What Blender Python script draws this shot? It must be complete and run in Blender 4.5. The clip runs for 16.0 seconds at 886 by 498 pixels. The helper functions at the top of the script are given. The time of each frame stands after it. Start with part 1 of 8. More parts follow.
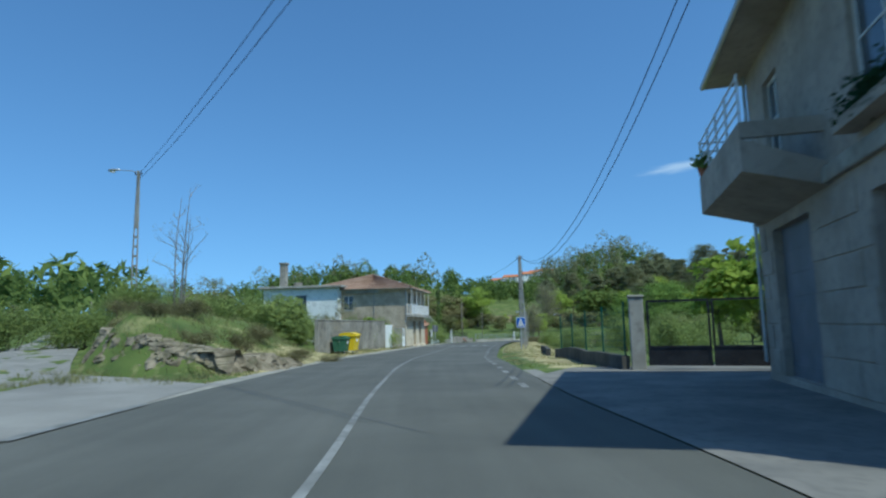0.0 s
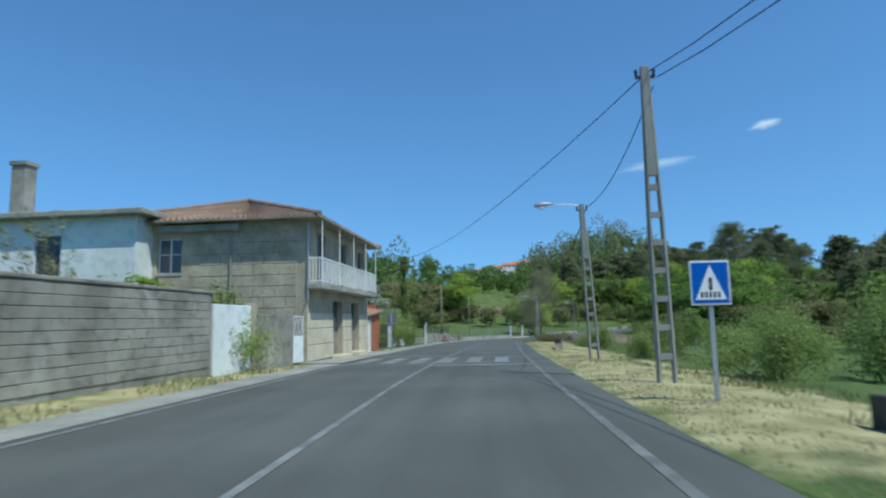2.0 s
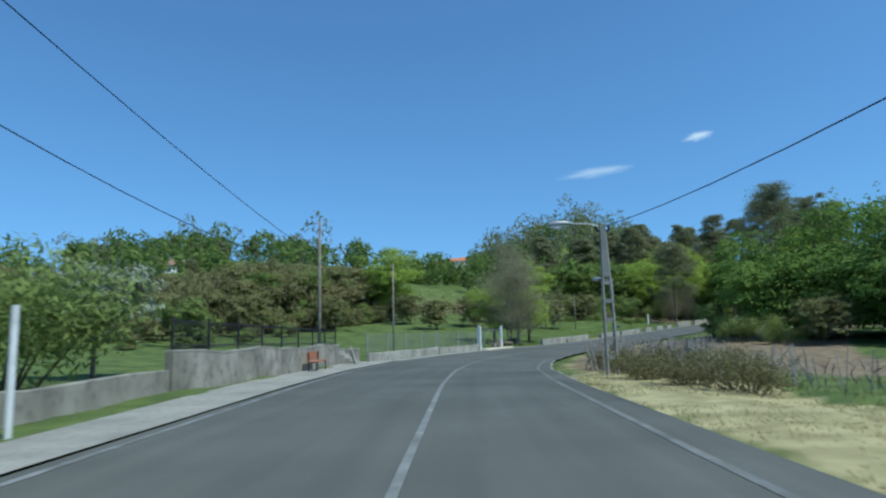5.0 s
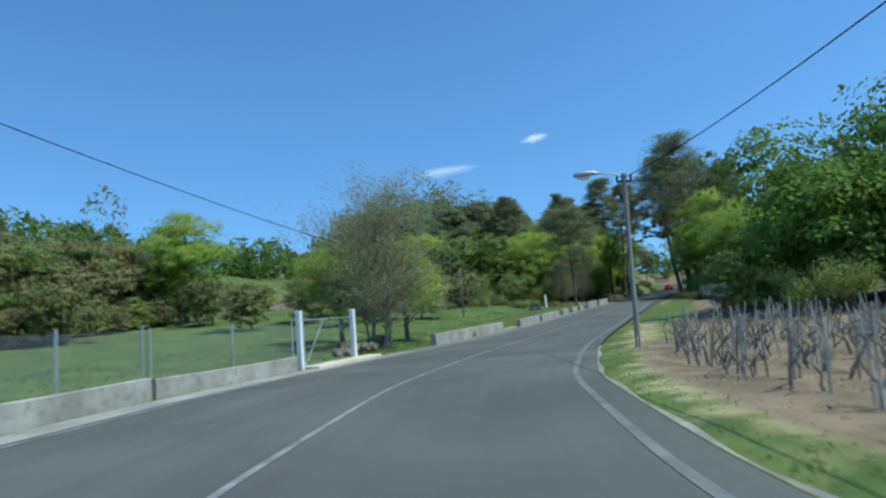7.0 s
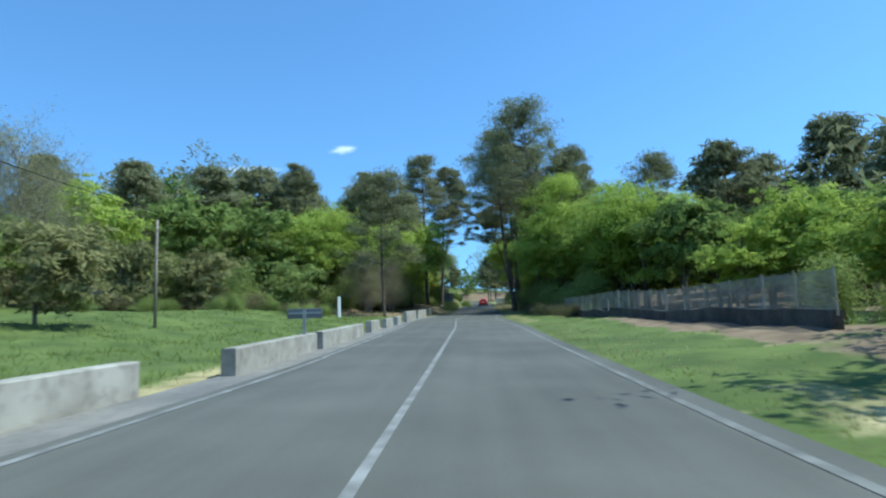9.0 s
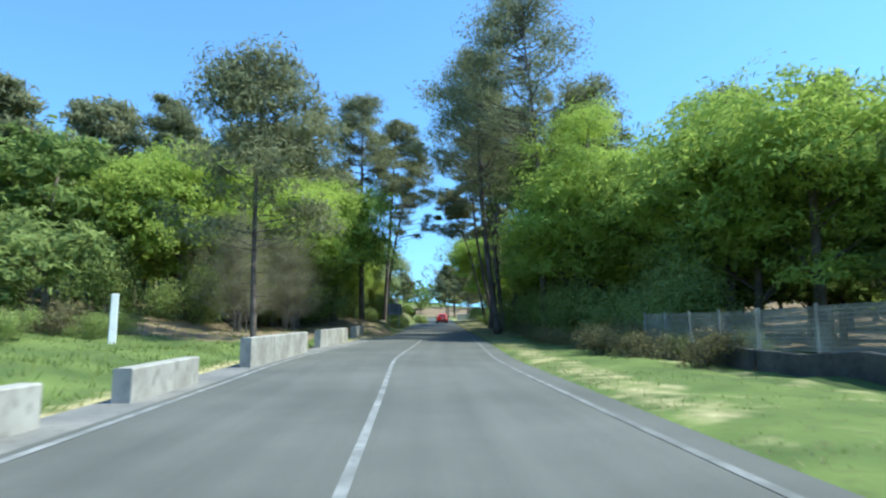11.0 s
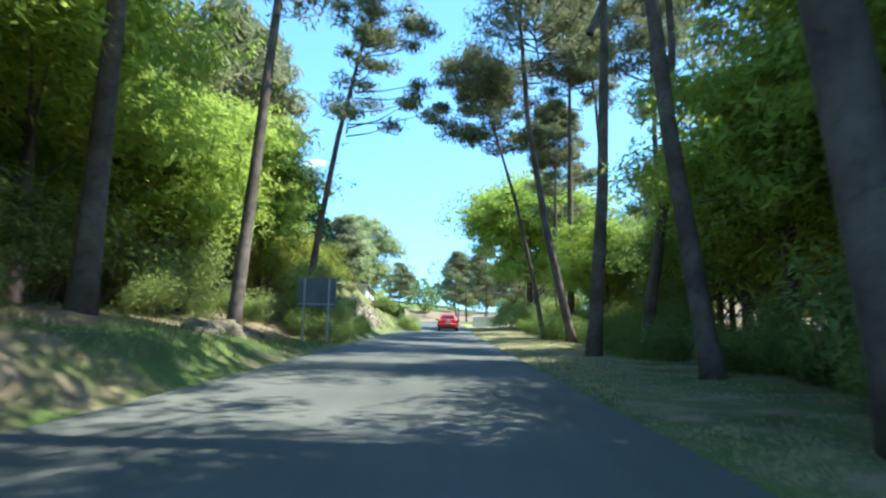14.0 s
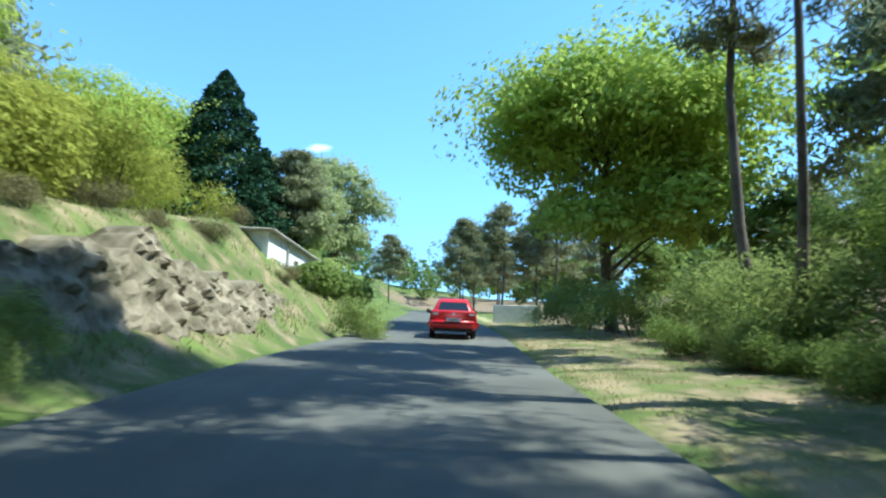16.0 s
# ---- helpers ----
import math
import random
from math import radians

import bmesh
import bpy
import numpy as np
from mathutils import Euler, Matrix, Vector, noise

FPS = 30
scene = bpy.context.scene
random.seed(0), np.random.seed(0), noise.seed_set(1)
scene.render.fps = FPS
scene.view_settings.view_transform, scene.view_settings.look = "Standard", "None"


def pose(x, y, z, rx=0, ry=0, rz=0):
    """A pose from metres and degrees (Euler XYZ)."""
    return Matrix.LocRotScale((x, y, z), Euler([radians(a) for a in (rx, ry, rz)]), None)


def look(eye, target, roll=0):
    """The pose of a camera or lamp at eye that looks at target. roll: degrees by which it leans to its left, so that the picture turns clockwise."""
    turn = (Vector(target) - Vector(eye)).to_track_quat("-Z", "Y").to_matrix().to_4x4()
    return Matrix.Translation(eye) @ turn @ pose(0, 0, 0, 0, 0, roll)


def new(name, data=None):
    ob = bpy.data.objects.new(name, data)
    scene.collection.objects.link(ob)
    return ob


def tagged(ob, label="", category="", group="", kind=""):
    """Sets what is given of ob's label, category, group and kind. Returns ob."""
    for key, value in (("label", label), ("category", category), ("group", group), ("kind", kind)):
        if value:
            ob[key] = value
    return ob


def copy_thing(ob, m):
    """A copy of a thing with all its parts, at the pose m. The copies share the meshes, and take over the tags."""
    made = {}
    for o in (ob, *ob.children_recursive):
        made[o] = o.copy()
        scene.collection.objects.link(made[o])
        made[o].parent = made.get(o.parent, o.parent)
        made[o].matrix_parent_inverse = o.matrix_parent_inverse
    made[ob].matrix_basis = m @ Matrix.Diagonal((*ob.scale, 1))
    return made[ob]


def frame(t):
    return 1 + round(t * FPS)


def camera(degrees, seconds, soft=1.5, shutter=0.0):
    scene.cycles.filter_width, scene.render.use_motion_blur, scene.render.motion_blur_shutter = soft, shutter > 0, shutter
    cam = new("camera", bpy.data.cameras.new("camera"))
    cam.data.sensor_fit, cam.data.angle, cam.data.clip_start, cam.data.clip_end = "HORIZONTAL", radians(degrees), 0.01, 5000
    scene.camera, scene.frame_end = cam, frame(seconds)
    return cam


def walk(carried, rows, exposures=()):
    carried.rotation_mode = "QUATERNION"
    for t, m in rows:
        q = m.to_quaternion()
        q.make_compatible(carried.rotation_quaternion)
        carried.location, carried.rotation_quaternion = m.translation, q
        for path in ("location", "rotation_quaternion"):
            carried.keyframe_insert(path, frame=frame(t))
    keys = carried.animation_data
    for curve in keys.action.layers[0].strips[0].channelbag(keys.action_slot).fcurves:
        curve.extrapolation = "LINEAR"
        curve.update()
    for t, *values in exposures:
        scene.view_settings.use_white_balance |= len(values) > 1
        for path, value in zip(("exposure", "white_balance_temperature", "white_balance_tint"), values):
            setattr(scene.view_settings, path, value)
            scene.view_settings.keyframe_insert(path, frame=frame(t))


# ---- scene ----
cam = camera(72.8, 16.0, 2.25, 0.18)
PATH = [
    (0, (0.000, 0.000, 1.200), (-0.501, 1.919, 1.454), -1.2),
    (0.5, (-2.061, 7.967, 1.135), (-2.572, 9.885, 1.377), -2.0),
    (1, (-4.007, 16.023, 1.050), (-4.510, 17.940, 1.324), -3.4),
    (1.5, (-5.947, 24.098, 0.934), (-6.422, 26.025, 1.181), -2.7),
    (2, (-7.682, 32.325, 0.808), (-8.114, 34.263, 1.045), -1.2),
    (2.5, (-9.478, 40.848, 0.754), (-9.847, 42.805, 0.943), -1.2),
    (3, (-11.021, 49.488, 0.655), (-11.344, 51.449, 0.879), -0.8),
    (3.5, (-12.198, 57.935, 0.493), (-12.486, 59.900, 0.727), -0.8),
    (4, (-13.320, 66.107, 0.346), (-13.592, 68.073, 0.589), -0.8),
    (4.5, (-14.356, 74.016, 0.203), (-14.621, 75.983, 0.449), -0.9),
    (5, (-15.273, 81.676, 0.050), (-15.524, 83.645, 0.296), -1.3),
    (5.5, (-15.982, 89.106, -0.129), (-16.186, 91.081, 0.111), -2.1),
    (5.8, (-16.258, 93.470, -0.254), (-16.403, 95.452, -0.026), -3.4),
    (6, (-16.378, 96.352, -0.344), (-16.472, 98.335, -0.104), -3.4),
    (6.5, (-16.582, 103.440, -0.597), (-16.526, 105.417, -0.300), -4.7),
    (7, (-16.209, 110.737, -0.775), (-15.971, 112.711, -0.556), -4.7),
    (7.5, (-15.067, 117.914, -0.897), (-14.662, 119.855, -0.633), -4.5),
    (8, (-13.304, 124.998, -0.952), (-12.747, 126.901, -0.689), -3.3),
    (8.5, (-10.836, 131.962, -0.951), (-10.100, 133.808, -0.723), -3.2),
    (9, (-8.040, 138.681, -0.980), (-7.171, 140.469, -0.759), -1.7),
    (9.5, (-4.881, 145.192, -0.850), (-3.932, 146.940, -0.640), -0.8),
    (10, (-1.599, 151.449, -0.699), (-0.623, 153.179, -0.464), -0.5),
    (10.5, (1.747, 157.572, -0.557), (2.735, 159.294, -0.301), -0.2),
    (11, (5.149, 163.657, -0.423), (6.147, 165.373, -0.153), -0.0),
    (11.5, (8.626, 169.788, -0.309), (9.630, 171.502, -0.033), 0.2),
    (11.8, (10.761, 173.520, -0.252), (11.759, 175.239, 0.019), 0.4),
    (12, (12.201, 176.032, -0.213), (13.190, 177.754, 0.077), 0.6),
    (12.5, (15.984, 182.247, -0.103), (16.953, 183.979, 0.193), 1.2),
    (13, (19.669, 188.359, -0.006), (20.618, 190.098, 0.320), 1.0),
    (13.5, (23.323, 194.531, 0.103), (24.283, 196.267, 0.409), 1.1),
    (14, (26.823, 200.407, 0.274), (27.790, 202.142, 0.564), 1.4),
    (14.5, (30.400, 206.591, 0.490), (31.364, 208.329, 0.764), 1.6),
    (15, (33.876, 212.753, 0.714), (34.824, 214.492, 1.042), 2.4),
    (15.5, (37.377, 219.138, 0.956), (38.332, 220.879, 1.248), 2.5),
    (16, (41.084, 225.625, 1.254), (42.047, 227.367, 1.502), 2.4),
]
walk(cam, [(t, look(eye, target, roll)) for t, eye, target, roll in PATH], [(0, 0.05, 5500, -2), (5.5, 0.1, 5500, -2), (7.5, 0.35, 5500, -2), (8.6, 0.6, 5500, -2), (9.6, 0.75, 5500, -2), (12, 1.5, 5700, 0), (12.6, 1.74, 5700, 0), (13.0, 2.0, 5700, 0), (13.5, 1.82, 5700, 0), (14.1, 1.92, 5700, 0), (14.6, 1.76, 5700, 0), (15.5, 1.42, 5600, -2), (16, 1.42, 5600, -2)])

# ---- light ----
SUN_DIR = Vector((0.86, -0.50, 1.62)).normalized()          # towards the sun
world = bpy.data.worlds.new("sky")
scene.world = world
world.use_nodes = True
wn, wl = world.node_tree.nodes, world.node_tree.links
sky = wn.new("ShaderNodeTexSky")
sky.sky_type = "NISHITA"
sky.sun_disc = False
sky.sun_elevation = math.asin(SUN_DIR.z)
sky.sun_rotation = math.atan2(SUN_DIR.x, SUN_DIR.y)
sky.air_density, sky.dust_density, sky.ozone_density = 1.0, 0.25, 6.0
wn["Background"].inputs["Strength"].default_value = 0.135
way = wn.new("ShaderNodeTexCoord")
lift = wn.new("ShaderNodeVectorMath")                        # an even blue down to the hills
lift.operation = "MULTIPLY_ADD"
lift.inputs[1].default_value, lift.inputs[2].default_value = (1, 1, 0.80), (0, 0, 0.11)
level = wn.new("ShaderNodeVectorMath")
level.operation = "NORMALIZE"
wl.new(way.outputs["Generated"], lift.inputs[0])
wl.new(lift.outputs["Vector"], level.inputs[0])
wl.new(level.outputs["Vector"], sky.inputs["Vector"])
clear = wn.new("ShaderNodeVectorMath")
clear.operation = "MULTIPLY"
clear.inputs[1].default_value = (0.88, 0.985, 1.0)           # a clear spring sky, a little deeper in blue
wl.new(sky.outputs["Color"], clear.inputs[0])


def cloud(last, azimuth, elevation, wide, tall, tilt, white):
    """A small wisp of cloud in the sky, half as wide and tall as the angles given."""
    a, e, k = radians(azimuth), radians(elevation), radians(tilt)
    out = Vector((math.sin(a) * math.cos(e), math.cos(a) * math.cos(e), math.sin(e)))
    side = Vector((math.cos(a), -math.sin(a), 0))
    up = side.cross(out)
    axes = (side * math.cos(k) + up * math.sin(k)) / math.tan(radians(wide)), (up * math.cos(k) - side * math.sin(k)) / math.tan(radians(tall))
    parts = []
    for axis in (*axes, out):
        dot = wn.new("ShaderNodeVectorMath")
        dot.operation = "DOT_PRODUCT"
        dot.inputs[1].default_value = axis
        wl.new(way.outputs["Generated"], dot.inputs[0])
        parts.append(dot.outputs["Value"])
    both = wn.new("ShaderNodeCombineXYZ")
    wl.new(parts[0], both.inputs[0])
    wl.new(parts[1], both.inputs[1])
    ruffle = wn.new("ShaderNodeTexNoise")
    ruffle.inputs["Scale"].default_value, ruffle.inputs["Detail"].default_value = 1.6, 5
    wl.new(both.outputs[0], ruffle.inputs["Vector"])
    length = wn.new("ShaderNodeVectorMath")
    length.operation = "LENGTH"
    wl.new(both.outputs[0], length.inputs[0])
    rim = wn.new("ShaderNodeMath")
    rim.operation = "ADD"
    wl.new(length.outputs["Value"], rim.inputs[0])
    wl.new(ruffle.outputs["Fac"], rim.inputs[1])
    fade = wn.new("ShaderNodeMapRange")
    fade.interpolation_type = "SMOOTHSTEP"
    fade.inputs["From Min"].default_value, fade.inputs["From Max"].default_value = 1.45, 0.6
    fade.inputs["To Max"].default_value = white
    wl.new(rim.outputs[0], fade.inputs["Value"])
    front = wn.new("ShaderNodeMath")
    front.operation = "GREATER_THAN"
    wl.new(parts[2], front.inputs[0])
    amount = wn.new("ShaderNodeMath")
    amount.operation = "MULTIPLY"
    wl.new(fade.outputs["Result"], amount.inputs[0])
    wl.new(front.outputs[0], amount.inputs[1])
    mix = wn.new("ShaderNodeMix")
    mix.data_type = "RGBA"
    mix.inputs[7].default_value = (4.8, 5.4, 6.0, 1)
    wl.new(amount.outputs[0], mix.inputs[0])
    wl.new(last, mix.inputs[6])
    return mix.outputs[2]


shade_of_sky = cloud(clear.outputs["Vector"], 16.6, 15.8, 1.6, 0.5, 6, 0.85)
shade_of_sky = cloud(shade_of_sky, 7.6, 13.6, 4.2, 0.6, 4, 0.5)
wl.new(shade_of_sky, wn["Background"].inputs["Color"])
sun = new("sun", bpy.data.lights.new("sun", "SUN"))
sun.data.energy, sun.data.angle, sun.data.color = 3.5, radians(0.6), (1.0, 0.94, 0.82)
sun.matrix_world = look((0, 0, 60), Vector((0, 0, 60)) - SUN_DIR)
scene.view_settings.exposure = 0.0


# ---- materials ----
def material(name, a, b, size=1.0, rough=0.9, metal=0.0, bump=0.3, c=None, fine=40.0, spec=0.3):
    """Two colours mixed by a broad noise, a third by a fine one, with a fine relief."""
    m = bpy.data.materials.new(name)
    m.use_nodes = True
    n, l = m.node_tree.nodes, m.node_tree.links
    p = n["Principled BSDF"]
    p.inputs["Roughness"].default_value, p.inputs["Metallic"].default_value = rough, metal
    p.inputs["Specular IOR Level"].default_value = spec
    geo = n.new("ShaderNodeNewGeometry")
    big, small = n.new("ShaderNodeTexNoise"), n.new("ShaderNodeTexNoise")
    big.inputs["Scale"].default_value, big.inputs["Detail"].default_value = 1.0 / size, 5
    small.inputs["Scale"].default_value, small.inputs["Detail"].default_value = fine, 4
    for tex in (big, small):
        l.new(geo.outputs["Position"], tex.inputs["Vector"])
    ramp = n.new("ShaderNodeValToRGB")
    ramp.color_ramp.elements[0].position, ramp.color_ramp.elements[1].position = 0.35, 0.68
    ramp.color_ramp.elements[0].color, ramp.color_ramp.elements[1].color = a, b
    l.new(big.outputs["Fac"], ramp.inputs["Fac"])
    mix = n.new("ShaderNodeMix")
    mix.data_type, mix.blend_type = "RGBA", "MIX"
    mix.inputs[7].default_value = c or tuple(0.6 * v for v in a[:3]) + (1,)
    r2 = n.new("ShaderNodeMapRange")
    r2.inputs["From Min"].default_value, r2.inputs["From Max"].default_value = 0.5, 0.85
    r2.inputs["To Max"].default_value = 0.8
    l.new(small.outputs["Fac"], r2.inputs["Value"])
    l.new(r2.outputs["Result"], mix.inputs[0])
    l.new(ramp.outputs["Color"], mix.inputs[6])
    l.new(mix.outputs[2], p.inputs["Base Color"])
    bp = n.new("ShaderNodeBump")
    bp.inputs["Strength"].default_value, bp.inputs["Distance"].default_value = bump, 0.02
    l.new(small.outputs["Fac"], bp.inputs["Height"])
    l.new(bp.outputs["Normal"], p.inputs["Normal"])
    return m


def leaf_material(name, a, b, through_light=0.35, piece=0.5):
    """Leaves: two greens mixed per leaf and per tree; some light comes through."""
    m = bpy.data.materials.new(name)
    m.use_nodes = True
    n, l = m.node_tree.nodes, m.node_tree.links
    n.remove(n["Principled BSDF"])
    geo, info = n.new("ShaderNodeNewGeometry"), n.new("ShaderNodeObjectInfo")
    big = n.new("ShaderNodeTexNoise")
    big.inputs["Scale"].default_value = 0.35
    l.new(geo.outputs["Position"], big.inputs["Vector"])
    add = n.new("ShaderNodeMath")
    add.operation = "MULTIPLY_ADD"
    l.new(geo.outputs["Random Per Island"], add.inputs[0])
    add.inputs[1].default_value = piece
    l.new(big.outputs["Fac"], add.inputs[2])
    add2 = n.new("ShaderNodeMath")
    add2.operation = "MULTIPLY_ADD"
    l.new(info.outputs["Random"], add2.inputs[0])
    add2.inputs[1].default_value = 0.5
    l.new(add.outputs[0], add2.inputs[2])
    ramp = n.new("ShaderNodeValToRGB")
    ramp.color_ramp.elements[0].position, ramp.color_ramp.elements[1].position = 0.45, 1.25 if piece > 0.6 else 1.0
    ramp.color_ramp.elements[0].color, ramp.color_ramp.elements[1].color = a, b
    l.new(add2.outputs[0], ramp.inputs["Fac"])
    dif, tra, mixs = n.new("ShaderNodeBsdfDiffuse"), n.new("ShaderNodeBsdfTranslucent"), n.new("ShaderNodeMixShader")
    mixs.inputs[0].default_value = through_light
    l.new(ramp.outputs["Color"], dif.inputs["Color"])
    l.new(ramp.outputs["Color"], tra.inputs["Color"])
    l.new(dif.outputs[0], mixs.inputs[1])
    l.new(tra.outputs[0], mixs.inputs[2])
    l.new(mixs.outputs[0], n["Material Output"].inputs["Surface"])
    return m


ASPHALT = material("asphalt", (0.102, 0.102, 0.086, 1), (0.140, 0.139, 0.118, 1), 3.0, 0.85, 0, 0.35, (0.068, 0.067, 0.058, 1), 60)
PALE_ASPHALT = material("pale_asphalt", (0.22, 0.21, 0.185, 1), (0.32, 0.305, 0.27, 1), 2.0, 0.9, 0, 0.4, (0.13, 0.12, 0.11, 1), 45)
FORECOURT = material("forecourt", (0.16, 0.155, 0.14, 1), (0.25, 0.235, 0.205, 1), 1.2, 0.9, 0, 0.4, (0.10, 0.095, 0.085, 1), 8)
LINE = material("road_paint", (0.165, 0.165, 0.15, 1), (0.31, 0.31, 0.29, 1), 0.5, 0.75, 0, 0.2, (0.11, 0.11, 0.10, 1), 9)
WORN_LINE = material("worn_road_paint", (0.135, 0.135, 0.12, 1), (0.225, 0.225, 0.205, 1), 0.5, 0.8, 0, 0.2, (0.105, 0.105, 0.095, 1), 9)
FOOTWAY = material("footway_concrete", (0.27, 0.255, 0.215, 1), (0.40, 0.375, 0.315, 1), 1.4, 0.9, 0, 0.4, (0.17, 0.155, 0.13, 1), 9)
CONCRETE = material("concrete", (0.27, 0.25, 0.21, 1), (0.44, 0.42, 0.36, 1), 0.9, 0.9, 0, 0.4, (0.15, 0.14, 0.115, 1), 5)
OLD_BLOCK = material("grey_block", (0.22, 0.20, 0.16, 1), (0.40, 0.365, 0.30, 1), 1.3, 0.95, 0, 0.5, (0.07, 0.068, 0.06, 1), 3)
DARK_WALL = material("dark_wall", (0.06, 0.058, 0.052, 1), (0.13, 0.12, 0.10, 1), 0.8, 0.95, 0, 0.5, (0.03, 0.03, 0.028, 1), 8)
POLE_GREY = material("pole_concrete", (0.24, 0.23, 0.21, 1), (0.33, 0.32, 0.29, 1), 0.7, 0.9, 0, 0.3, (0.15, 0.14, 0.13, 1), 20)
GRANITE = material("granite", (0.38, 0.315, 0.22, 1), (0.54, 0.455, 0.33, 1), 0.8, 0.9, 0, 0.4, (0.22, 0.19, 0.15, 1), 7)
PALE_STONE = material("pale_stone", (0.58, 0.49, 0.34, 1), (0.72, 0.63, 0.46, 1), 0.7, 0.9, 0, 0.3, (0.28, 0.25, 0.2, 1), 10)
GREY_RENDER = material("grey_render", (0.33, 0.285, 0.23, 1), (0.46, 0.40, 0.33, 1), 1.0, 0.95, 0, 0.3, (0.22, 0.20, 0.17, 1), 6)
WHITE_WALL = material("white_wall", (0.72, 0.73, 0.68, 1), (0.84, 0.84, 0.80, 1), 1.5, 0.9, 0, 0.2, (0.42, 0.43, 0.38, 1), 3)
WHITE_PAINT = material("white_paint", (0.70, 0.70, 0.68, 1), (0.80, 0.80, 0.78, 1), 0.6, 0.6, 0, 0.15, (0.5, 0.48, 0.43, 1), 9)
ROOF_TILE = material("roof_tile", (0.24, 0.15, 0.10, 1), (0.36, 0.24, 0.17, 1), 0.9, 0.9, 0, 0.3, (0.16, 0.11, 0.08, 1), 7)
ORANGE_TILE = material("orange_tile", (0.50, 0.17, 0.07, 1), (0.58, 0.24, 0.11, 1), 0.7, 0.85, 0, 0.3, (0.28, 0.11, 0.06, 1), 9)
BRICK = material("brick", (0.40, 0.13, 0.06, 1), (0.52, 0.20, 0.10, 1), 0.4, 0.9, 0, 0.4, (0.30, 0.18, 0.12, 1), 9)
WOOD_GREY = material("grey_wood", (0.20, 0.17, 0.14, 1), (0.34, 0.30, 0.25, 1), 0.4, 0.9, 0, 0.5, (0.10, 0.085, 0.07, 1), 22)
# green of the door tops, darkened for the balcony's shadow
SHADED_GREEN_PAINT = material("shaded_green_door_paint", (0.035, 0.075, 0.06, 1), (0.06, 0.11, 0.085, 1), 0.5, 0.7, 0, 0.3, (0.09, 0.08, 0.06, 1), 12)
WEATHERED_DOOR = material("weathered_door", (0.22, 0.20, 0.16, 1), (0.32, 0.29, 0.24, 1), 0.5, 0.9, 0, 0.4, (0.12, 0.10, 0.08, 1), 14)
METAL = material("galvanised_metal", (0.42, 0.43, 0.43, 1), (0.52, 0.53, 0.53, 1), 0.5, 0.5, 0.7, 0.1, (0.3, 0.3, 0.3, 1), 20)
BLACK_METAL = material("black_metal", (0.02, 0.02, 0.022, 1), (0.04, 0.04, 0.042, 1), 0.4, 0.5, 0.2, 0.1, (0.06, 0.04, 0.03, 1), 15)
GREEN_MESH = material("green_wire", (0.015, 0.09, 0.06, 1), (0.02, 0.12, 0.08, 1), 0.6, 0.5, 0.1, 0.1)
BARK = material("bark", (0.11, 0.085, 0.065, 1), (0.19, 0.16, 0.125, 1), 0.5, 0.95, 0, 0.9, (0.05, 0.04, 0.032, 1), 9)
PINE_BARK = material("pine_bark", (0.10, 0.075, 0.06, 1), (0.20, 0.16, 0.13, 1), 0.8, 0.95, 0, 1.0, (0.045, 0.035, 0.03, 1), 6)
ROCK = material("rock", (0.10, 0.085, 0.055, 1), (0.26, 0.22, 0.15, 1), 0.6, 0.95, 0, 1.0, (0.06, 0.065, 0.03, 1), 4)
GREEN_BIN = material("green_plastic", (0.03, 0.105, 0.055, 1), (0.055, 0.15, 0.085, 1), 0.4, 0.55, 0, 0.1, (0.10, 0.15, 0.11, 1), 8)
YELLOW_BIN = material("yellow_plastic", (0.72, 0.50, 0.012, 1), (0.80, 0.57, 0.02, 1), 0.6, 0.42, 0, 0.1, (0.5, 0.36, 0.03, 1))
RUBBER = material("rubber", (0.015, 0.015, 0.016, 1), (0.03, 0.03, 0.03, 1), 0.3, 0.8, 0, 0.2)
SIGN_BLUE = material("sign_blue", (0.01, 0.10, 0.45, 1), (0.012, 0.12, 0.50, 1), 0.5, 0.4, 0, 0.0)
SIGN_WHITE = material("sign_white", (0.78, 0.78, 0.78, 1), (0.82, 0.82, 0.82, 1), 0.5, 0.4, 0, 0.0)
SIGN_BACK = material("sign_back", (0.16, 0.17, 0.19, 1), (0.21, 0.22, 0.24, 1), 0.5, 0.6, 0.2, 0.1)
PANE = material("window_pane", (0.06, 0.075, 0.09, 1), (0.10, 0.12, 0.14, 1), 0.5, 0.12, 0, 0.0, None, 40, 0.6)
RED_PAINT = material("red_car_paint", (0.52, 0.012, 0.016, 1), (0.55, 0.014, 0.02, 1), 1.0, 0.28, 0, 0.0, (0.5, 0.012, 0.016, 1), 30, 0.6)
CAR_GLASS = material("car_glass", (0.015, 0.018, 0.022, 1), (0.02, 0.024, 0.028, 1), 1.0, 0.06, 0, 0.0, None, 40, 0.7)
LIGHT_RED = material("tail_lamp", (0.42, 0.02, 0.02, 1), (0.5, 0.03, 0.03, 1), 0.2, 0.15, 0, 0.0, None, 40, 0.6)
LIGHT_WHITE = material("lamp_lens", (0.75, 0.72, 0.70, 1), (0.82, 0.80, 0.78, 1), 0.2, 0.2, 0, 0.0, None, 40, 0.6)
TERRACOTTA = material("terracotta", (0.36, 0.14, 0.08, 1), (0.42, 0.18, 0.10, 1), 0.3, 0.85, 0, 0.2)
OAK_LEAF = leaf_material("oak_leaf", (0.105, 0.165, 0.036, 1), (0.42, 0.51, 0.110, 1), 0.5, 0.75)
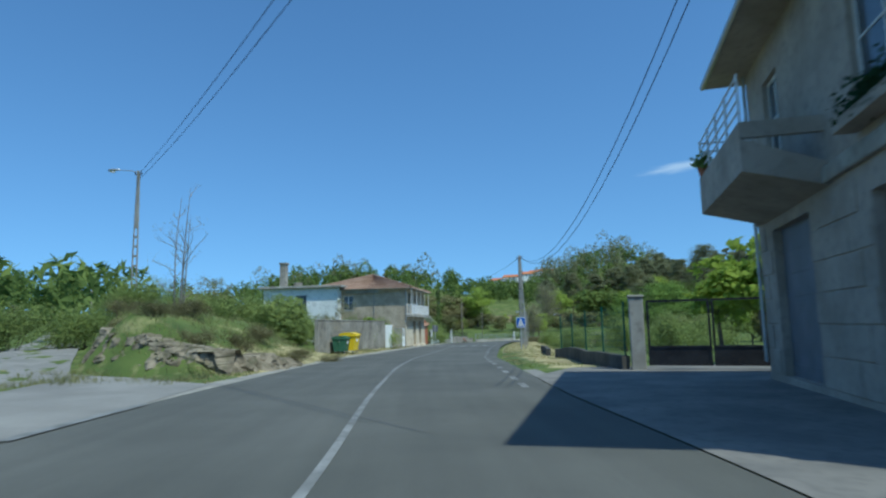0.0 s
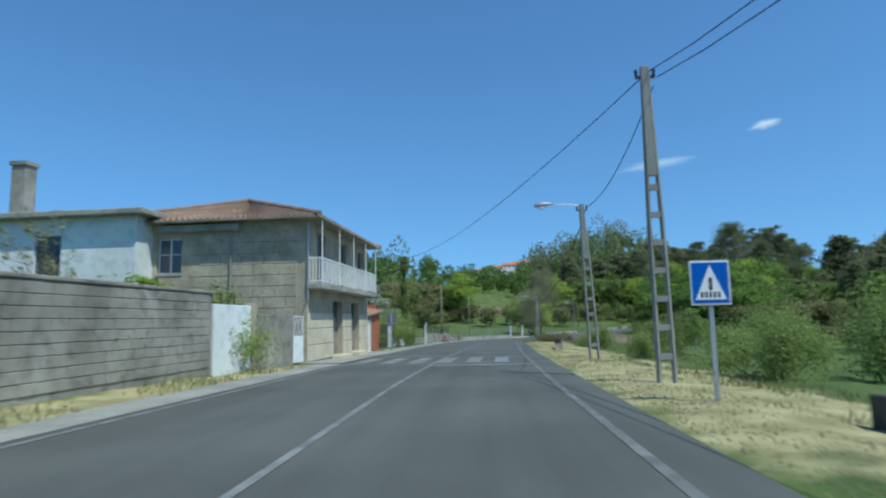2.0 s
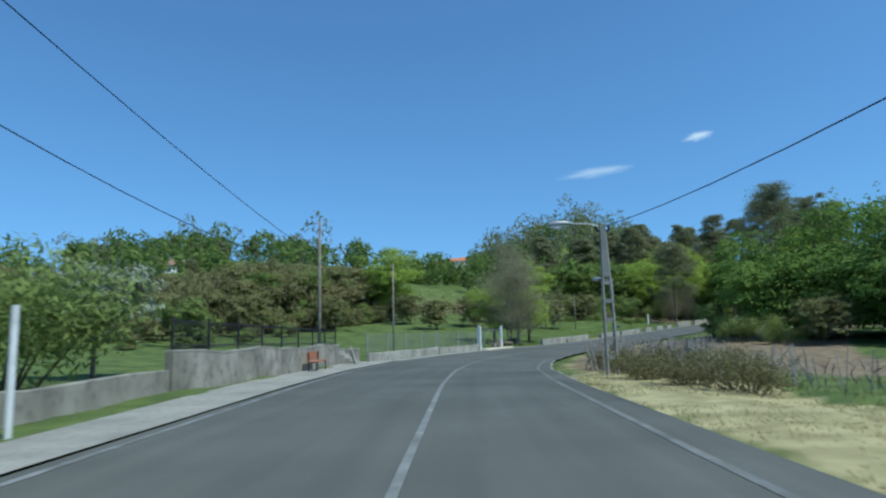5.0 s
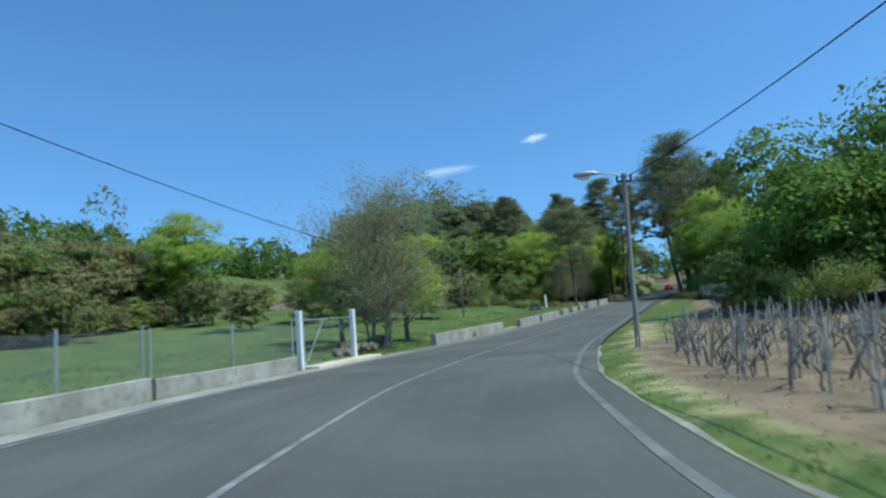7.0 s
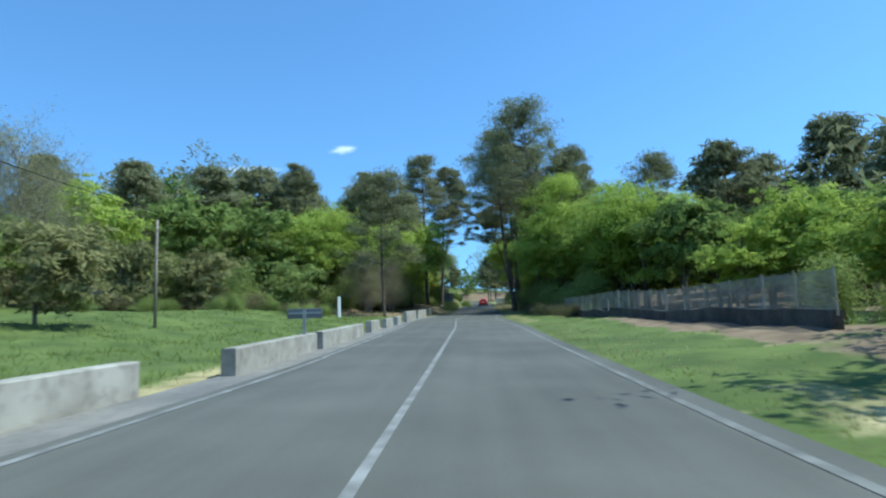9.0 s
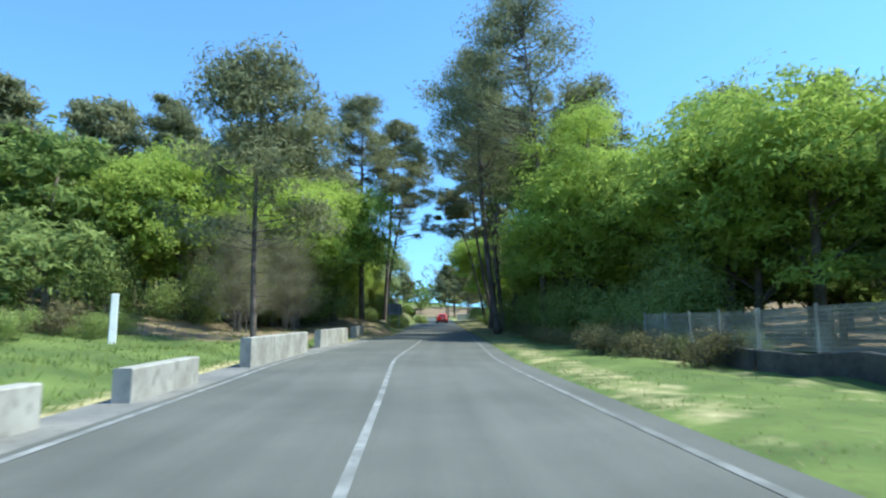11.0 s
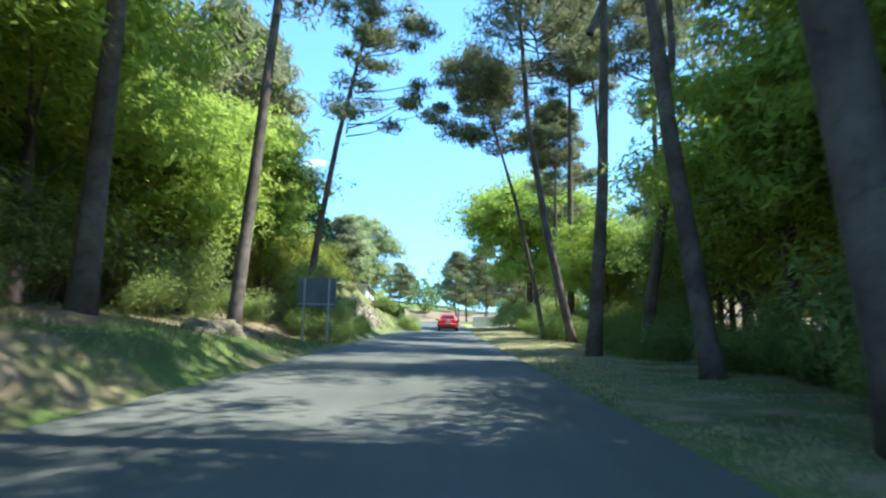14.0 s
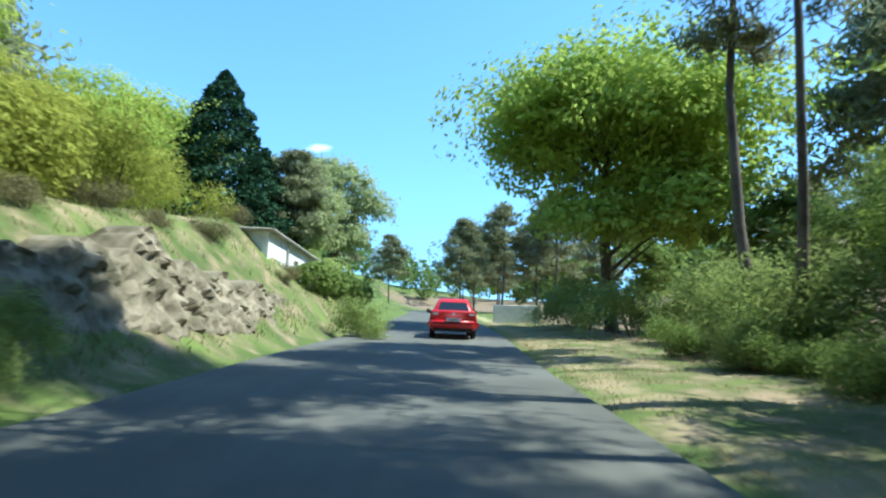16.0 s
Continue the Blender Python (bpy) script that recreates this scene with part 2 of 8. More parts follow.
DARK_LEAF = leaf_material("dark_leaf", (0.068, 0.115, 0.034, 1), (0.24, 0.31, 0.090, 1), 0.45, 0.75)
SPRING_LEAF = leaf_material("spring_leaf", (0.156, 0.240, 0.036, 1), (0.360, 0.456, 0.084, 1), 0.5)
GREY_LEAF = leaf_material("grey_twig_leaf", (0.20, 0.19, 0.10, 1), (0.38, 0.36, 0.20, 1), 0.4)
PINE_LEAF = leaf_material("pine_needles", (0.085, 0.10, 0.050, 1), (0.27, 0.275, 0.145, 1), 0.42, 0.75)
WILLOW_LEAF = leaf_material("willow_leaf", (0.065, 0.125, 0.03, 1), (0.20, 0.29, 0.07, 1), 0.35)
YELLOW_LEAF = leaf_material("broom_leaf", (0.15, 0.18, 0.03, 1), (0.36, 0.38, 0.08, 1), 0.4)
PALE_BARK = material("pale_bark", (0.20, 0.175, 0.14, 1), (0.30, 0.27, 0.22, 1), 0.5, 0.95, 0, 0.5, (0.13, 0.11, 0.09, 1), 9)
SHED_TILE = material("shed_tile", (0.30, 0.15, 0.085, 1), (0.42, 0.25, 0.17, 1), 0.5, 0.9, 0, 0.3, (0.20, 0.15, 0.11, 1), 7)
CONIFER_LEAF = leaf_material("cypress_needles", (0.014, 0.035, 0.02, 1), (0.035, 0.07, 0.035, 1), 0.15)
SHRUB_LEAF = leaf_material("shrub_leaf", (0.09, 0.13, 0.042, 1), (0.31, 0.37, 0.12, 1), 0.45, 0.75)
BROWN_LEAF = leaf_material("dry_bramble", (0.085, 0.085, 0.04, 1), (0.21, 0.19, 0.095, 1), 0.3)
OLIVE_LEAF = leaf_material("olive_scrub_leaf", (0.105, 0.12, 0.045, 1), (0.26, 0.255, 0.11, 1), 0.35)
THICKET_LEAF = leaf_material("thicket_leaf", (0.125, 0.115, 0.055, 1), (0.29, 0.265, 0.125, 1), 0.35)
POPLAR_LEAF = leaf_material("poplar_leaf", (0.14, 0.175, 0.075, 1), (0.37, 0.41, 0.19, 1), 0.45)
BLOSSOM = leaf_material("white_blossom", (0.13, 0.17, 0.08, 1), (0.36, 0.38, 0.28, 1), 0.35, 0.9)
GRASS_LEAF = leaf_material("grass_blade", (0.13, 0.18, 0.04, 1), (0.27, 0.32, 0.09, 1), 0.5)
DRY_LEAF = leaf_material("dry_grass_blade", (0.32, 0.28, 0.13, 1), (0.54, 0.47, 0.25, 1), 0.45)


# ---- mesh tools ----
class Shape:
    """Points and faces of one part."""

    def __init__(self):
        self.v, self.f = [], []

    def add(self, verts, faces):
        k = len(self.v)
        self.v += [tuple(p) for p in verts]
        self.f += [tuple(i + k for i in q) for q in faces]
        return self

    def box(self, x0, y0, z0, x1, y1, z1, m=None, bevel=0.0):
        b = bevel
        if b <= 0:
            v = [(x, y, z) for z in (z0, z1) for x, y in ((x0, y0), (x1, y0), (x1, y1), (x0, y1))]
            f = [(3, 2, 1, 0), (4, 5, 6, 7), (0, 1, 5, 4), (1, 2, 6, 5), (2, 3, 7, 6), (3, 0, 4, 7)]
        else:
            ring = lambda i, z: [(x0 + i, y0 + b, z), (x0 + b, y0 + i, z), (x1 - b, y0 + i, z), (x1 - i, y0 + b, z), (x1 - i, y1 - b, z), (x1 - b, y1 - i, z), (x0 + b, y1 - i, z), (x0 + i, y1 - b, z)]
            v = ring(b, z0) + ring(0, z0 + b) + ring(0, z1 - b) + ring(b, z1)
            f = [tuple(range(7, -1, -1)), tuple(range(24, 32))]
            f += [(8 * r + i, 8 * r + (i + 1) % 8, 8 * r + 8 + (i + 1) % 8, 8 * r + 8 + i) for r in range(3) for i in range(8)]
        return self.add([m @ Vector(p) for p in v] if m else v, f)

    def tube(self, pts, radii, n=8, cap=True):
        pts = [Vector(p) for p in pts]
        rings = []
        for i, p in enumerate(pts):
            d = (pts[min(i + 1, len(pts) - 1)] - pts[max(i - 1, 0)]).normalized()
            side = d.cross(Vector((0, 1, 0)) if abs(d.y) < 0.8 else Vector((1, 0, 0))).normalized()
            up = side.cross(d)
            rings += [p + radii[i] * (math.cos(a) * side + math.sin(a) * up) for a in (2 * math.pi * k / n for k in range(n))]
        f = [(i * n + k, i * n + (k + 1) % n, (i + 1) * n + (k + 1) % n, (i + 1) * n + k) for i in range(len(pts) - 1) for k in range(n)]
        if cap:
            f += [tuple(range(n - 1, -1, -1)), tuple((len(pts) - 1) * n + k for k in range(n))]
        return self.add(rings, f)

    def prism(self, poly, y0, y1, m=None):
        """A polygon in x and z, drawn out along y."""
        n = len(poly)
        v = [(x, y0, z) for x, z in poly] + [(x, y1, z) for x, z in poly]
        f = [tuple(range(n)), tuple(range(2 * n - 1, n - 1, -1))] + [(i, n + i, n + (i + 1) % n, (i + 1) % n) for i in range(n)]
        return self.add([m @ Vector(p) for p in v] if m else v, f)

    def mesh(self, name, mat, smooth=False):
        me = bpy.data.meshes.new(name)
        me.from_pydata(self.v, [], self.f)
        me.materials.append(mat)
        if smooth:
            me.polygons.foreach_set("use_smooth", [True] * len(me.polygons))
        me.update()
        return me


def part(name, shape, mat, parent=None, label="", smooth=False):
    ob = new(name, shape if isinstance(shape, bpy.types.Mesh) else shape.mesh(name, mat, smooth))
    if parent:
        ob.parent = parent
    return tagged(ob, label)


def thing(name, label, category, m=None, group="", kind=""):
    ob = new(name)
    if m:
        ob.matrix_world = m
    return tagged(ob, label, category, group, kind)


def cards(rng, centres, size, flat=0.0, aspect=1.6, face=None):
    """Leaf pieces: one kite-shaped quad at each centre, turned at random."""
    n = len(centres)
    a = rng.normal(size=(n, 3))
    a[:, 2] *= 1 - flat
    a /= np.linalg.norm(a, axis=1)[:, None] + 1e-9
    b = np.cross(a, rng.normal(size=(n, 3)))
    if face is not None:
        nrm = face + rng.normal(size=(n, 3)) * 0.45
        a = np.cross(nrm, a)
        a /= np.linalg.norm(a, axis=1)[:, None] + 1e-9
        b = np.cross(nrm, a)
    b /= np.linalg.norm(b, axis=1)[:, None] + 1e-9
    s = (size * rng.uniform(0.6, 1.35, n))[:, None]
    a, b = a * s * aspect * 0.5, b * s * 0.5
    quad = np.stack([centres - a, centres + b * 0.9 - a * 0.1, centres + a, centres - b + a * 0.15], 1).reshape(-1, 3)
    return quad


def mesh_quads(name, quad, mat, corners=4):
    """A mesh of loose leaf pieces; with three corners each for trees that stand far off."""
    me = bpy.data.meshes.new(name)
    if corners == 3:
        quad = quad.reshape(-1, 4, 3)[:, :3].reshape(-1, 3)
    n = len(quad) // corners
    me.vertices.add(corners * n)
    me.vertices.foreach_set("co", np.ascontiguousarray(quad, dtype=np.float32).ravel())
    me.loops.add(corners * n)
    me.loops.foreach_set("vertex_index", np.arange(corners * n, dtype=np.int32))
    me.polygons.add(n)
    me.polygons.foreach_set("loop_start", np.arange(0, corners * n, corners, dtype=np.int32))
    me.materials.append(mat)
    me.update(calc_edges=True)
    return me


# ---- the road's line: x, y, z of the centre line, width to the left and to the right edge ----
ROAD = np.array([
    (5.0, -30, 0.1, 4.2, 3.6), (0.4, -6, 0.05, 4.2, 3.6), (-2.2, 4.2, -0.04, 4.1, 3.6), (-4.3, 10.7, -0.1, 4.0, 3.7),
    (-7.0, 20.0, -0.21, 3.8, 4.1), (-9.0, 28.4, -0.34, 3.9, 4.0), (-10.2, 36.3, -0.42, 3.6, 4.0), (-11.5, 44.6, -0.5, 3.3, 4.0),
    (-12.75, 53.8, -0.64, 3.3, 4.0), (-13.75, 62.3, -0.8, 3.4, 3.9)])
ROAD = np.vstack([ROAD, np.array([
    (-14.75, 72.5, -0.97, 3.6, 3.8), (-16.3, 86, -1.28, 3.8, 3.7), (-17.5, 98.3, -1.6, 4.3, 3.7), (-18.05, 107, -1.88, 4.8, 3.8),
    (-17.8, 115, -2.04, 4.9, 4.1), (-16.0, 123.3, -2.13, 4.7, 4.1), (-13.1, 130.3, -2.15, 4.2, 3.9), (-10.15, 136.5, -2.16, 3.6, 3.75)])])
ROAD = np.vstack([ROAD, np.array([
    (-6.92, 142.5, -2.11, 3.35, 3.6), (-3.1, 149.5, -1.95, 3.0, 3.5), (1.1, 157.3, -1.79, 3.05, 3.5), (5.25, 164.9, -1.59, 3.1, 3.55),
    (9.3, 172.8, -1.47, 3.3, 3.65), (13.2, 180.5, -1.29, 3.4, 3.7), (20.7, 193.0, -1.07, 3.3, 3.8), (28.5, 206.5, -0.68, 2.4, 3.8), (39.1, 225.5, -0.02, 2.2, 3.85), (45.6, 237.4, 0.39, 2.05, 3.95), (52.8, 249.1, 0.86, 2.1, 3.8),
    (68.2, 276.4, 2.03, 2.4, 3.6), (87.5, 314, 3.28, 2.6, 3.6), (99.5, 344.5, 3.98, 2.6, 3.6)])])
RY = np.arange(-30, 345.01, 0.5)


def smoothed(col, width=15):
    v = np.interp(RY, ROAD[:, 1], ROAD[:, col])
    k = np.hanning(width + 2)[1:-1]
    pad = np.r_[2 * v[0] - v[width:0:-1], v, 2 * v[-1] - v[-2:-width - 2:-1]]
    return np.convolve(pad, k / k.sum(), "same")[width:-width]


RX, RZ, RL, RR = (smoothed(i) for i in (0, 2, 3, 4))
RT = np.stack([np.gradient(RX, RY), np.ones_like(RY)], 1)
RT /= np.linalg.norm(RT, axis=1)[:, None]
RN = np.stack([RT[:, 1], -RT[:, 0]], 1)                      # to the right


def along(y):
    """Index into the road's samples for a centre line at y."""
    return int(round((min(max(y, -30), 345) + 30) * 2))


def beside(y, d, up=0.0):
    """A point d metres to the right of the centre line at y."""
    i = along(y)
    return Vector((RX[i] + RN[i, 0] * d, RY[i] + RN[i, 1] * d, RZ[i] + up))


# heights beside the road, over the road's level: rows of y, then at 1.5, 5, 15, 40 and 120 m past the edge
LEFT_LAND = np.array([
    (-30, 0, 0.1, 0.6, 1.2, 3), (8, 0, 0.15, 0.9, 1.8, 4), (13, 0, 0.7, 1.4, 2.2, 4), (16, 0.15, 1.7, 2.1, 2.4, 4), (20, 0.4, 2.0, 2.5, 2.6, 4), (25, 0.5, 2.2, 2.7, 2.6, 4), (29, 0.5, 1.9, 2.5, 2.4, 4), (31, 0.15, 0.9, 1.8, 2.4, 4),
    (33, 0.1, 0.55, 1.6, 2.2, 4), (52, 0, 0.1, 1.0, 1.6, 3), (95, 0, 0.1, 0.4, 0.9, 3), (125, 0, 0.1, 0.3, 0.9, 3.5), (142, 0, 0.2, 0.5, 1.4, 5)])
LEFT_LAND = np.vstack([LEFT_LAND, np.array([
    (170, -0.1, 0.2, 1.2, 2.8, 8), (196, 0, 0.4, 1.4, 3, 9), (204, 0.2, 0.6, 1.5, 4, 10), (207, 0.9, 1.2, 1.8, 4, 10), (213, 0.7, 1.2, 2.0, 4, 9), (219, 0.15, 0.9, 2.0, 4, 8), (223.5, 0.0, 0.75, 2.1, 4, 8), (226, 0.1, 1.2, 2.6, 4, 8), (228, 0.6, 2.2, 3.2, 4.2, 8), (233, 0.6, 2.8, 3.5, 4.5, 7),
    (240, 0.7, 3.4, 4.2, 5, 7), (246.5, 1.4, 4.2, 4.4, 5, 7), (250, 1.3, 2.6, 3.4, 5, 7), (255, 1.1, 1.9, 3.0, 5, 7), (262, 0.3, 1.4, 3.0, 5, 7), (345, 0.3, 1, 2, 3, 6)])])
RIGHT_LAND = np.array([
    (-30, -0.12, -0.14, -0.16, -0.4, 2), (15, -0.12, -0.14, -0.16, -0.6, 2), (19, 0, -0.05, -0.2, -0.8, 2), (30, -0.05, -0.3, -1.0, -1.6, 3), (60, -0.1, -0.4, -1.0, -1.6, 3), (95, -0.05, -0.2, -0.6, -1, 4),
    (130, 0, 0.0, 0.0, 0.4, 6), (150, 0.05, 0.3, 0.5, 1, 7), (180, 0, 0.0, 0.1, 0.5, 6), (345, 0.1, 0.3, 0.4, 1, 5)])
STEPS = np.array([-0.2, 0.5, 1.5, 5, 15, 40, 120])
HILLS = ((20, 310, 44, 25), (-54, 475, 70, 26), (-110, 260, 60, 13), (190, 240, 90, 22), (-230, 90, 110, 12), (70, 420, 70, 16))


def land(x, y):
    """The ground's height, the way to the road's edge (negative on the road) and the side, for arrays x and y."""
    x, y = np.atleast_1d(np.asarray(x, float)), np.atleast_1d(np.asarray(y, float))
    z, gap, side = np.empty_like(x), np.empty_like(x), np.empty_like(x)
    px, py = RX[::3], RY[::3]
    for a in range(0, len(x), 20000):
        q = slice(a, a + 20000)
        k = ((x[q, None] - px) ** 2 + (y[q, None] - py) ** 2).argmin(1) * 3
        dx, dy = x[q] - RX[k], y[q] - RY[k]
        d, t = dx * RN[k, 0] + dy * RN[k, 1], dx * RT[k, 0] + dy * RT[k, 1]
        far = np.hypot(dx, dy)
        d = np.where(np.abs(t) > 3, np.sign(d + 1e-9) * far, d)
        key = np.clip(RY[k] + t, -30, 345)
        base = np.interp(key, RY, RZ)
        right = d > 0
        e = np.where(right, d - np.interp(key, RY, RR), -d - np.interp(key, RY, RL))
        h = np.zeros_like(e)
        for table, use in ((LEFT_LAND, ~right), (RIGHT_LAND, right)):
            cols = [np.interp(key, table[:, 0], table[:, i]) for i in range(1, 6)]
            cols = [np.full_like(e, -0.16), np.minimum(cols[0], 0) - 0.03] + cols
            v = cols[0].copy()
            for i in range(6):
                f = np.clip((e - STEPS[i]) / (STEPS[i + 1] - STEPS[i]), 0, 1)
                f = f * f * (3 - 2 * f) if i > 1 else f
                v = np.where(e > STEPS[i], cols[i] + (cols[i + 1] - cols[i]) * f, v)
            h = np.where(use, v, h)
        blend = np.clip((e - 22) / 45, 0, 1) ** 1.3
        for hx, hy, hr, hh in HILLS:
            h = h + blend * hh * np.exp(-((x[q] - hx) ** 2 + (y[q] - hy) ** 2) / (hr * hr))
        # the lane's cut and the rocky mound beside it
        off, way = (x[q] + y[q] + 2) * 0.707, (y[q] - x[q]) * 0.707
        low = np.interp(way, [8, 20, 40, 70, 100, 140], [-0.1, -0.12, 0.08, 0.45, 2.5, 4.5]) - base
        rise = np.clip((off - 1.7 - 0.25 * np.sin(x[q] * 1.7)) / 0.9, 0, 1)
        rise = rise * rise * (3 - 2 * rise) * np.clip((e - 1.0) / 1.2, 0, 1) * np.clip((y[q] - 15.0 + 0.25 * (x[q] + 12)) / 0.9, 0, 1)
        fall = np.clip((-4.4 - off) / 7, 0, 1)
        top = np.where(off > 0, np.maximum(h, 1.8 * np.clip((31 - y[q]) / 4, 0, 1) * np.clip((e - 1) / 3, 0, 1)), h)
        near = np.where(right | (way > 150), 0, np.clip(e - 0.4, 0, 1)) * np.clip((12 - off) / 2, 0, 1)
        h = h + near * (low + (top - low) * np.maximum(rise, fall) - h)
        z[q], gap[q], side[q] = base + h, e, np.where(right, 1, -1)
    rough = np.clip((gap - 0.6) / 3, 0, 1) * np.where((side > 0) & (y < 17), 0.2, 1.0)
    z += rough * (0.10 * np.sin(x * 1.1 + 0.6 * np.sin(y * 0.7)) * np.sin(y * 0.9 + 0.8 * np.sin(x * 0.5)) + 0.05 * np.sin(x * 2.9 + y * 1.7))
    return z, gap, side


def at_ground(x, y, sink=0.05):
    return Vector((x, y, float(land(x, y)[0][0]) - sink))


# ---- the ground, one sheet to the horizon ----
def graded(lo, hi, fine):
    core = np.arange(lo, hi + fine, fine)
    out = np.cumsum(fine * 1.35 ** np.arange(1, 24))
    out = out[out < 2600]
    return np.r_[lo - out[::-1], core, core[-1] + out]


def ground_material():
    m = material("ground", (0.070, 0.105, 0.024, 1), (0.145, 0.19, 0.045, 1), 1.6, 1.0, 0, 0.7, (0.075, 0.075, 0.03, 1), 5)
    n, l = m.node_tree.nodes, m.node_tree.links
    p = n["Principled BSDF"]
    last = p.inputs["Base Color"].links[0].from_socket
    geo = n.new("ShaderNodeNewGeometry")
    noise_tex = n.new("ShaderNodeTexNoise")
    noise_tex.inputs["Scale"].default_value, noise_tex.inputs["Detail"].default_value = 1.3, 6
    l.new(geo.outputs["Position"], noise_tex.inputs["Vector"])
    for name, ca, cb in (("dry", (0.28, 0.24, 0.11, 1), (0.50, 0.43, 0.22, 1)), ("soil", (0.16, 0.115, 0.07, 1), (0.28, 0.21, 0.13, 1))):
        attr = n.new("ShaderNodeAttribute")
        attr.attribute_name = name
        ramp = n.new("ShaderNodeValToRGB")
        ramp.color_ramp.elements[0].color, ramp.color_ramp.elements[1].color = ca, cb
        ramp.color_ramp.elements[0].position, ramp.color_ramp.elements[1].position = 0.35, 0.7
        l.new(noise_tex.outputs["Fac"], ramp.inputs["Fac"])
        edge = n.new("ShaderNodeMath")
        edge.operation = "ADD"
        l.new(attr.outputs["Fac"], edge.inputs[0])
        l.new(noise_tex.outputs["Fac"], edge.inputs[1])
        cut = n.new("ShaderNodeMapRange")
        cut.inputs["From Min"].default_value, cut.inputs["From Max"].default_value = 0.85, 1.2
        l.new(edge.outputs[0], cut.inputs["Value"])
        mix = n.new("ShaderNodeMix")
        mix.data_type = "RGBA"
        l.new(cut.outputs["Result"], mix.inputs[0])
        l.new(last, mix.inputs[6])
        l.new(ramp.outputs["Color"], mix.inputs[7])
        last = mix.outputs[2]
    l.new(last, p.inputs["Base Color"])
    return m


def strip(y, gap, rows):
    """How far a place lies inside the rows (y from, y to, metres past the edge from, to)."""
    v = np.zeros_like(y)
    for y0, y1, g0, g1 in rows:
        a = np.clip((y - y0) / 4, 0, 1) * np.clip((y1 - y) / 4, 0, 1)
        b = np.clip((gap - g0) / 0.8 + 0.5, 0, 1) * np.clip((g1 - gap) / 1.2 + 0.5, 0, 1)
        v = np.maximum(v, a * b)
    return v


def build_ground():
    gx, gy = graded(-75, 120, 0.75), graded(-32, 300, 0.75)
    xx, yy = np.meshgrid(gx, gy)
    x, y = xx.ravel(), yy.ravel()
    z, gap, side = land(x, y)
    w, h = len(gx), len(gy)
    i = (np.arange(h - 1)[:, None] * w + np.arange(w - 1)).ravel()
    faces = np.stack([i, i + 1, i + w + 1, i + w], 1)
    me = bpy.data.meshes.new("ground")
    me.vertices.add(len(x))
    me.vertices.foreach_set("co", np.stack([x, y, z], 1).astype(np.float32).ravel())
    me.loops.add(faces.size)
    me.loops.foreach_set("vertex_index", faces.astype(np.int32).ravel())
    me.polygons.add(len(faces))
    me.polygons.foreach_set("loop_start", np.arange(0, faces.size, 4, dtype=np.int32))
    me.polygons.foreach_set("use_smooth", np.ones(len(faces), dtype=bool))
    right, left = side > 0, side < 0
    dry = np.where(right, strip(y, gap, [(12, 40, 1.2, 3.6), (36, 106, 0.2, 4.6), (100, 146, 1.0, 1.9), (225, 330, 0.5, 1.2)]),
                   strip(y, gap, [(14, 60, 0.1, 2.2), (140, 200, 0.2, 1.6), (196, 204, 0.5, 8)]))
    # right verge past 200: little straw, partly to darken it for tree shade
    dry = np.maximum(dry, np.where(left, 0.30 * strip(y, gap, [(8, 40, 2.0, 26)]) + 0.30 * strip(y, gap, [(203, 216, 0.0, 9), (225, 262, 0.0, 9)]) + np.maximum(0.08 * strip(y, gap, [(118, 200, 3, 40)]), 0.3 * strip(y, gap, [(90, 260, 36, 150)])), np.maximum(0.44 * strip(y, gap, [(100, 146, 0.0, 6)]), np.maximum(np.maximum(0.2 * strip(y, gap, [(126, 182, 0.2, 6)]), 0.34 * strip(y, gap, [(200, 330, 0.2, 6)])), np.maximum(0.38 * strip(y, gap, [(126, 143, 1.5, 2.6), (140, 180, 3.2, 5.2)]), 0.47 * strip(y, gap, [(165, 202, 0.1, 2.0)]))))))
    soil = np.where(right, strip(y, gap, [(103, 132, 1.0, 16), (126, 143, 2.4, 16), (138, 148, 3.4, 16), (144, 166, 3.8, 8), (186, 400, 5, 70), (150, 190, 12, 60)]), strip(y, gap, [(190, 205, 3, 12), (200, 236, 2.5, 60)]))
    # right verge past 196: bare earth, its amount also standing in for tree shade
    soil = np.maximum(soil, np.where(left, np.maximum(np.maximum(0.6 * strip(y, gap, [(198, 214, 0.0, 9), (210, 228, 0.0, 1.0)]), 0.45 * strip(y, gap, [(224, 262, 0.0, 9)])), 0.35 * strip(y, gap, [(110, 240, 38, 140)])), 0.52 * strip(y, gap, [(196, 266, 0.0, 9)])))
    for name, v in (("dry", dry), ("soil", soil)):
        me.attributes.new(name, "FLOAT", "POINT").data.foreach_set("value", v.astype(np.float32))
    me.materials.append(ground_material())
    me.update(calc_edges=True)
    tagged(new("ground", me), "grass and bare earth sloping away beside the road", "ground", kind="structure")


build_ground()


def ribbon(name, y0, y1, left, right, up, mat, label, category, step=1, kind="structure", fall=0.0):
    """A flat band along the road between two ways from the centre line (numbers or functions of the sample)."""
    s = Shape()
    idx = list(range(along(y0), along(y1) + 1, step))
    cols = []
    for i in idx:
        a, b = (v(i) if callable(v) else v for v in (left, right))
        cols += [(RX[i] + RN[i, 0] * d, RY[i] + RN[i, 1] * d, RZ[i] + up - fall * k) for k, d in enumerate((a, b))]
    s.add(cols, [(2 * k, 2 * k + 1, 2 * k + 3, 2 * k + 2) for k in range(len(idx) - 1)])
    return tagged(part(name, s, mat), label, category, kind=kind)




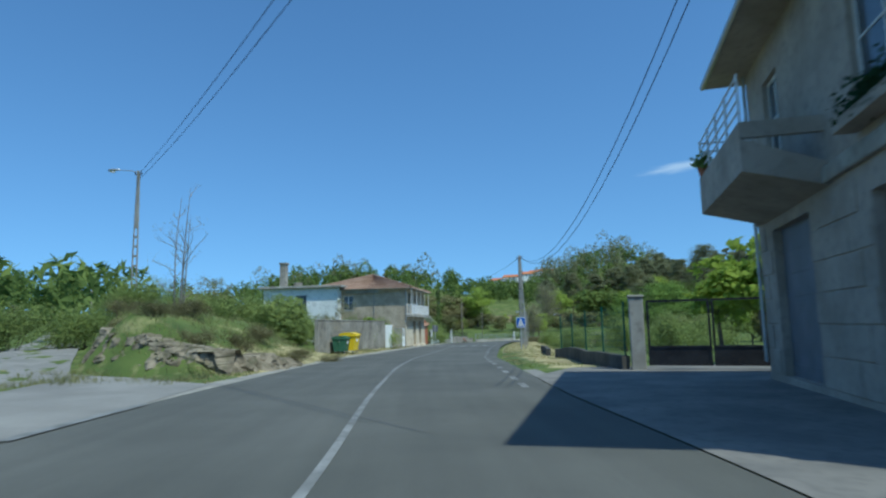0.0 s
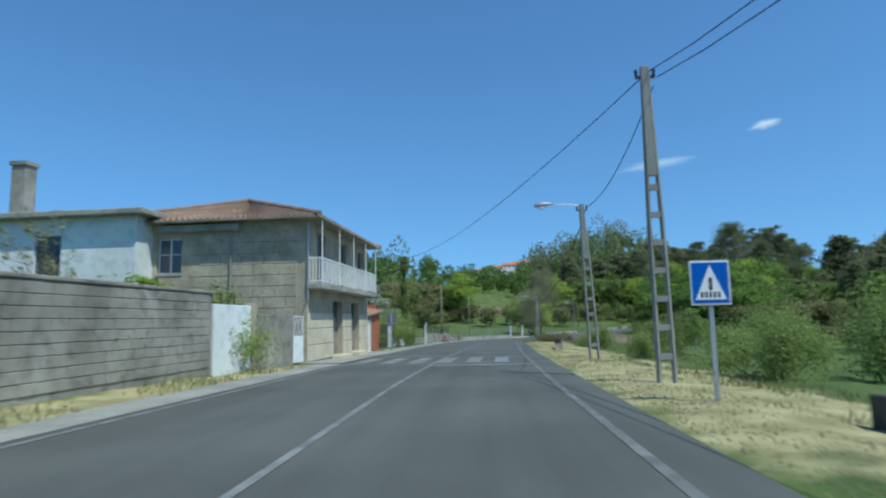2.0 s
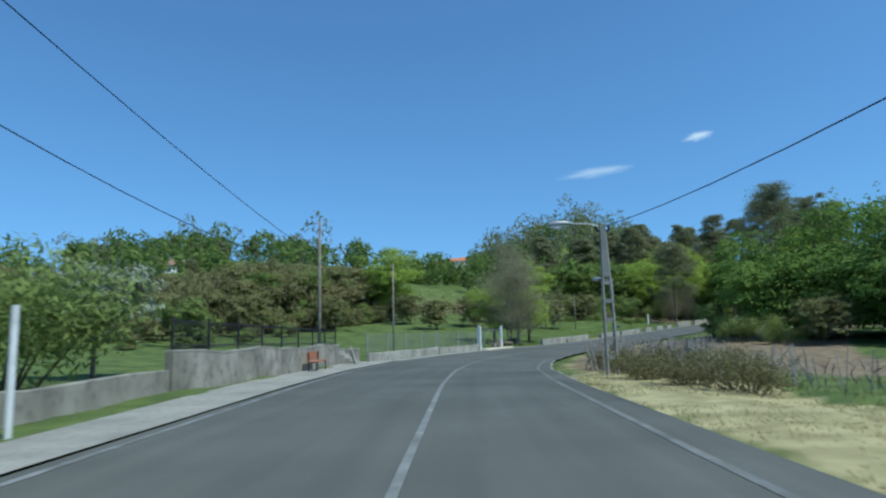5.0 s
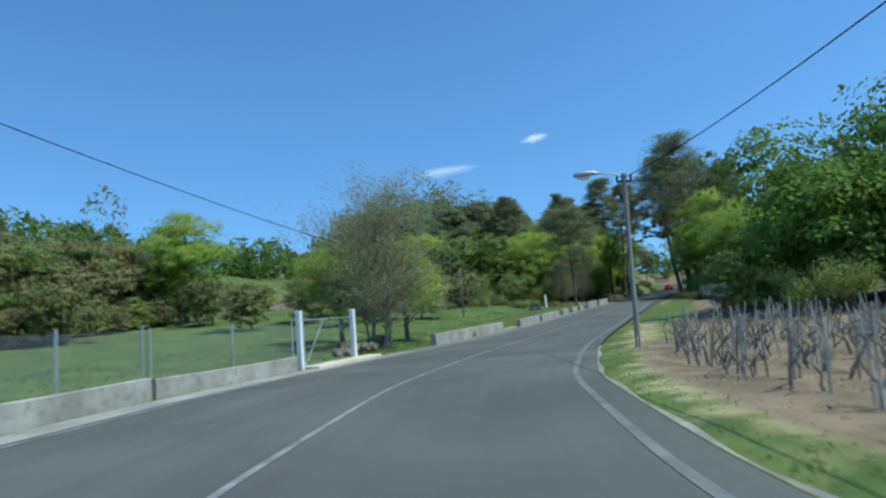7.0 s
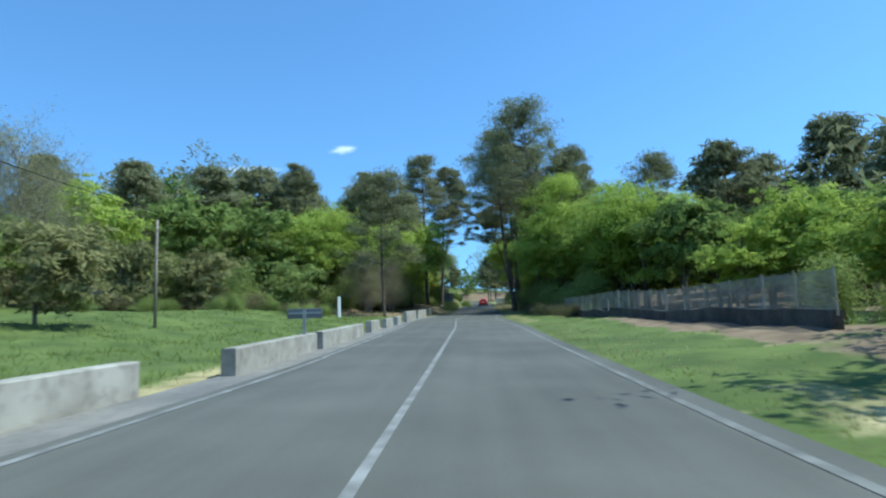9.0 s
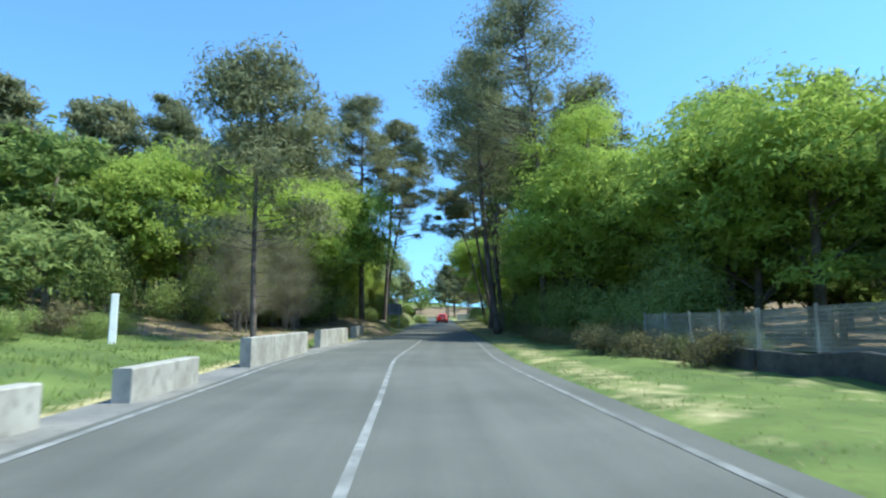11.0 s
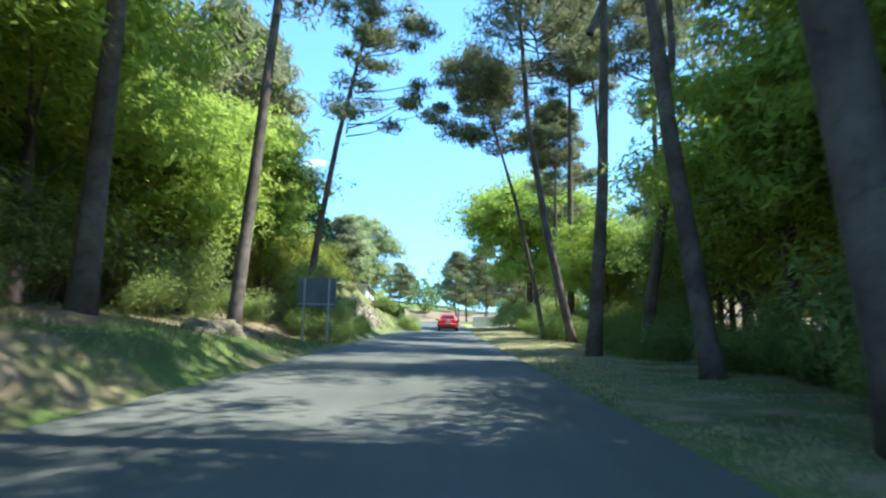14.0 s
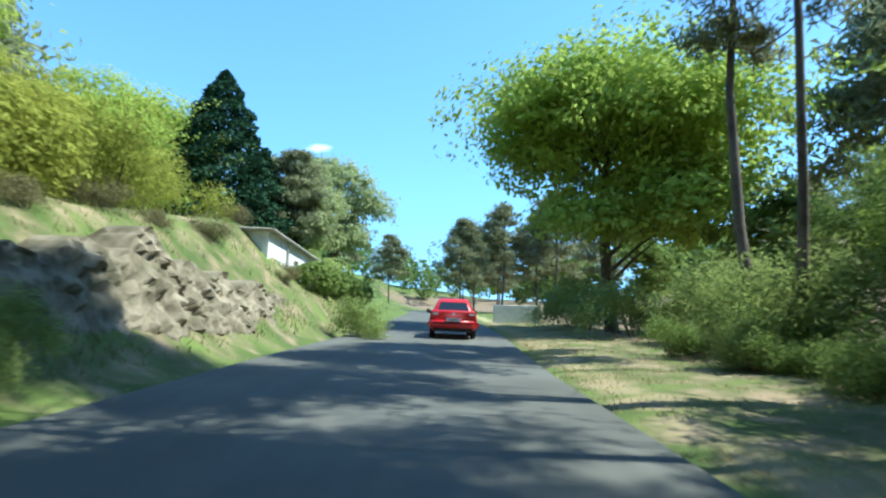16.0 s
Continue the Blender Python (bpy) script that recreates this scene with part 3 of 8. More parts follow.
def build_road():
    """The carriageway, with the way across it and along it kept for the wear of the wheel tracks."""
    n, pts, across, run = 12, [], [], []
    for i in range(len(RY)):
        for k in range(n + 1):
            d = -RL[i] + (RL[i] + RR[i]) * k / n
            pts.append((RX[i] + RN[i, 0] * d, RY[i] + RN[i, 1] * d, RZ[i]))
            across.append(d)
            run.append(RY[i])
    s = Shape().add(pts, [((n + 1) * i + k, (n + 1) * i + k + 1, (n + 1) * i + k + n + 2, (n + 1) * i + k + n + 1) for i in range(len(RY) - 1) for k in range(n)])
    road = part("road", s, ASPHALT, smooth=True)
    for name, v in (("across", across), ("run", run)):
        road.data.attributes.new(name, "FLOAT", "POINT").data.foreach_set("value", np.array(v, dtype=np.float32))
    nodes, l = ASPHALT.node_tree.nodes, ASPHALT.node_tree.links
    p = nodes["Principled BSDF"]
    last = p.inputs["Base Color"].links[0].from_socket
    join = nodes.new("ShaderNodeCombineXYZ")
    for k, (name, scale) in enumerate((("across", 1.0), ("run", 0.035))):
        attr, mul = nodes.new("ShaderNodeAttribute"), nodes.new("ShaderNodeMath")
        attr.attribute_name = name
        mul.operation = "MULTIPLY"
        mul.inputs[1].default_value = scale
        l.new(attr.outputs["Fac"], mul.inputs[0])
        l.new(mul.outputs[0], join.inputs[k])
    streak = nodes.new("ShaderNodeTexNoise")
    streak.inputs["Scale"].default_value, streak.inputs["Detail"].default_value = 2.2, 4
    l.new(join.outputs[0], streak.inputs["Vector"])
    tone = nodes.new("ShaderNodeMapRange")
    for key, v in (("From Min", 0.3), ("From Max", 0.7), ("To Min", 0.89), ("To Max", 1.08)):
        tone.inputs[key].default_value = v
    l.new(streak.outputs["Fac"], tone.inputs["Value"])
    wear = nodes.new("ShaderNodeVectorMath")
    wear.operation = "SCALE"
    l.new(last, wear.inputs[0])
    l.new(tone.outputs["Result"], wear.inputs["Scale"])
    l.new(wear.outputs["Vector"], p.inputs["Base Color"])
    tagged(road, "grey worn asphalt road with two lanes and faint tyre tracks", "road", kind="structure")


build_road()
ribbon("shoulder_left", 10, 53, lambda i: -RL[i] - 0.95, lambda i: -RL[i], 0.005, FOOTWAY, "pale gravelly concrete edge strip of the road", "road edge")
ribbon("pavement_left", 53, 116, lambda i: -RL[i] - 1.7 - 0.5 * math.sin(i * 0.05), lambda i: -RL[i], 0.03, FOOTWAY, "pale cracked concrete footway along the road", "pavement")
ribbon("shoulder_left", 116, 134, lambda i: -RL[i] - 0.85, lambda i: -RL[i], 0.0, FOOTWAY, "pale concrete edge strip under the parapet", "road edge")
ribbon("shoulder_left", 134, 197, lambda i: -RL[i] - 0.85, lambda i: -RL[i], 0.0, FORECOURT, "grey asphalt edge strip under the parapet", "road edge")
ribbon("shoulder_right", 14.5, 17.5, lambda i: RR[i], lambda i: RR[i] + 0.45, 0.01, PALE_ASPHALT, "pale concrete edge strip of the road", "road edge")
ribbon("kerb_right", 98, 131, lambda i: RR[i], lambda i: RR[i] + 0.07 + 0.04 * math.sin(i * 0.9), 0.012, OLD_BLOCK, "pale worn edging stones beside the asphalt", "kerb")
ribbon("forecourt", -25, 18.0, lambda i: RR[i] + max(0, RY[i] - 14.8) * 0.5, lambda i: 13.0, 0.015, FORECOURT, "grey asphalt forecourt in front of the grey house", "forecourt")
kerb_gap = lambda i: float(np.interp(RY[i], (88, 104, 128, 142, 158, 176), (0.70, 0.52, 0.45, 0.36, 0.36, 0.60)))
ribbon("road_line", 36, 197, lambda i: RR[i] - kerb_gap(i) - 0.06, lambda i: RR[i] - kerb_gap(i) + 0.06, 0.006, WORN_LINE, "worn white edge line painted on the road", "road marking")
ribbon("road_line", 31, 152, lambda i: -RL[i] + 0.2, lambda i: -RL[i] + 0.31, 0.006, LINE, "worn white edge line painted on the road", "road marking")
ribbon("road_line", 152, 196, lambda i: -RL[i] + 0.14, lambda i: -RL[i] + 0.25, 0.006, LINE, "worn white edge line painted on the road", "road marking")
ribbon("road_line", -30, 197, -0.05, 0.05, 0.006, LINE, "solid white centre line painted on the road", "road marking")
for k in range(11):
    ribbon("road_dash", 12.0 + 2.2 * k, 13.0 + 2.2 * k, lambda i: RR[i] - 0.66, lambda i: RR[i] - 0.50, 0.006, LINE, "short white dash painted on the road", "road marking")
for a, b in ((2, 4), (7, 10.5)):
    ribbon("road_dash", a, b, lambda i: -RL[i] - 0.1, lambda i: -RL[i] + 0.1, 0.02, LINE, "white dash painted where the lane joins", "road marking")
for d in (-2.95, -1.95, -0.95, 0.05, 1.05, 2.05):
    tagged(ribbon("zebra_bar", 52.6, 56.6, d, d + 0.5, 0.008, LINE, "worn white bar of the zebra crossing", "road marking"), group="zebra crossing")
ribbon("stop_line", 50.8, 51.3, 0.15, 3.2, 0.006, LINE, "white stop line before the zebra crossing", "road marking")
ribbon("stop_line", 58.3, 58.8, -3.0, -0.2, 0.006, LINE, "white stop line before the zebra crossing", "road marking")


def side_lane():
    """The lane fans out from the road's edge and climbs past the mound: its edge on the far side and on the mound's side."""
    left = [(-9.5, -4), (-10.5, 1), (-12, 5), (-14.5, 9), (-18, 13), (-21, 15.6), (-24, 18.2), (-27.5, 21.2), (-34.5, 28), (-43, 36.5), (-52.5, 46), (-72, 67)]
    right = [tuple(beside(y, -RL[along(y)]).xy) for y in (-4, 1, 5.5, 9.5)]
    right += [(-9.6, 13.4), (-12.4, 14.2), (-16.1, 15.4), (-19.8, 19.0), (-28.6, 27.8), (-38.6, 37.8), (-49.6, 48.8), (-69.6, 69)]
    s, pts, n = Shape(), [], 8
    for (x0, y0), (x1, y1) in zip(left, right):
        for k in range(n + 1):
            x, y = x0 + (x1 - x0) * k / n, y0 + (y1 - y0) * k / n
            z, gap, _ = land(x, y)
            z0 = RZ[along(y)]
            pts.append((x, y, max(float(z[0]) + 0.06, z0 + 0.004) if gap[0] > 0.2 else z0 + 0.003))
    s.add(pts, [((n + 1) * i + k, (n + 1) * i + k + 1, (n + 1) * i + k + n + 2, (n + 1) * i + k + n + 1) for i in range(len(left) - 1) for k in range(n)])
    tagged(part("side_lane", s, PALE_ASPHALT, smooth=True), "pale narrow asphalt lane climbing away from the road", "lane", kind="structure")


side_lane()


# ---- trees and shrubs ----
def limbs(s, rng, base, top, r, ends, n=6):
    """A tapered trunk from base to top, and limbs from it to the ends."""
    base, top = Vector(base), Vector(top)
    bend = Vector((rng.normal(0, 0.03), rng.normal(0, 0.03), 0)) * (top - base).length
    mid = lambda f: base.lerp(top, f) + bend * math.sin(math.pi * f)
    fs = (0, 0.05, 0.25, 0.5, 0.75, 1)
    s.tube([mid(f) for f in fs], [r * k for k in (1.35, 1.05, 0.85, 0.68, 0.45, 0.15)], 8)
    for e in ends:
        e = Vector(e)
        f = min(0.95, max(0.2, (e.z - base.z) / max(0.1, (top - base).z) - 0.18))
        a = mid(f)
        m = a.lerp(e, 0.5) + Vector((0, 0, 0.06 * (e - a).length))
        rr = r * (0.42 - 0.28 * f)
        s.tube([a, m, e], [rr, rr * 0.6, rr * 0.15], n, False)
    return s


def broadleaf(name, label, seed, h, w, lobes, leaves, size, leaf, low=0.22, bark=BARK, category="tree", corners=4):
    rng = np.random.default_rng(seed)
    t = thing(name, label, category)
    cz, rz = h * (low + 1) / 2, h * (1 - low) / 2
    c = []
    while len(c) < lobes:
        p = rng.uniform(-1, 1, 3)
        if 0.2 < np.linalg.norm((p[0], p[1], max(p[2], 0) if low < 0.02 else p[2])) < 1:
            c.append((p[0] * w * 0.36, p[1] * w * 0.36, cz + p[2] * rz * 0.78))
    c = np.array(c)
    rad = rng.uniform(0.12, 0.26, lobes) * w * (1.0 - 0.25 * np.abs(c[:, 2] - cz) / rz) * (24 / lobes) ** 0.2
    sprays = max(60, leaves // 14)
    pick = rng.choice(lobes, sprays, p=rad ** 2 / (rad ** 2).sum())
    d = rng.normal(size=(sprays, 3))
    d /= np.linalg.norm(d, axis=1)[:, None]
    d[:, 2] = np.where(d[:, 2] < -0.25, -d[:, 2], d[:, 2])
    reach = np.where(rng.uniform(0, 1, sprays) < 0.15, rng.uniform(1.1, 1.5, sprays), rng.uniform(0.55, 1.1, sprays))
    tips = c[pick] + d * (rad[pick] * reach)[:, None] * np.array((1.1, 1.1, 0.72))
    own = rng.integers(0, sprays, leaves)
    q = tips[own] + rng.normal(size=(leaves, 3)) * np.array((1, 1, 0.55)) * 0.034 * w * (14 / lobes) ** 0.33
    face = d[own] + np.array((0, 0, 0.35))
    keep = q[:, 2] > h * low * 0.55
    q, face = q[keep], face[keep]
    part("trunk", limbs(Shape(), rng, (0, 0, -0.3), (0, 0, h * 0.8), max(0.05, 0.021 * h), c[:: 2]), bark, t, smooth=True)
    part("crown", mesh_quads("crown", cards(rng, q, size, 0, 1.6, face), leaf, corners), leaf, t)
    return t


def pine(name, label, seed, h, w, clear, tufts, leaves, size, lean=0.0, leaf=None, corners=4, girth=0.0125, fork=0.0, side=0.0, tuft=0.105):
    """A tall pine: bare trunk, stub branches, flat tufts of needles at the branches' ends; fork: a second leader, side: a crown that hangs over."""
    rng = np.random.default_rng(seed)
    t = thing(name, label, "pine tree")
    c = []
    for k in range(tufts):
        f = rng.uniform(0, 1) ** 0.75
        a, rr = rng.uniform(0, 2 * math.pi), w * 0.5 * (1 - 0.72 * f * f) * (0.5 + 0.5 * min(1, 4 * f + 0.2)) * rng.uniform(0.2, 1) ** 0.7
        z = h * (clear + (1 - clear) * f)
        out = fork * (z - 0.45 * h) if fork and k % 2 else 0.0
        c.append((rr * math.cos(a) + lean * z + side * w * (1 - 0.6 * f) + out, rr * math.sin(a), z))
    c = np.array(c)
    rad = rng.uniform(0.6, 1.35, tufts) * w * tuft
    pick = rng.integers(0, tufts, leaves)
    d = rng.normal(size=(leaves, 3))
    d /= np.linalg.norm(d, axis=1)[:, None]
    q = c[pick] + d * (rad[pick] * rng.uniform(0.1, 1.15, leaves) ** 0.7)[:, None] * np.array((1.25, 1.25, 0.55))
    s = limbs(Shape(), rng, (0, 0, -0.3), (lean * h, 0, h * 0.96), girth * h, (), 5)
    for e in (c[::2] if fork else c):
        e = Vector(e)
        z = min(0.94 * h, max(0.3 * h, e.z - 0.22 * math.hypot(e.x - lean * e.z, e.y) - rng.uniform(0, 0.5)))
        a = Vector((lean * z, 0, z))
        b = a.lerp(e, 0.5) + Vector((rng.normal(0, 0.15), rng.normal(0, 0.15), -0.05 * (e - a).length))
        s.tube([a, b, e], [0.0022 * h, 0.0015 * h, 0.008], 5, False)
    if fork:
        foot = Vector((lean * 0.45 * h, 0, 0.45 * h))
        tip = Vector((lean * h + fork * 0.5 * h, 0, 0.95 * h))
        s.tube([foot, foot.lerp(tip, 0.5) + Vector((0, 0.1, 0)), tip], [girth * h * 0.6, girth * h * 0.42, 0.03], 7, False)
        for e in c[1::2]:
            e = Vector(e)
            a = foot.lerp(tip, min(0.95, max(0.3, (e.z - foot.z) / (tip.z - foot.z) - 0.15)))
            s.tube([a, a.lerp(e, 0.5) + Vector((0, 0, 0.15)), e], [0.06, 0.035, 0.012], 5, False)
    for _ in range(9):
        a, f = rng.uniform(0, 6.28), rng.uniform(0.3, 1) * clear
        b = Vector((lean * h * f, 0, h * f))
        s.tube([b, b + Vector((math.cos(a), math.sin(a), rng.uniform(-0.1, 0.3))) * rng.uniform(0.25, 0.9)], [0.026, 0.006], 4, False)
    part("trunk", s, PINE_BARK, t, smooth=True)
    part("crown", mesh_quads("crown", cards(rng, q, size, 0, 2.2, d * 0.6 + np.array((0, 0, 0.35))), leaf or PINE_LEAF, corners), PINE_LEAF, t)
    return t


def twig_tree(name, label, seed, h, w, leaves, leaf, twigs=60, size=0.11, bark=None):
    """A thin tree with many bare twigs and few leaves."""
    rng = np.random.default_rng(seed)
    t = thing(name, label, "tree")
    s, ends = Shape(), []
    stems = 6 if twigs > 400 else 4
    for k in range(stems):
        b = Vector((rng.normal(0, 0.05 * w), rng.normal(0, 0.05 * w), -0.3))
        tip = Vector((b.x * 1.6 + rng.normal(0, 0.06 * w), b.y * 1.6 + rng.normal(0, 0.06 * w), h * rng.uniform(0.75, 1)))
        bow = Vector((rng.normal(0, 0.016 * h), rng.normal(0, 0.016 * h), 0))
        stem = lambda f: b.lerp(tip, f) + bow * math.sin(math.pi * f)
        s.tube([stem(f) for f in (0, 0.25, 0.5, 0.75, 1)], [0.006 * h + 0.02, 0.006 * h, 0.0045 * h, 0.003 * h, 0.008], 6, False)
        for _ in range(max(4, twigs // (6 * stems))):
            f = rng.uniform(0.12, 0.97)
            a = rng.uniform(0, 6.28)
            p0 = stem(f)
            reach = w * 0.5 * rng.uniform(0.35, 1) * (1.1 - 0.65 * f)
            e = p0 + Vector((math.cos(a), math.sin(a), rng.uniform(0.35, 1.1))) * reach
            m = p0.lerp(e, 0.5) + Vector((rng.normal(0, 0.06), rng.normal(0, 0.06), 0.04)) * reach
            s.tube([p0, m, e], [0.02, 0.013, 0.005], 4, False)
            for _ in range(5):
                g = rng.uniform(0.3, 1.0)
                q0 = m.lerp(e, 2 * g - 1) if g > 0.5 else p0.lerp(m, 2 * g)
                q1 = q0 + Vector((rng.normal(), rng.normal(), abs(rng.normal()) + 0.2)) * 0.20 * reach
                s.tube([q0, q1], [0.007, 0.003], 3, False)
                ends += [q0.lerp(q1, 0.5), q1]
    ends = np.array([tuple(e) for e in ends])
    q = ends[rng.integers(0, len(ends), leaves)] + rng.normal(0, 0.028 * w, (leaves, 3))
    part("trunk", s, bark or BARK, t, smooth=True)
    if leaves:
        part("crown", mesh_quads("crown", cards(rng, q, size), leaf), leaf, t)
    return t


def shrub(name, label, seed, h, w, leaves, size, leaf, corners=4):
    rng = np.random.default_rng(seed)
    t = thing(name, label, "shrub")
    n = 9
    c = np.stack([rng.normal(0, 0.24 * w, n), rng.normal(0, 0.24 * w, n), rng.uniform(0.2, 0.72, n) * h], 1)
    pick = rng.integers(0, n, leaves)
    d = rng.normal(size=(leaves, 3))
    d /= np.linalg.norm(d, axis=1)[:, None]
    q = c[pick] + d * rng.uniform(0.15, 1.25, leaves)[:, None] ** 0.8 * np.array((0.24 * w, 0.24 * w, 0.30 * h)) * rng.uniform(0.75, 1.3, n)[pick][:, None]
    keep = q[:, 2] > 0
    q, d = q[keep], d[keep]
    s = Shape()
    for e in c:
        s.tube([(e[0] * 0.2, e[1] * 0.2, -0.2), tuple(e)], [0.03, 0.01], 5, False)
    part("stem", s, BARK, t)
    part("foliage", mesh_quads("foliage", cards(rng, q, size * rng.uniform(0.7, 1.3, len(q)), 0, 1.6, d * 0.7 + np.array((0, 0, 0.3))), leaf, corners), leaf, t)
    return t


def cone_tree(name, label, seed, h, w, leaves, size, leaf, power=1.0, low=0.04):
    rng = np.random.default_rng(seed)
    t = thing(name, label, "tree")
    f = rng.uniform(0, 1, leaves) ** 0.7
    a = rng.uniform(0, 6.28, leaves)
    ripple = 1 + 0.16 * np.sin(a * 5 + f * 40) + 0.12 * np.sin(f * 70)
    r = 0.5 * w * (f ** power) * rng.uniform(0.5, 1.0, leaves) ** 0.4 * ripple
    q = np.stack([r * np.cos(a), r * np.sin(a), h * (1 - f * (1 - low)) - 0.12 * r], 1)
    part("trunk", Shape().tube([(0, 0, -0.3), (0, 0, h * 0.9)], [0.018 * h, 0.02], 8), BARK, t, smooth=True)
    part("crown", mesh_quads("crown", cards(rng, q, size, 0.3), leaf), leaf, t)
    return t


def put(src, x, y, scale=1.0, rot=None, tall=1.0, rng=random, z=None):
    rot = rng.uniform(0, 360) if rot is None else rot
    p = at_ground(x, y) if z is None else Vector((x, y, z))
    m = Matrix.LocRotScale(p, Euler((0, 0, radians(rot))), (scale, scale, scale * tall))
    first = src.get("used", 0) == 0
    src["used"] = 1
    if first:
        src.matrix_world = m
        return src
    ob = copy_thing(src, Matrix.LocRotScale(p, Euler((0, 0, radians(rot))), (scale / src.scale[0], scale / src.scale[1], scale * tall / src.scale[2])))
    return ob


OAKS = [broadleaf("oak_tree", "oak in fresh bright green leaf at the wood's edge", 10 + k, 10, 8.5, 30, 7500, 0.32, OAK_LEAF, 0.06, corners=3) for k in range(3)]
DARK_OAKS = [broadleaf("oak_tree", "dark green broadleaf tree in the wood", 20 + k, 10, 8, 24, 4200, 0.46, DARK_LEAF, 0.1, corners=3) for k in range(3)]
NEAR_OAKS = [broadleaf("oak_tree", "large oak in fresh green leaf beside the road", 30 + k, 11, 9, 40, 26000, 0.185, OAK_LEAF, 0.10, corners=3) for k in range(3)]
SPRINGS = [broadleaf("young_tree", "light yellow-green tree in spring leaf", 40 + k, 9, 6.5, 16, 4600, 0.30, SPRING_LEAF) for k in range(2)]
WILLOWS = [broadleaf("willow_tree", "broad bright green willow with a dense round crown", 50 + k, 10, 11, 34, 26000, 0.17, WILLOW_LEAF, 0.0) for k in range(2)]
PINES = [pine("pine_tree", "tall dark pine with a ragged crown", 60 + k, 20, 12.0, 0.34, 90, 7500, 0.46, corners=3) for k in range(3)]
NEAR_PINES = [pine("pine_tree", "tall pine with a long bare trunk and open tufted crown", 70 + k, 22, 8.6, 0.5, 60, 16000, 0.19, 0.03 * k, girth=0.011, corners=3) for k in range(3)]
SHRUBS = [shrub("shrub", "leafy green shrub in rough grass", 80 + k, 2.4, 3.2, 9000, 0.085, SHRUB_LEAF, 3) for k in range(3)]
BUSHES = [broadleaf("bush", "dense rounded bush in the meadow", 85 + k, 4.5, 5.5, 18, 5000, 0.23, SHRUB_LEAF if k else OLIVE_LEAF, 0.0, BARK, "shrub", corners=3) for k in range(2)]
BRAMBLES = [shrub("bramble", "low tangle of brownish bramble", 90 + k, 1.3, 2.6, 3600, 0.075, BROWN_LEAF, 3) for k in range(2)]
TWIGS = [twig_tree("bare_tree", "thin tree with grey twigs and few new leaves", 100 + k, 8, 5.5, 1500, GREY_LEAF, 120) for k in range(2)]


def fill(rows, seed):
    """Scatter trees: rows of y from, y to, way from the centre line from, to, count, kinds, height from, to, their built height."""
    rng = random.Random(seed)
    taken = []
    for y0, y1, d0, d1, count, kinds, h0, h1, built in rows:
        n = tries = 0
        while n < count and tries < count * 20:
            tries += 1
            p = beside(rng.uniform(y0, y1), rng.uniform(d0, d1))
            h = rng.uniform(h0, h1)
            if any((p.x - a) ** 2 + (p.y - b) ** 2 < (0.22 * (h + c)) ** 2 for a, b, c in taken):
                continue
            taken.append((p.x, p.y, h))
            src = rng.choice(kinds)
            put(src, p.x, p.y, h / built, None, rng.uniform(0.9, 1.12), rng)
            n += 1


fill([
    (152, 172, 15, 28, 12, DARK_OAKS + OAKS, 4.5, 6.5, 10), (170, 186, 15, 26, 9, OAKS + DARK_OAKS, 7, 9.5, 10), (160, 190, 26, 50, 12, DARK_OAKS, 7, 10, 10), (155, 190, 24, 60, 16, PINES, 7.5, 10.5, 20),
    (187, 211, 14, 26, 12, DARK_OAKS, 8, 12, 10), (214, 250, 16, 30, 9, DARK_OAKS, 4.5, 6.5, 10), (190, 250, 20, 45, 12, PINES, 16, 20, 20), (186, 206, 16, 20, 5, NEAR_OAKS, 9, 12, 11),
    (250, 335, 12, 50, 22, DARK_OAKS, 7, 11, 10), (262, 335, 9, 40, 10, PINES, 12, 16, 20),
    (198, 232, -16, -9, 7, NEAR_OAKS, 8, 12, 11), (198, 232, -28, -16, 10, OAKS, 9, 13, 10), (196, 235, -36, -20, 15, DARK_OAKS, 9, 13, 10), (202, 238, -34, -12, 9, PINES, 17, 21, 20),
    (68, 104, -70, -30, 16, DARK_OAKS + TWIGS, 3.5, 5.2, 10),
    (262, 335, -40, -14, 12, OAKS + DARK_OAKS, 7, 11, 10), (240, 335, -60, -30, 8, PINES, 14, 18, 20),
    (60, 150, 60, 130, 34, DARK_OAKS + OAKS, 8, 12, 10), (60, 160, 60, 130, 12, PINES, 12, 16, 20), (30, 110, 28, 58, 14, DARK_OAKS + SPRINGS, 4, 7, 10),
], 5)


def far_wood(name, label, leaf, seed, rows, tall, size, quads):
    """Woods on the hills, too far to tell the trees apart."""
    rng = np.random.default_rng(seed)
    out = []
    for cx, cy, r, count in rows:
        a, rr = rng.uniform(0, 6.28, count), r * np.sqrt(rng.uniform(0, 1, count))
        x, y = cx + rr * np.cos(a), cy + rr * np.sin(a)
        z, gap, _ = land(x, y)
        keep = gap > 30
        for px, py, pz in zip(x[keep], y[keep], z[keep]):
            h = tall * rng.uniform(0.65, 1.15)
            d = rng.normal(size=(quads, 3))
            d /= np.linalg.norm(d, axis=1)[:, None]
            d *= rng.uniform(0.5, 1.1, quads)[:, None] ** 0.5
            out.append(np.array((px, py, pz + h * 0.58)) + d * np.array((h * 0.30, h * 0.30, h * 0.42)) * rng.uniform(0.8, 1.2, 3))
    q = np.concatenate(out)
    tagged(part(name, mesh_quads(name, cards(rng, q, size * 1.15), leaf, 3), leaf), label, "woodland", kind="stuff")


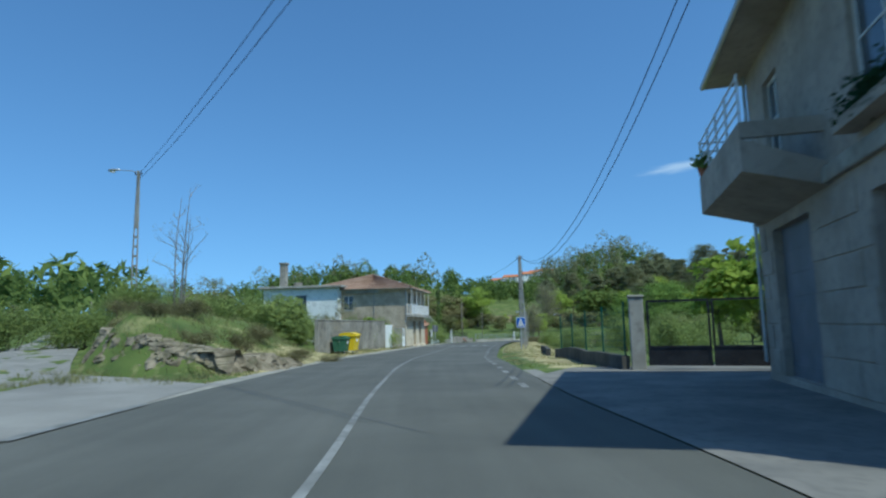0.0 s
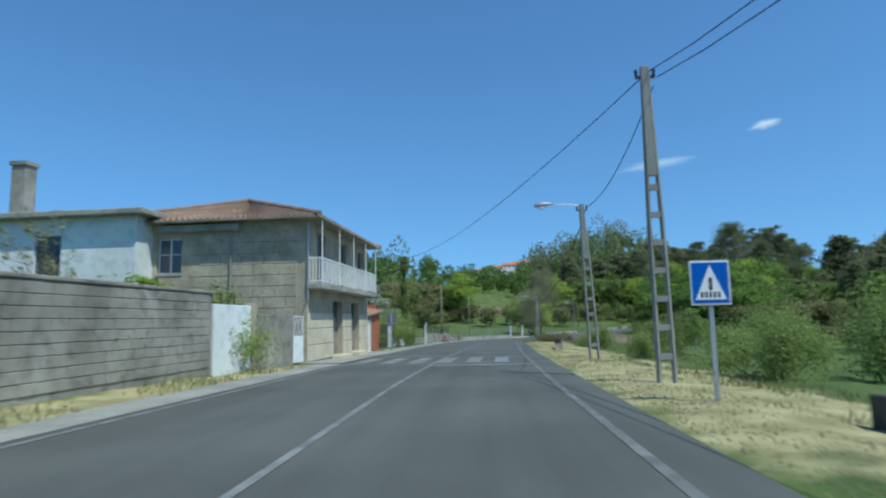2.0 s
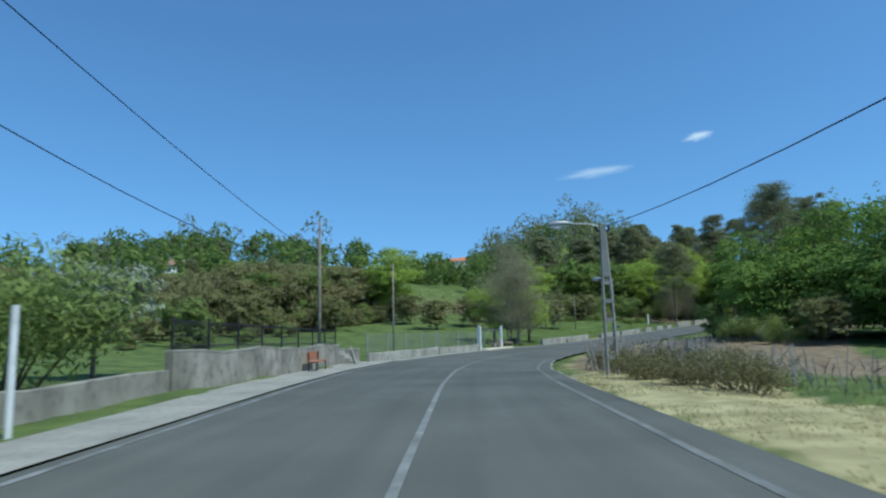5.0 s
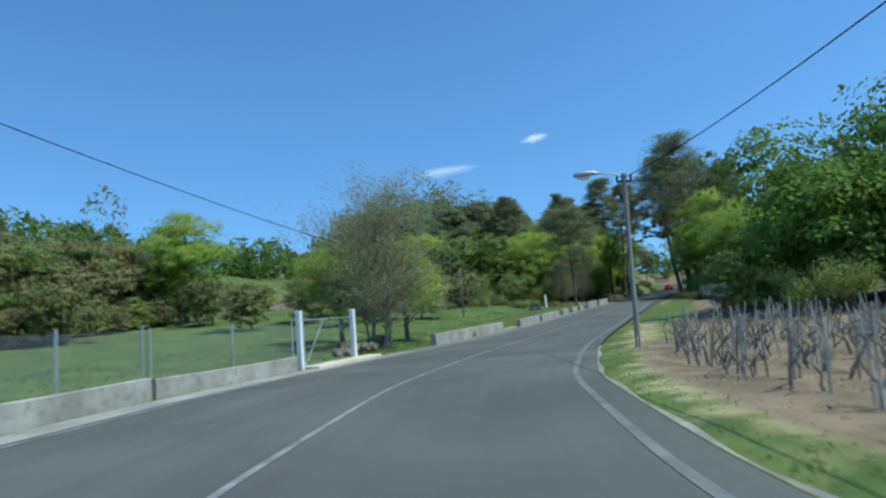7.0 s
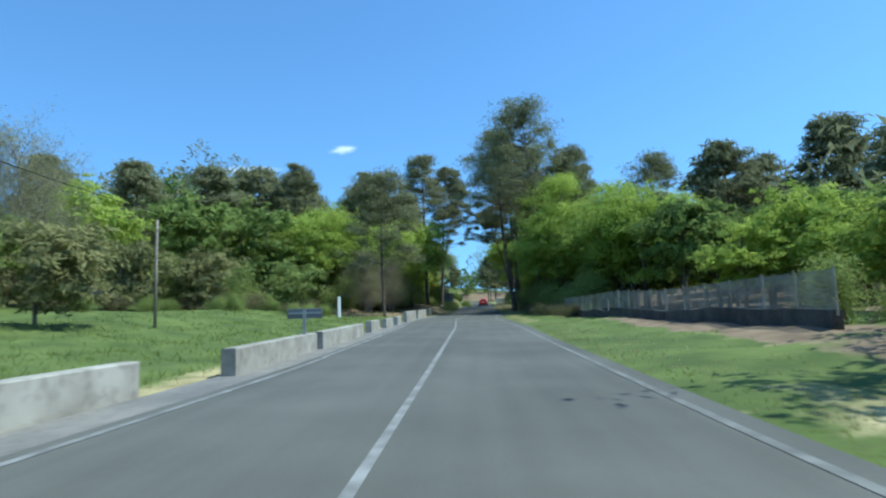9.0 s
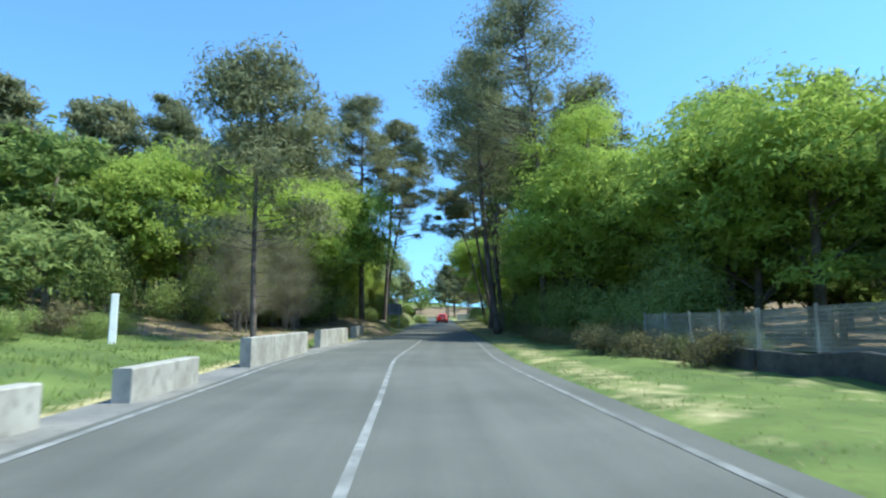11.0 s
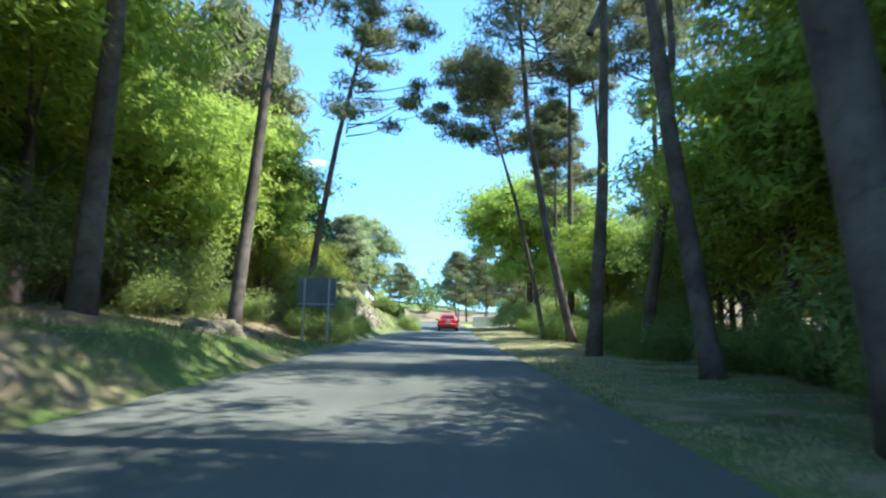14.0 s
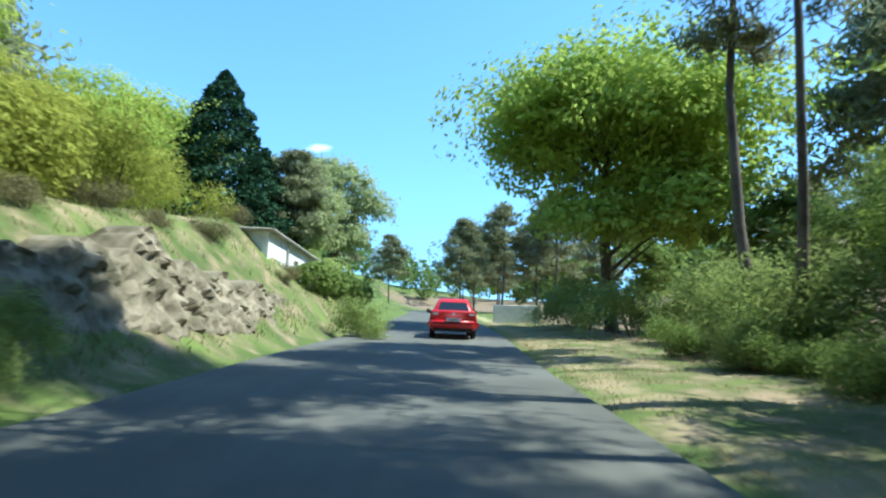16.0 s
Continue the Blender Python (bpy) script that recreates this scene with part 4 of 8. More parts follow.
far_wood("far_wood", "distant broadleaf wood covering the hills", DARK_LEAF, 3, [(2, 300, 62, 190), (105, 385, 60, 120), (-110, 250, 70, 130), (180, 220, 90, 130), (-180, 90, 90, 120), (120, 120, 70, 80), (66, 178, 34, 90), (100, 150, 40, 60), (-130, 425, 45, 50), (15, 430, 40, 40), (-90, 30, 50, 50)], 10, 0.9, 190)
far_wood("far_pines", "distant dark pines along the hill's skyline", PINE_LEAF, 4, [(2, 306, 38, 75), (64, 184, 34, 40), (105, 160, 40, 30), (110, 380, 70, 40), (-120, 250, 70, 25), (170, 220, 80, 50), (-190, 90, 80, 20)], 15, 0.8, 190)


# ---- builders of things ----
def frame_at(x, y, z, heading):
    """A local frame: +y along the heading (degrees to the left of +y), +x to its right."""
    return pose(x, y, z, 0, 0, heading)


def courses(parent, m, width, height, bw, bh, mat, holes=(), depth=0.04, name="stone", gap=0.012, seed=1):
    """Stones or blocks in courses on the plane x = 0 of m, along y and up z; two shared meshes."""
    rng = random.Random(seed)
    full = Shape().box(-0.02, gap, gap, depth, bw - gap, bh - gap, None, 0.01).mesh(name, mat)
    half = Shape().box(-0.02, gap, gap, depth, bw / 2 - gap, bh - gap, None, 0.01).mesh(name, mat)
    for r in range(int(height / bh)):
        y = -bw / 2 if r % 2 else 0.0
        while y < width - 0.05:
            me, y0, w = (full, y, bw)
            if y < 0:
                me, y0, w = half, 0.0, bw / 2
            elif y + bw > width + 0.01:
                me, w = half, bw / 2
                if y + w > width + 0.01:
                    break
            if not any(y0 < h[1] and y0 + w > h[0] and r * bh < h[3] - 0.03 and (r + 1) * bh > h[2] + 0.03 for h in holes):
                ob = new(name, me)
                ob.parent = parent
                ob.matrix_local = m @ pose(rng.uniform(-0.008, 0.008), y0, r * bh, 0, 0, 0)
            y += bw


def wavy(e0, e1, r0, r1, period=0.24, amp=0.035, thick=0.07, lap=0.42):
    """A tiled slope from the eave e0-e1 up to the ridge r0-r1: rows of half-round tiles stepping down."""
    e0, e1, r0, r1 = (Vector(p) for p in (e0, e1, r0, r1))
    n = max(8, int((e1 - e0).length / period) * 4)
    rows = max(2, int((r0 - e0).length / lap))
    s, up = Shape(), Vector((0, 0, 1))
    for j in range(rows):
        v = []
        for f, lift in ((j / rows, 0.03), ((j + 1) / rows, 0.0)):
            for i in range(n + 1):
                u = i / n
                p = e0.lerp(e1, u).lerp(r0.lerp(r1, u), f)
                v.append(p + up * (amp * math.cos(2 * math.pi * i / 4) + lift))
        s.add(v, [(i, i + 1, n + 2 + i, n + 1 + i) for i in range(n)])
        s.add([v[i] for i in range(n + 1)] + [v[i] - up * 0.05 for i in range(n + 1)], [(i, n + 1 + i, n + 2 + i, i + 1) for i in range(n)])
    return s


def opening_wall(y0, y1, z0, z1, holes, x0, x1):
    """A wall from x0 to x1 thick with openings (y from, to, z from, to) cut right through it."""
    ys = sorted({y0, y1} | {v for h in holes for v in h[:2]})
    zs = sorted({z0, z1} | {v for h in holes for v in h[2:]})
    nz, n = len(zs), len(ys) * len(zs)
    at = lambda i, j, k: k * n + i * nz + j
    solid = lambda i, j: 0 <= i < len(ys) - 1 and 0 <= j < nz - 1 and not any(h[0] < (ys[i] + ys[i + 1]) / 2 < h[1] and h[2] < (zs[j] + zs[j + 1]) / 2 < h[3] for h in holes)
    f = []
    for i in range(len(ys) - 1):
        for j in range(nz - 1):
            if not solid(i, j):
                continue
            f += [(at(i, j, 1), at(i + 1, j, 1), at(i + 1, j + 1, 1), at(i, j + 1, 1)), (at(i, j, 0), at(i, j + 1, 0), at(i + 1, j + 1, 0), at(i + 1, j, 0))]
            for di, dj, a, b in ((-1, 0, (i, j + 1), (i, j)), (1, 0, (i + 1, j), (i + 1, j + 1)), (0, -1, (i, j), (i + 1, j)), (0, 1, (i + 1, j + 1), (i, j + 1))):
                if not solid(i + di, j + dj):
                    f.append((at(*a, 0), at(*b, 0), at(*b, 1), at(*a, 1)))
    return Shape().add([(x, y, z) for x in (x0, x1) for y in ys for z in zs], f)


def window(parent, y0, y1, z0, z1, x, m=None, bars=1, frame_mat=None, inset=0.12):
    """A window in a hole of a wall whose outer face is at x."""
    w = new("window")
    w.parent = parent
    if m:
        w.matrix_local = m
    fm = frame_mat or WHITE_PAINT
    s = Shape()
    for a in (y0, y1 - 0.06):
        s.box(x - inset - 0.05, a, z0, x - inset, a + 0.06, z1)
    for b in (z0, z1 - 0.06):
        s.box(x - inset - 0.048, y0 + 0.06, b, x - inset - 0.002, y1 - 0.06, b + 0.06)
    for k in range(1, bars + 1):
        a = y0 + (y1 - y0) * k / (bars + 1)
        s.box(x - inset - 0.045, a - 0.03, z0 + 0.06, x - inset - 0.005, a + 0.03, z1 - 0.06)
    zm = z0 + 0.55 * (z1 - z0)
    s.box(x - inset - 0.043, y0 + 0.06, zm - 0.015, x - inset - 0.007, y1 - 0.06, zm + 0.015)
    part("frame", s, fm, w)
    part("pane", Shape().box(x - inset - 0.034, y0 + 0.03, z0 + 0.03, x - inset - 0.026, y1 - 0.03, z1 - 0.03), PANE, w)
    part("sill", Shape().box(x - 0.14, y0 - 0.05, z0 - 0.07, x + 0.06, y1 + 0.05, z0 - 0.004), CONCRETE, w)
    return w


def lattice_pole(x, y, z, h, label, lean=(0, 0), heading=0.0, lamp=None, group="poles", wide=0.34, solid=0.36):
    """A concrete post, open like a ladder below and solid above, with or without a street lamp."""
    t = thing("street_lamp" if lamp else "utility_pole", label, "street lamp" if lamp else "utility pole",
              pose(x, y, z, lean[0], lean[1], heading), group)
    part("side_member", Shape().tube([(-wide / 2, 0, -0.5), (-wide / 2 + 0.03, 0, h * 0.5), (-0.055, 0, h)], [min(0.06, wide * 0.35), min(0.055, wide * 0.3), min(0.05, wide * 0.25)], 4), POLE_GREY, t)
    part("side_member", Shape().tube([(wide / 2, 0, -0.5), (wide / 2 - 0.03, 0, h * 0.5), (0.055, 0, h)], [min(0.06, wide * 0.35), min(0.055, wide * 0.3), min(0.05, wide * 0.25)], 4), POLE_GREY, t)
    k, zz = 0, 0.5
    while zz < h * (1 - solid):
        w = wide / 2 * (1 - 0.5 * zz / h)
        part("rung", Shape().box(-w, -0.04, zz, w, 0.04, zz + 0.13), POLE_GREY, t)
        zz += 0.62
    part("post_top", Shape().box(-wide * 0.30, -0.045, h * (1 - solid), wide * 0.30, 0.045, h, None, 0.01), POLE_GREY, t)
    part("insulator_bracket", Shape().box(-0.22, -0.03, h - 0.28, 0.22, 0.03, h - 0.22).tube([(0.2, 0, h - 0.22), (0.2, 0, h - 0.08)], [0.03, 0.04], 8).tube([(-0.2, 0, h - 0.22), (-0.2, 0, h - 0.08)], [0.03, 0.04], 8), BLACK_METAL, t)
    if lamp:
        reach = lamp
        part("arm", Shape().tube([(0, 0, h - 0.12), (-0.4 * reach, 0, h + 0.02), (-reach, 0, h + 0.08)], [0.025, 0.025, 0.022], 8), METAL, t)
        head = part("lamp_head", Shape().tube([(-reach + 0.12, 0, h + 0.08), (-reach - 0.1, 0, h + 0.10), (-reach - 0.35, 0, h + 0.10), (-reach - 0.62, 0, h + 0.07), (-reach - 0.7, 0, h + 0.05)], [0.035, 0.07, 0.10, 0.08, 0.02], 10), METAL, t, "silver lamp head", True)
        part("lens", Shape().tube([(-reach - 0.2, 0, h - 0.02), (-reach - 0.4, 0, h - 0.05), (-reach - 0.6, 0, h)], [0.04, 0.07, 0.03], 8), LIGHT_WHITE, head)
    return t


CABLE = material("cable_rubber", (0.012, 0.012, 0.013, 1), (0.02, 0.02, 0.021, 1), 1.0, 0.95, 0, 0.0, (0.015, 0.015, 0.015, 1), 40, 0.1)


def wire(a, b, sag, label="thin black overhead cable between poles", r=0.012):
    a, b = Vector(a), Vector(b)
    pts = [a.lerp(b, f) - Vector((0, 0, sag * 4 * f * (1 - f))) for f in (k / 16 for k in range(17))]
    tagged(part("overhead_cable", Shape().tube(pts, [r] * 17, 6), CABLE, smooth=True), label, "cable", "overhead cables")


def low_wall(name, a, b, h, thick, mat, label, category="wall", sink=0.4, cap=0.0, base=None, joints=0.0):
    """A wall from a to b (x, y) that follows the ground."""
    a, b = Vector(a), Vector(b)
    n = max(1, int((b - a).length / 1.5))
    d = (b - a).normalized()
    nx, ny = d.y * thick / 2, -d.x * thick / 2
    t = thing(name, label, category)
    v = []
    zs = [float(land(*a.lerp(b, k / n))[0][0]) for k in range(n + 1)] if base is None else [base[0] + (base[1] - base[0]) * k / n for k in range(n + 1)]
    for k in range(n + 1):
        p = a.lerp(b, k / n)
        z = zs[k]
        c = 0.02
        v += [(p.x - nx, p.y - ny, z - sink), (p.x - nx, p.y - ny, z + h - c), (p.x - nx * 0.85, p.y - ny * 0.85, z + h), (p.x + nx * 0.85, p.y + ny * 0.85, z + h), (p.x + nx, p.y + ny, z + h - c), (p.x + nx, p.y + ny, z - sink)]
    f = [tuple(6 * k + i for i in (j, j + 1)) + tuple(6 * k + 6 + i for i in (j + 1, j)) for k in range(n) for j in range(5)]
    f += [(5, 4, 3, 2, 1, 0), tuple(6 * n + i for i in range(6))]
    part("body", Shape().add(v, f), mat, t)
    if cap:
        s = Shape()
        s.add([(p[0] + (p[0] - q[0]) * 0.12, p[1] + (p[1] - q[1]) * 0.12, p[2] + e) for k in range(n + 1) for p, q, e in ((v[6 * k + 2], v[6 * k + 3], 0.004), (v[6 * k + 3], v[6 * k + 2], 0.004), (v[6 * k + 3], v[6 * k + 2], cap), (v[6 * k + 2], v[6 * k + 3], cap))],
              [tuple(4 * k + i for i in (j, (j + 1) % 4)) + tuple(4 * k + 4 + i for i in ((j + 1) % 4, j)) for k in range(n) for j in range(4)] + [(0, 1, 2, 3), tuple(4 * n + i for i in (3, 2, 1, 0))])
        part("coping", s, CONCRETE, t)
    return t, zs


def wire_mesh(a, b, z0a, z0b, h, pitch, r, slant=True):
    """Woven wire between two posts: crossing thin strands."""
    a, b = Vector(a), Vector(b)
    n = Vector((b - a).to_2d().normalized().to_tuple() if False else ((b - a).normalized().x, (b - a).normalized().y))
    L = (b - a).length
    s, k = Shape(), 0
    side = Vector((n.y, -n.x)) * r
    def strand(u0, w0, u1, w1):
        p, q = a + n * u0, a + n * u1
        za, zb = z0a + (z0b - z0a) * u0 / L + w0, z0a + (z0b - z0a) * u1 / L + w1
        if slant or abs(u0 - u1) < 1e-6:
            o = n * r
            s.add([(p.x - o.x, p.y - o.y, za), (p.x + o.x, p.y + o.y, za), (q.x + o.x, q.y + o.y, zb), (q.x - o.x, q.y - o.y, zb)], [(0, 1, 2, 3)])
        else:
            s.add([(p.x, p.y, za - r), (q.x, q.y, zb - r), (q.x, q.y, zb + r), (p.x, p.y, za + r)], [(0, 1, 2, 3)])
    if slant:
        u = -h
        while u < L:
            lo, hi = max(u, 0), min(u + h, L)
            if hi > lo:
                strand(lo, lo - u, hi, hi - u)
                strand(lo, h - (lo - u), hi, h - (hi - u))
            u += pitch
    else:
        u = pitch
        while u < L:
            strand(u, 0, u, h)
            u += pitch
        w = 0.0
        while w < h + 1e-6:
            strand(0, w, L, w)
            w += pitch * 3
    return s


def fence(name, label, a, b, zs, h, mat, post_mat, step=2.2, pitch=0.12, r=0.004, slant=True, post_r=0.03, rails=False, post_up=0.08):
    """Posts with mesh panels between them; zs: base height at a and at b."""
    a, b = Vector(a), Vector(b)
    n = max(1, round((b - a).length / step))
    t = thing(name, label, "fence")
    for k in range(n + 1):
        p, z = a.lerp(b, k / n), zs[0] + (zs[1] - zs[0]) * k / n
        part("post", Shape().tube([(p.x, p.y, z - 0.12), (p.x, p.y, z + h + post_up)], [post_r, post_r], 8), post_mat, t)
        if k < n:
            q, z2 = a.lerp(b, (k + 1) / n), zs[0] + (zs[1] - zs[0]) * (k + 1) / n
            panel = tagged(part("panel", wire_mesh(p, q, z + 0.03, z2 + 0.03, h - 0.05, pitch, r, slant), mat, t), kind="stuff")
            if rails:
                part("rail", Shape().tube([(p.x, p.y, z + h), (q.x, q.y, z2 + h)], [0.02, 0.02], 6).tube([(p.x, p.y, z + 0.1), (q.x, q.y, z2 + 0.1)], [0.02, 0.02], 6), mat, panel)
    return t


# ---- the stone house with the long balcony, and its white wing ----
def stone_house():
    t = thing("stone_house", "two-storey grey granite house with a white iron balcony", "house", frame_at(-17.57, 53.17, -0.70, 6.5))
    D, L, H = 9.0, 9.7, 5.5
    doors = ((3.3, 4.8, 0.15, 2.45), (6.3, 7.8, 0.15, 2.45))
    upper = ((1.2, 2.3, 3.1, 5.1), (4.4, 5.5, 3.1, 5.1), (7.6, 8.7, 3.1, 5.1))
    part("front_wall", opening_wall(0, L, -0.5, H, doors + upper, -0.4, 0), GRANITE, t)
    part("back_wall", Shape().box(-D, 0, -0.5, -D + 0.4, L, H), GRANITE, t)
    side = opening_wall(0.0, D - 0.8, -0.5, H, ((4.6, 5.6, 3.5, 4.9),), -0.4, 0)
    side.v = [(-0.4 - y, x + 0.4, z) for x, y, z in side.v]
    part("side_wall", side, GRANITE, t)
    part("side_wall", Shape().box(-D + 0.4, L - 0.4, -0.5, -0.4, L, H), GRANITE, t)
    part("upper_floor", Shape().box(-D + 0.4, 0.4, 2.6, -0.4, L - 0.4, 2.75), CONCRETE, t)
    courses(t, Matrix(((0, -1, 0, -0.4), (-1, 0, 0, 0.0), (0, 0, 1, 0.0), (0, 0, 0, 1))), D - 0.8, H, 0.86, 0.42, GRANITE, ((4.5, 5.7, 3.4, 5.0),), 0.03, seed=4)
    # pale bands up to 1.9: sun below the balcony's shadow, put into the colour
    for y0, y1 in ((0.0, 3.3), (4.8, 6.3), (7.8, L)):
        for k in range(3):
            part("stone_band", Shape().box(0.002, y0 + 0.002, 0.1 + 0.61 * k, 0.05 - 0.006 * k, y1 - 0.002, 0.69 + 0.61 * k, None, 0.015), PALE_STONE, t, "dressed stone band, coloured pale for the sun below the balcony's shadow")
    # doors: sunlit tone below 1.75, balcony shadow above, both painted as colour
    for y0, y1, z0, z1 in doors:
        d = part("door", Shape().box(-0.30, y0, 0.15, -0.24, y1, 1.75), WEATHERED_DOOR, t, "weathered plank door, lower part in a paler sunlit colour")
        part("door_panel", Shape().box(-0.238, y0 + 0.1, 0.3, -0.22, (y0 + y1) / 2 - 0.04, 1.6).box(-0.238, (y0 + y1) / 2 + 0.04, 0.3, -0.22, y1 - 0.1, 1.6), WEATHERED_DOOR, d)
        part("fanlight", Shape().box(-0.30, y0, 1.754, -0.24, y1, z1), SHADED_GREEN_PAINT, t, "green door top, coloured dark for the balcony's shadow")
        part("step", Shape().box(0.0, y0 - 0.15, -0.2, 0.45, y1 + 0.15, 0.146, None, 0.02), PALE_STONE, t)
    for y0, y1, z0, z1 in upper:
        window(t, y0, y1, z0, z1, 0.0, None, 1, WEATHERED_DOOR)
    window(t, 4.6, 5.6, 3.5, 4.9, 0.0, Matrix(((0, -1, 0, -0.4), (-1, 0, 0, 0.0), (0, 0, 1, 0.0), (0, 0, 0, 1))), 1)
    part("balcony_slab", Shape().box(0.002, -0.1, 2.80, 0.62, L - 0.4, 3.0, None, 0.02), CONCRETE, t, "grey concrete balcony slab")
    rail = part("balcony_railing", Shape().box(0.55, -0.08, 3.92, 0.59, L - 0.42, 3.98).box(0.55, -0.08, 3.06, 0.59, L - 0.42, 3.10).box(0.05, -0.08, 3.92, 0.55, -0.04, 3.98).box(0.05, -0.08, 3.06, 0.55, -0.04, 3.1), WHITE_PAINT, t, "white painted iron balcony railing")
    bal = Shape().box(0.558, 0, 3.1, 0.582, 0.024, 3.92).mesh("baluster", WHITE_PAINT)
    orn = Shape()
    for k in range(4):
        z = 3.14 + 0.19 * k
        for sg in (-1, 1):
            orn.tube([(0.57, sg * 0.085, z), (0.57, 0.0, z + 0.05), (0.57, -sg * 0.085, z + 0.17)], [0.014, 0.017, 0.014], 5)
        orn.tube([(0.57, -0.05, z + 0.085), (0.57, 0.05, z + 0.085)], [0.03, 0.03], 6)
    orn = orn.mesh("ornament", WHITE_PAINT)
    for k in range(100):
        y = -0.06 + k * 0.125
        if y < L - 0.45:
            if k % 5 in (3, 4):
                if k % 5 == 3:
                    o = new("ornament", orn)
                    o.parent = rail
                    o.matrix_local = pose(0, y + 0.07, 0)
                continue
            b = new("baluster", bal)
            b.parent = rail
            b.matrix_local = pose(0, y, 0)
    sb = Shape().box(0.0, -0.075, 3.1, 0.03, -0.045, 3.92).mesh("baluster", WHITE_PAINT)
    for k in range(4):
        b = new("baluster", sb)
        b.parent = rail
        b.matrix_local = pose(0.10 + 0.125 * k, 0, 0)
    for y in (0.02, 2.4, 4.7, 7.0, 9.2):
        part("balcony_post", Shape().tube([(0.57, y, 3.0), (0.57, y, 5.38)], [0.026, 0.026], 8), WHITE_PAINT, t)
    e = 0.66
    z0, z1 = 5.48, 7.1
    A, B, C, E = (e, -0.6, z0), (e, L + 0.4, z0), (-D - 0.5, L + 0.4, z0), (-D - 0.5, -0.6, z0)
    R0, R1 = (-4.2, 4.2, z1), (-4.2, 5.6, z1)
    part("soffit", Shape().add([A, B, C, E] + [(p[0], p[1], p[2] - 0.05) for p in (A, B, C, E)], [(4, 5, 6, 7), (0, 1, 5, 4), (1, 2, 6, 5), (2, 3, 7, 6), (3, 0, 4, 7)]), CONCRETE, t, "pale concrete soffit under the eaves")
    roof = new("roof")
    roof.parent = t
    tagged(roof, "hipped roof of weathered brown clay tiles")
    for a, b, c, d in ((A, B, R0, R1), (E, A, R0, R0), (B, C, R1, R1), (C, E, R1, R0)):
        part("tile_slope", wavy(a, b, c, d, 0.24, 0.05), ROOF_TILE, roof)
    ridge = Shape()
    for a, b in ((A, R0), (B, R1), (C, R1), (E, R0), (R0, R1)):
        ridge.tube([Vector(a) + Vector((0, 0, 0.06)), Vector(b) + Vector((0, 0, 0.06))], [0.11, 0.11], 8)
    part("ridge_tiles", ridge, ROOF_TILE, roof)
    part("drainpipe", Shape().tube([(0.05, -0.05, 5.6), (0.05, -0.05, 2.4), (0.05, -0.75, 2.35)], [0.04, 0.04, 0.04], 8), METAL, t)
    return t


def white_wing():
    t = thing("white_house", "white rendered house wing with a flat concrete roof and chimney", "house", frame_at(-23.6, 51.4, 0.2, 6.5))
    W, D, H = 7.2, 6.0, 4.75
    front = opening_wall(0, W, -1.2, H, ((3.0, 4.1, 2.4, 4.1),), -0.3, 0)
    M = Matrix(((0, -1, 0, 0), (-1, 0, 0, 0), (0, 0, 1, 0), (0, 0, 0, 1)))
    front.v = [tuple(M @ Vector(p)) for p in front.v]
    part("front_wall", front, WHITE_WALL, t)
    part("side_wall", Shape().box(-0.3, 0.3, -1.2, 0, D, H), WHITE_WALL, t)
    part("side_wall", Shape().box(-W, 0.3, -1.2, -W + 0.3, D, H), WHITE_WALL, t)
    part("back_wall", Shape().box(-W + 0.3, D - 0.3, -1.2, -0.3, D, H), WHITE_WALL, t)
    window(t, 3.0, 4.1, 2.4, 4.1, 0.0, M, 2, SIGN_BACK)
    part("roof_slab", Shape().box(-W - 0.35, -0.45, H, 0.5, D + 0.1, H + 0.22, None, 0.03), CONCRETE, t, "weathered concrete roof slab with a rough edge")
    part("chimney", Shape().box(-6.05, 0.9, H + 0.2, -5.45, 1.5, H + 2.45).box(-6.12, 0.83, H + 2.45, -5.38, 1.57, H + 2.6), OLD_BLOCK, t, "tall grey chimney with a flat cap")
    part("water_tank", Shape().tube([(-4.7, 2.2, H + 0.2), (-4.7, 2.2, H + 0.72)], [0.42, 0.42], 14), OLD_BLOCK, t)
    # the covered terrace between the wing and the stone house
    part("terrace_slab", Shape().box(0.5, 0.8, H - 0.55, 3.6, 4.2, H - 0.3), CONCRETE, t)
    part("terrace_post", Shape().tube([(3.2, 1.0, -0.6), (3.2, 1.0, H - 0.55)], [0.04, 0.04], 8), POLE_GREY, t)
    part("terrace_wall", Shape().box(0.5, 4.2, -1.2, 1.6, 4.4, H - 0.55), GRANITE, t)
    rl = part("terrace_railing", Shape().box(0.2, 0.84, 1.75, 3.4, 0.88, 1.8).box(0.2, 0.84, 0.95, 3.4, 0.88, 1.0), BLACK_METAL, t)
    for k in range(20):
        part("bar", Shape().box(0.25 + 0.16 * k, 0.85, 1.0, 0.265 + 0.16 * k, 0.87, 1.75), BLACK_METAL, rl)
    part("terrace_floor", Shape().box(0.0, 0.8, 0.7, 3.6, 4.2, 0.9), CONCRETE, t)


stone_house()
white_wing()


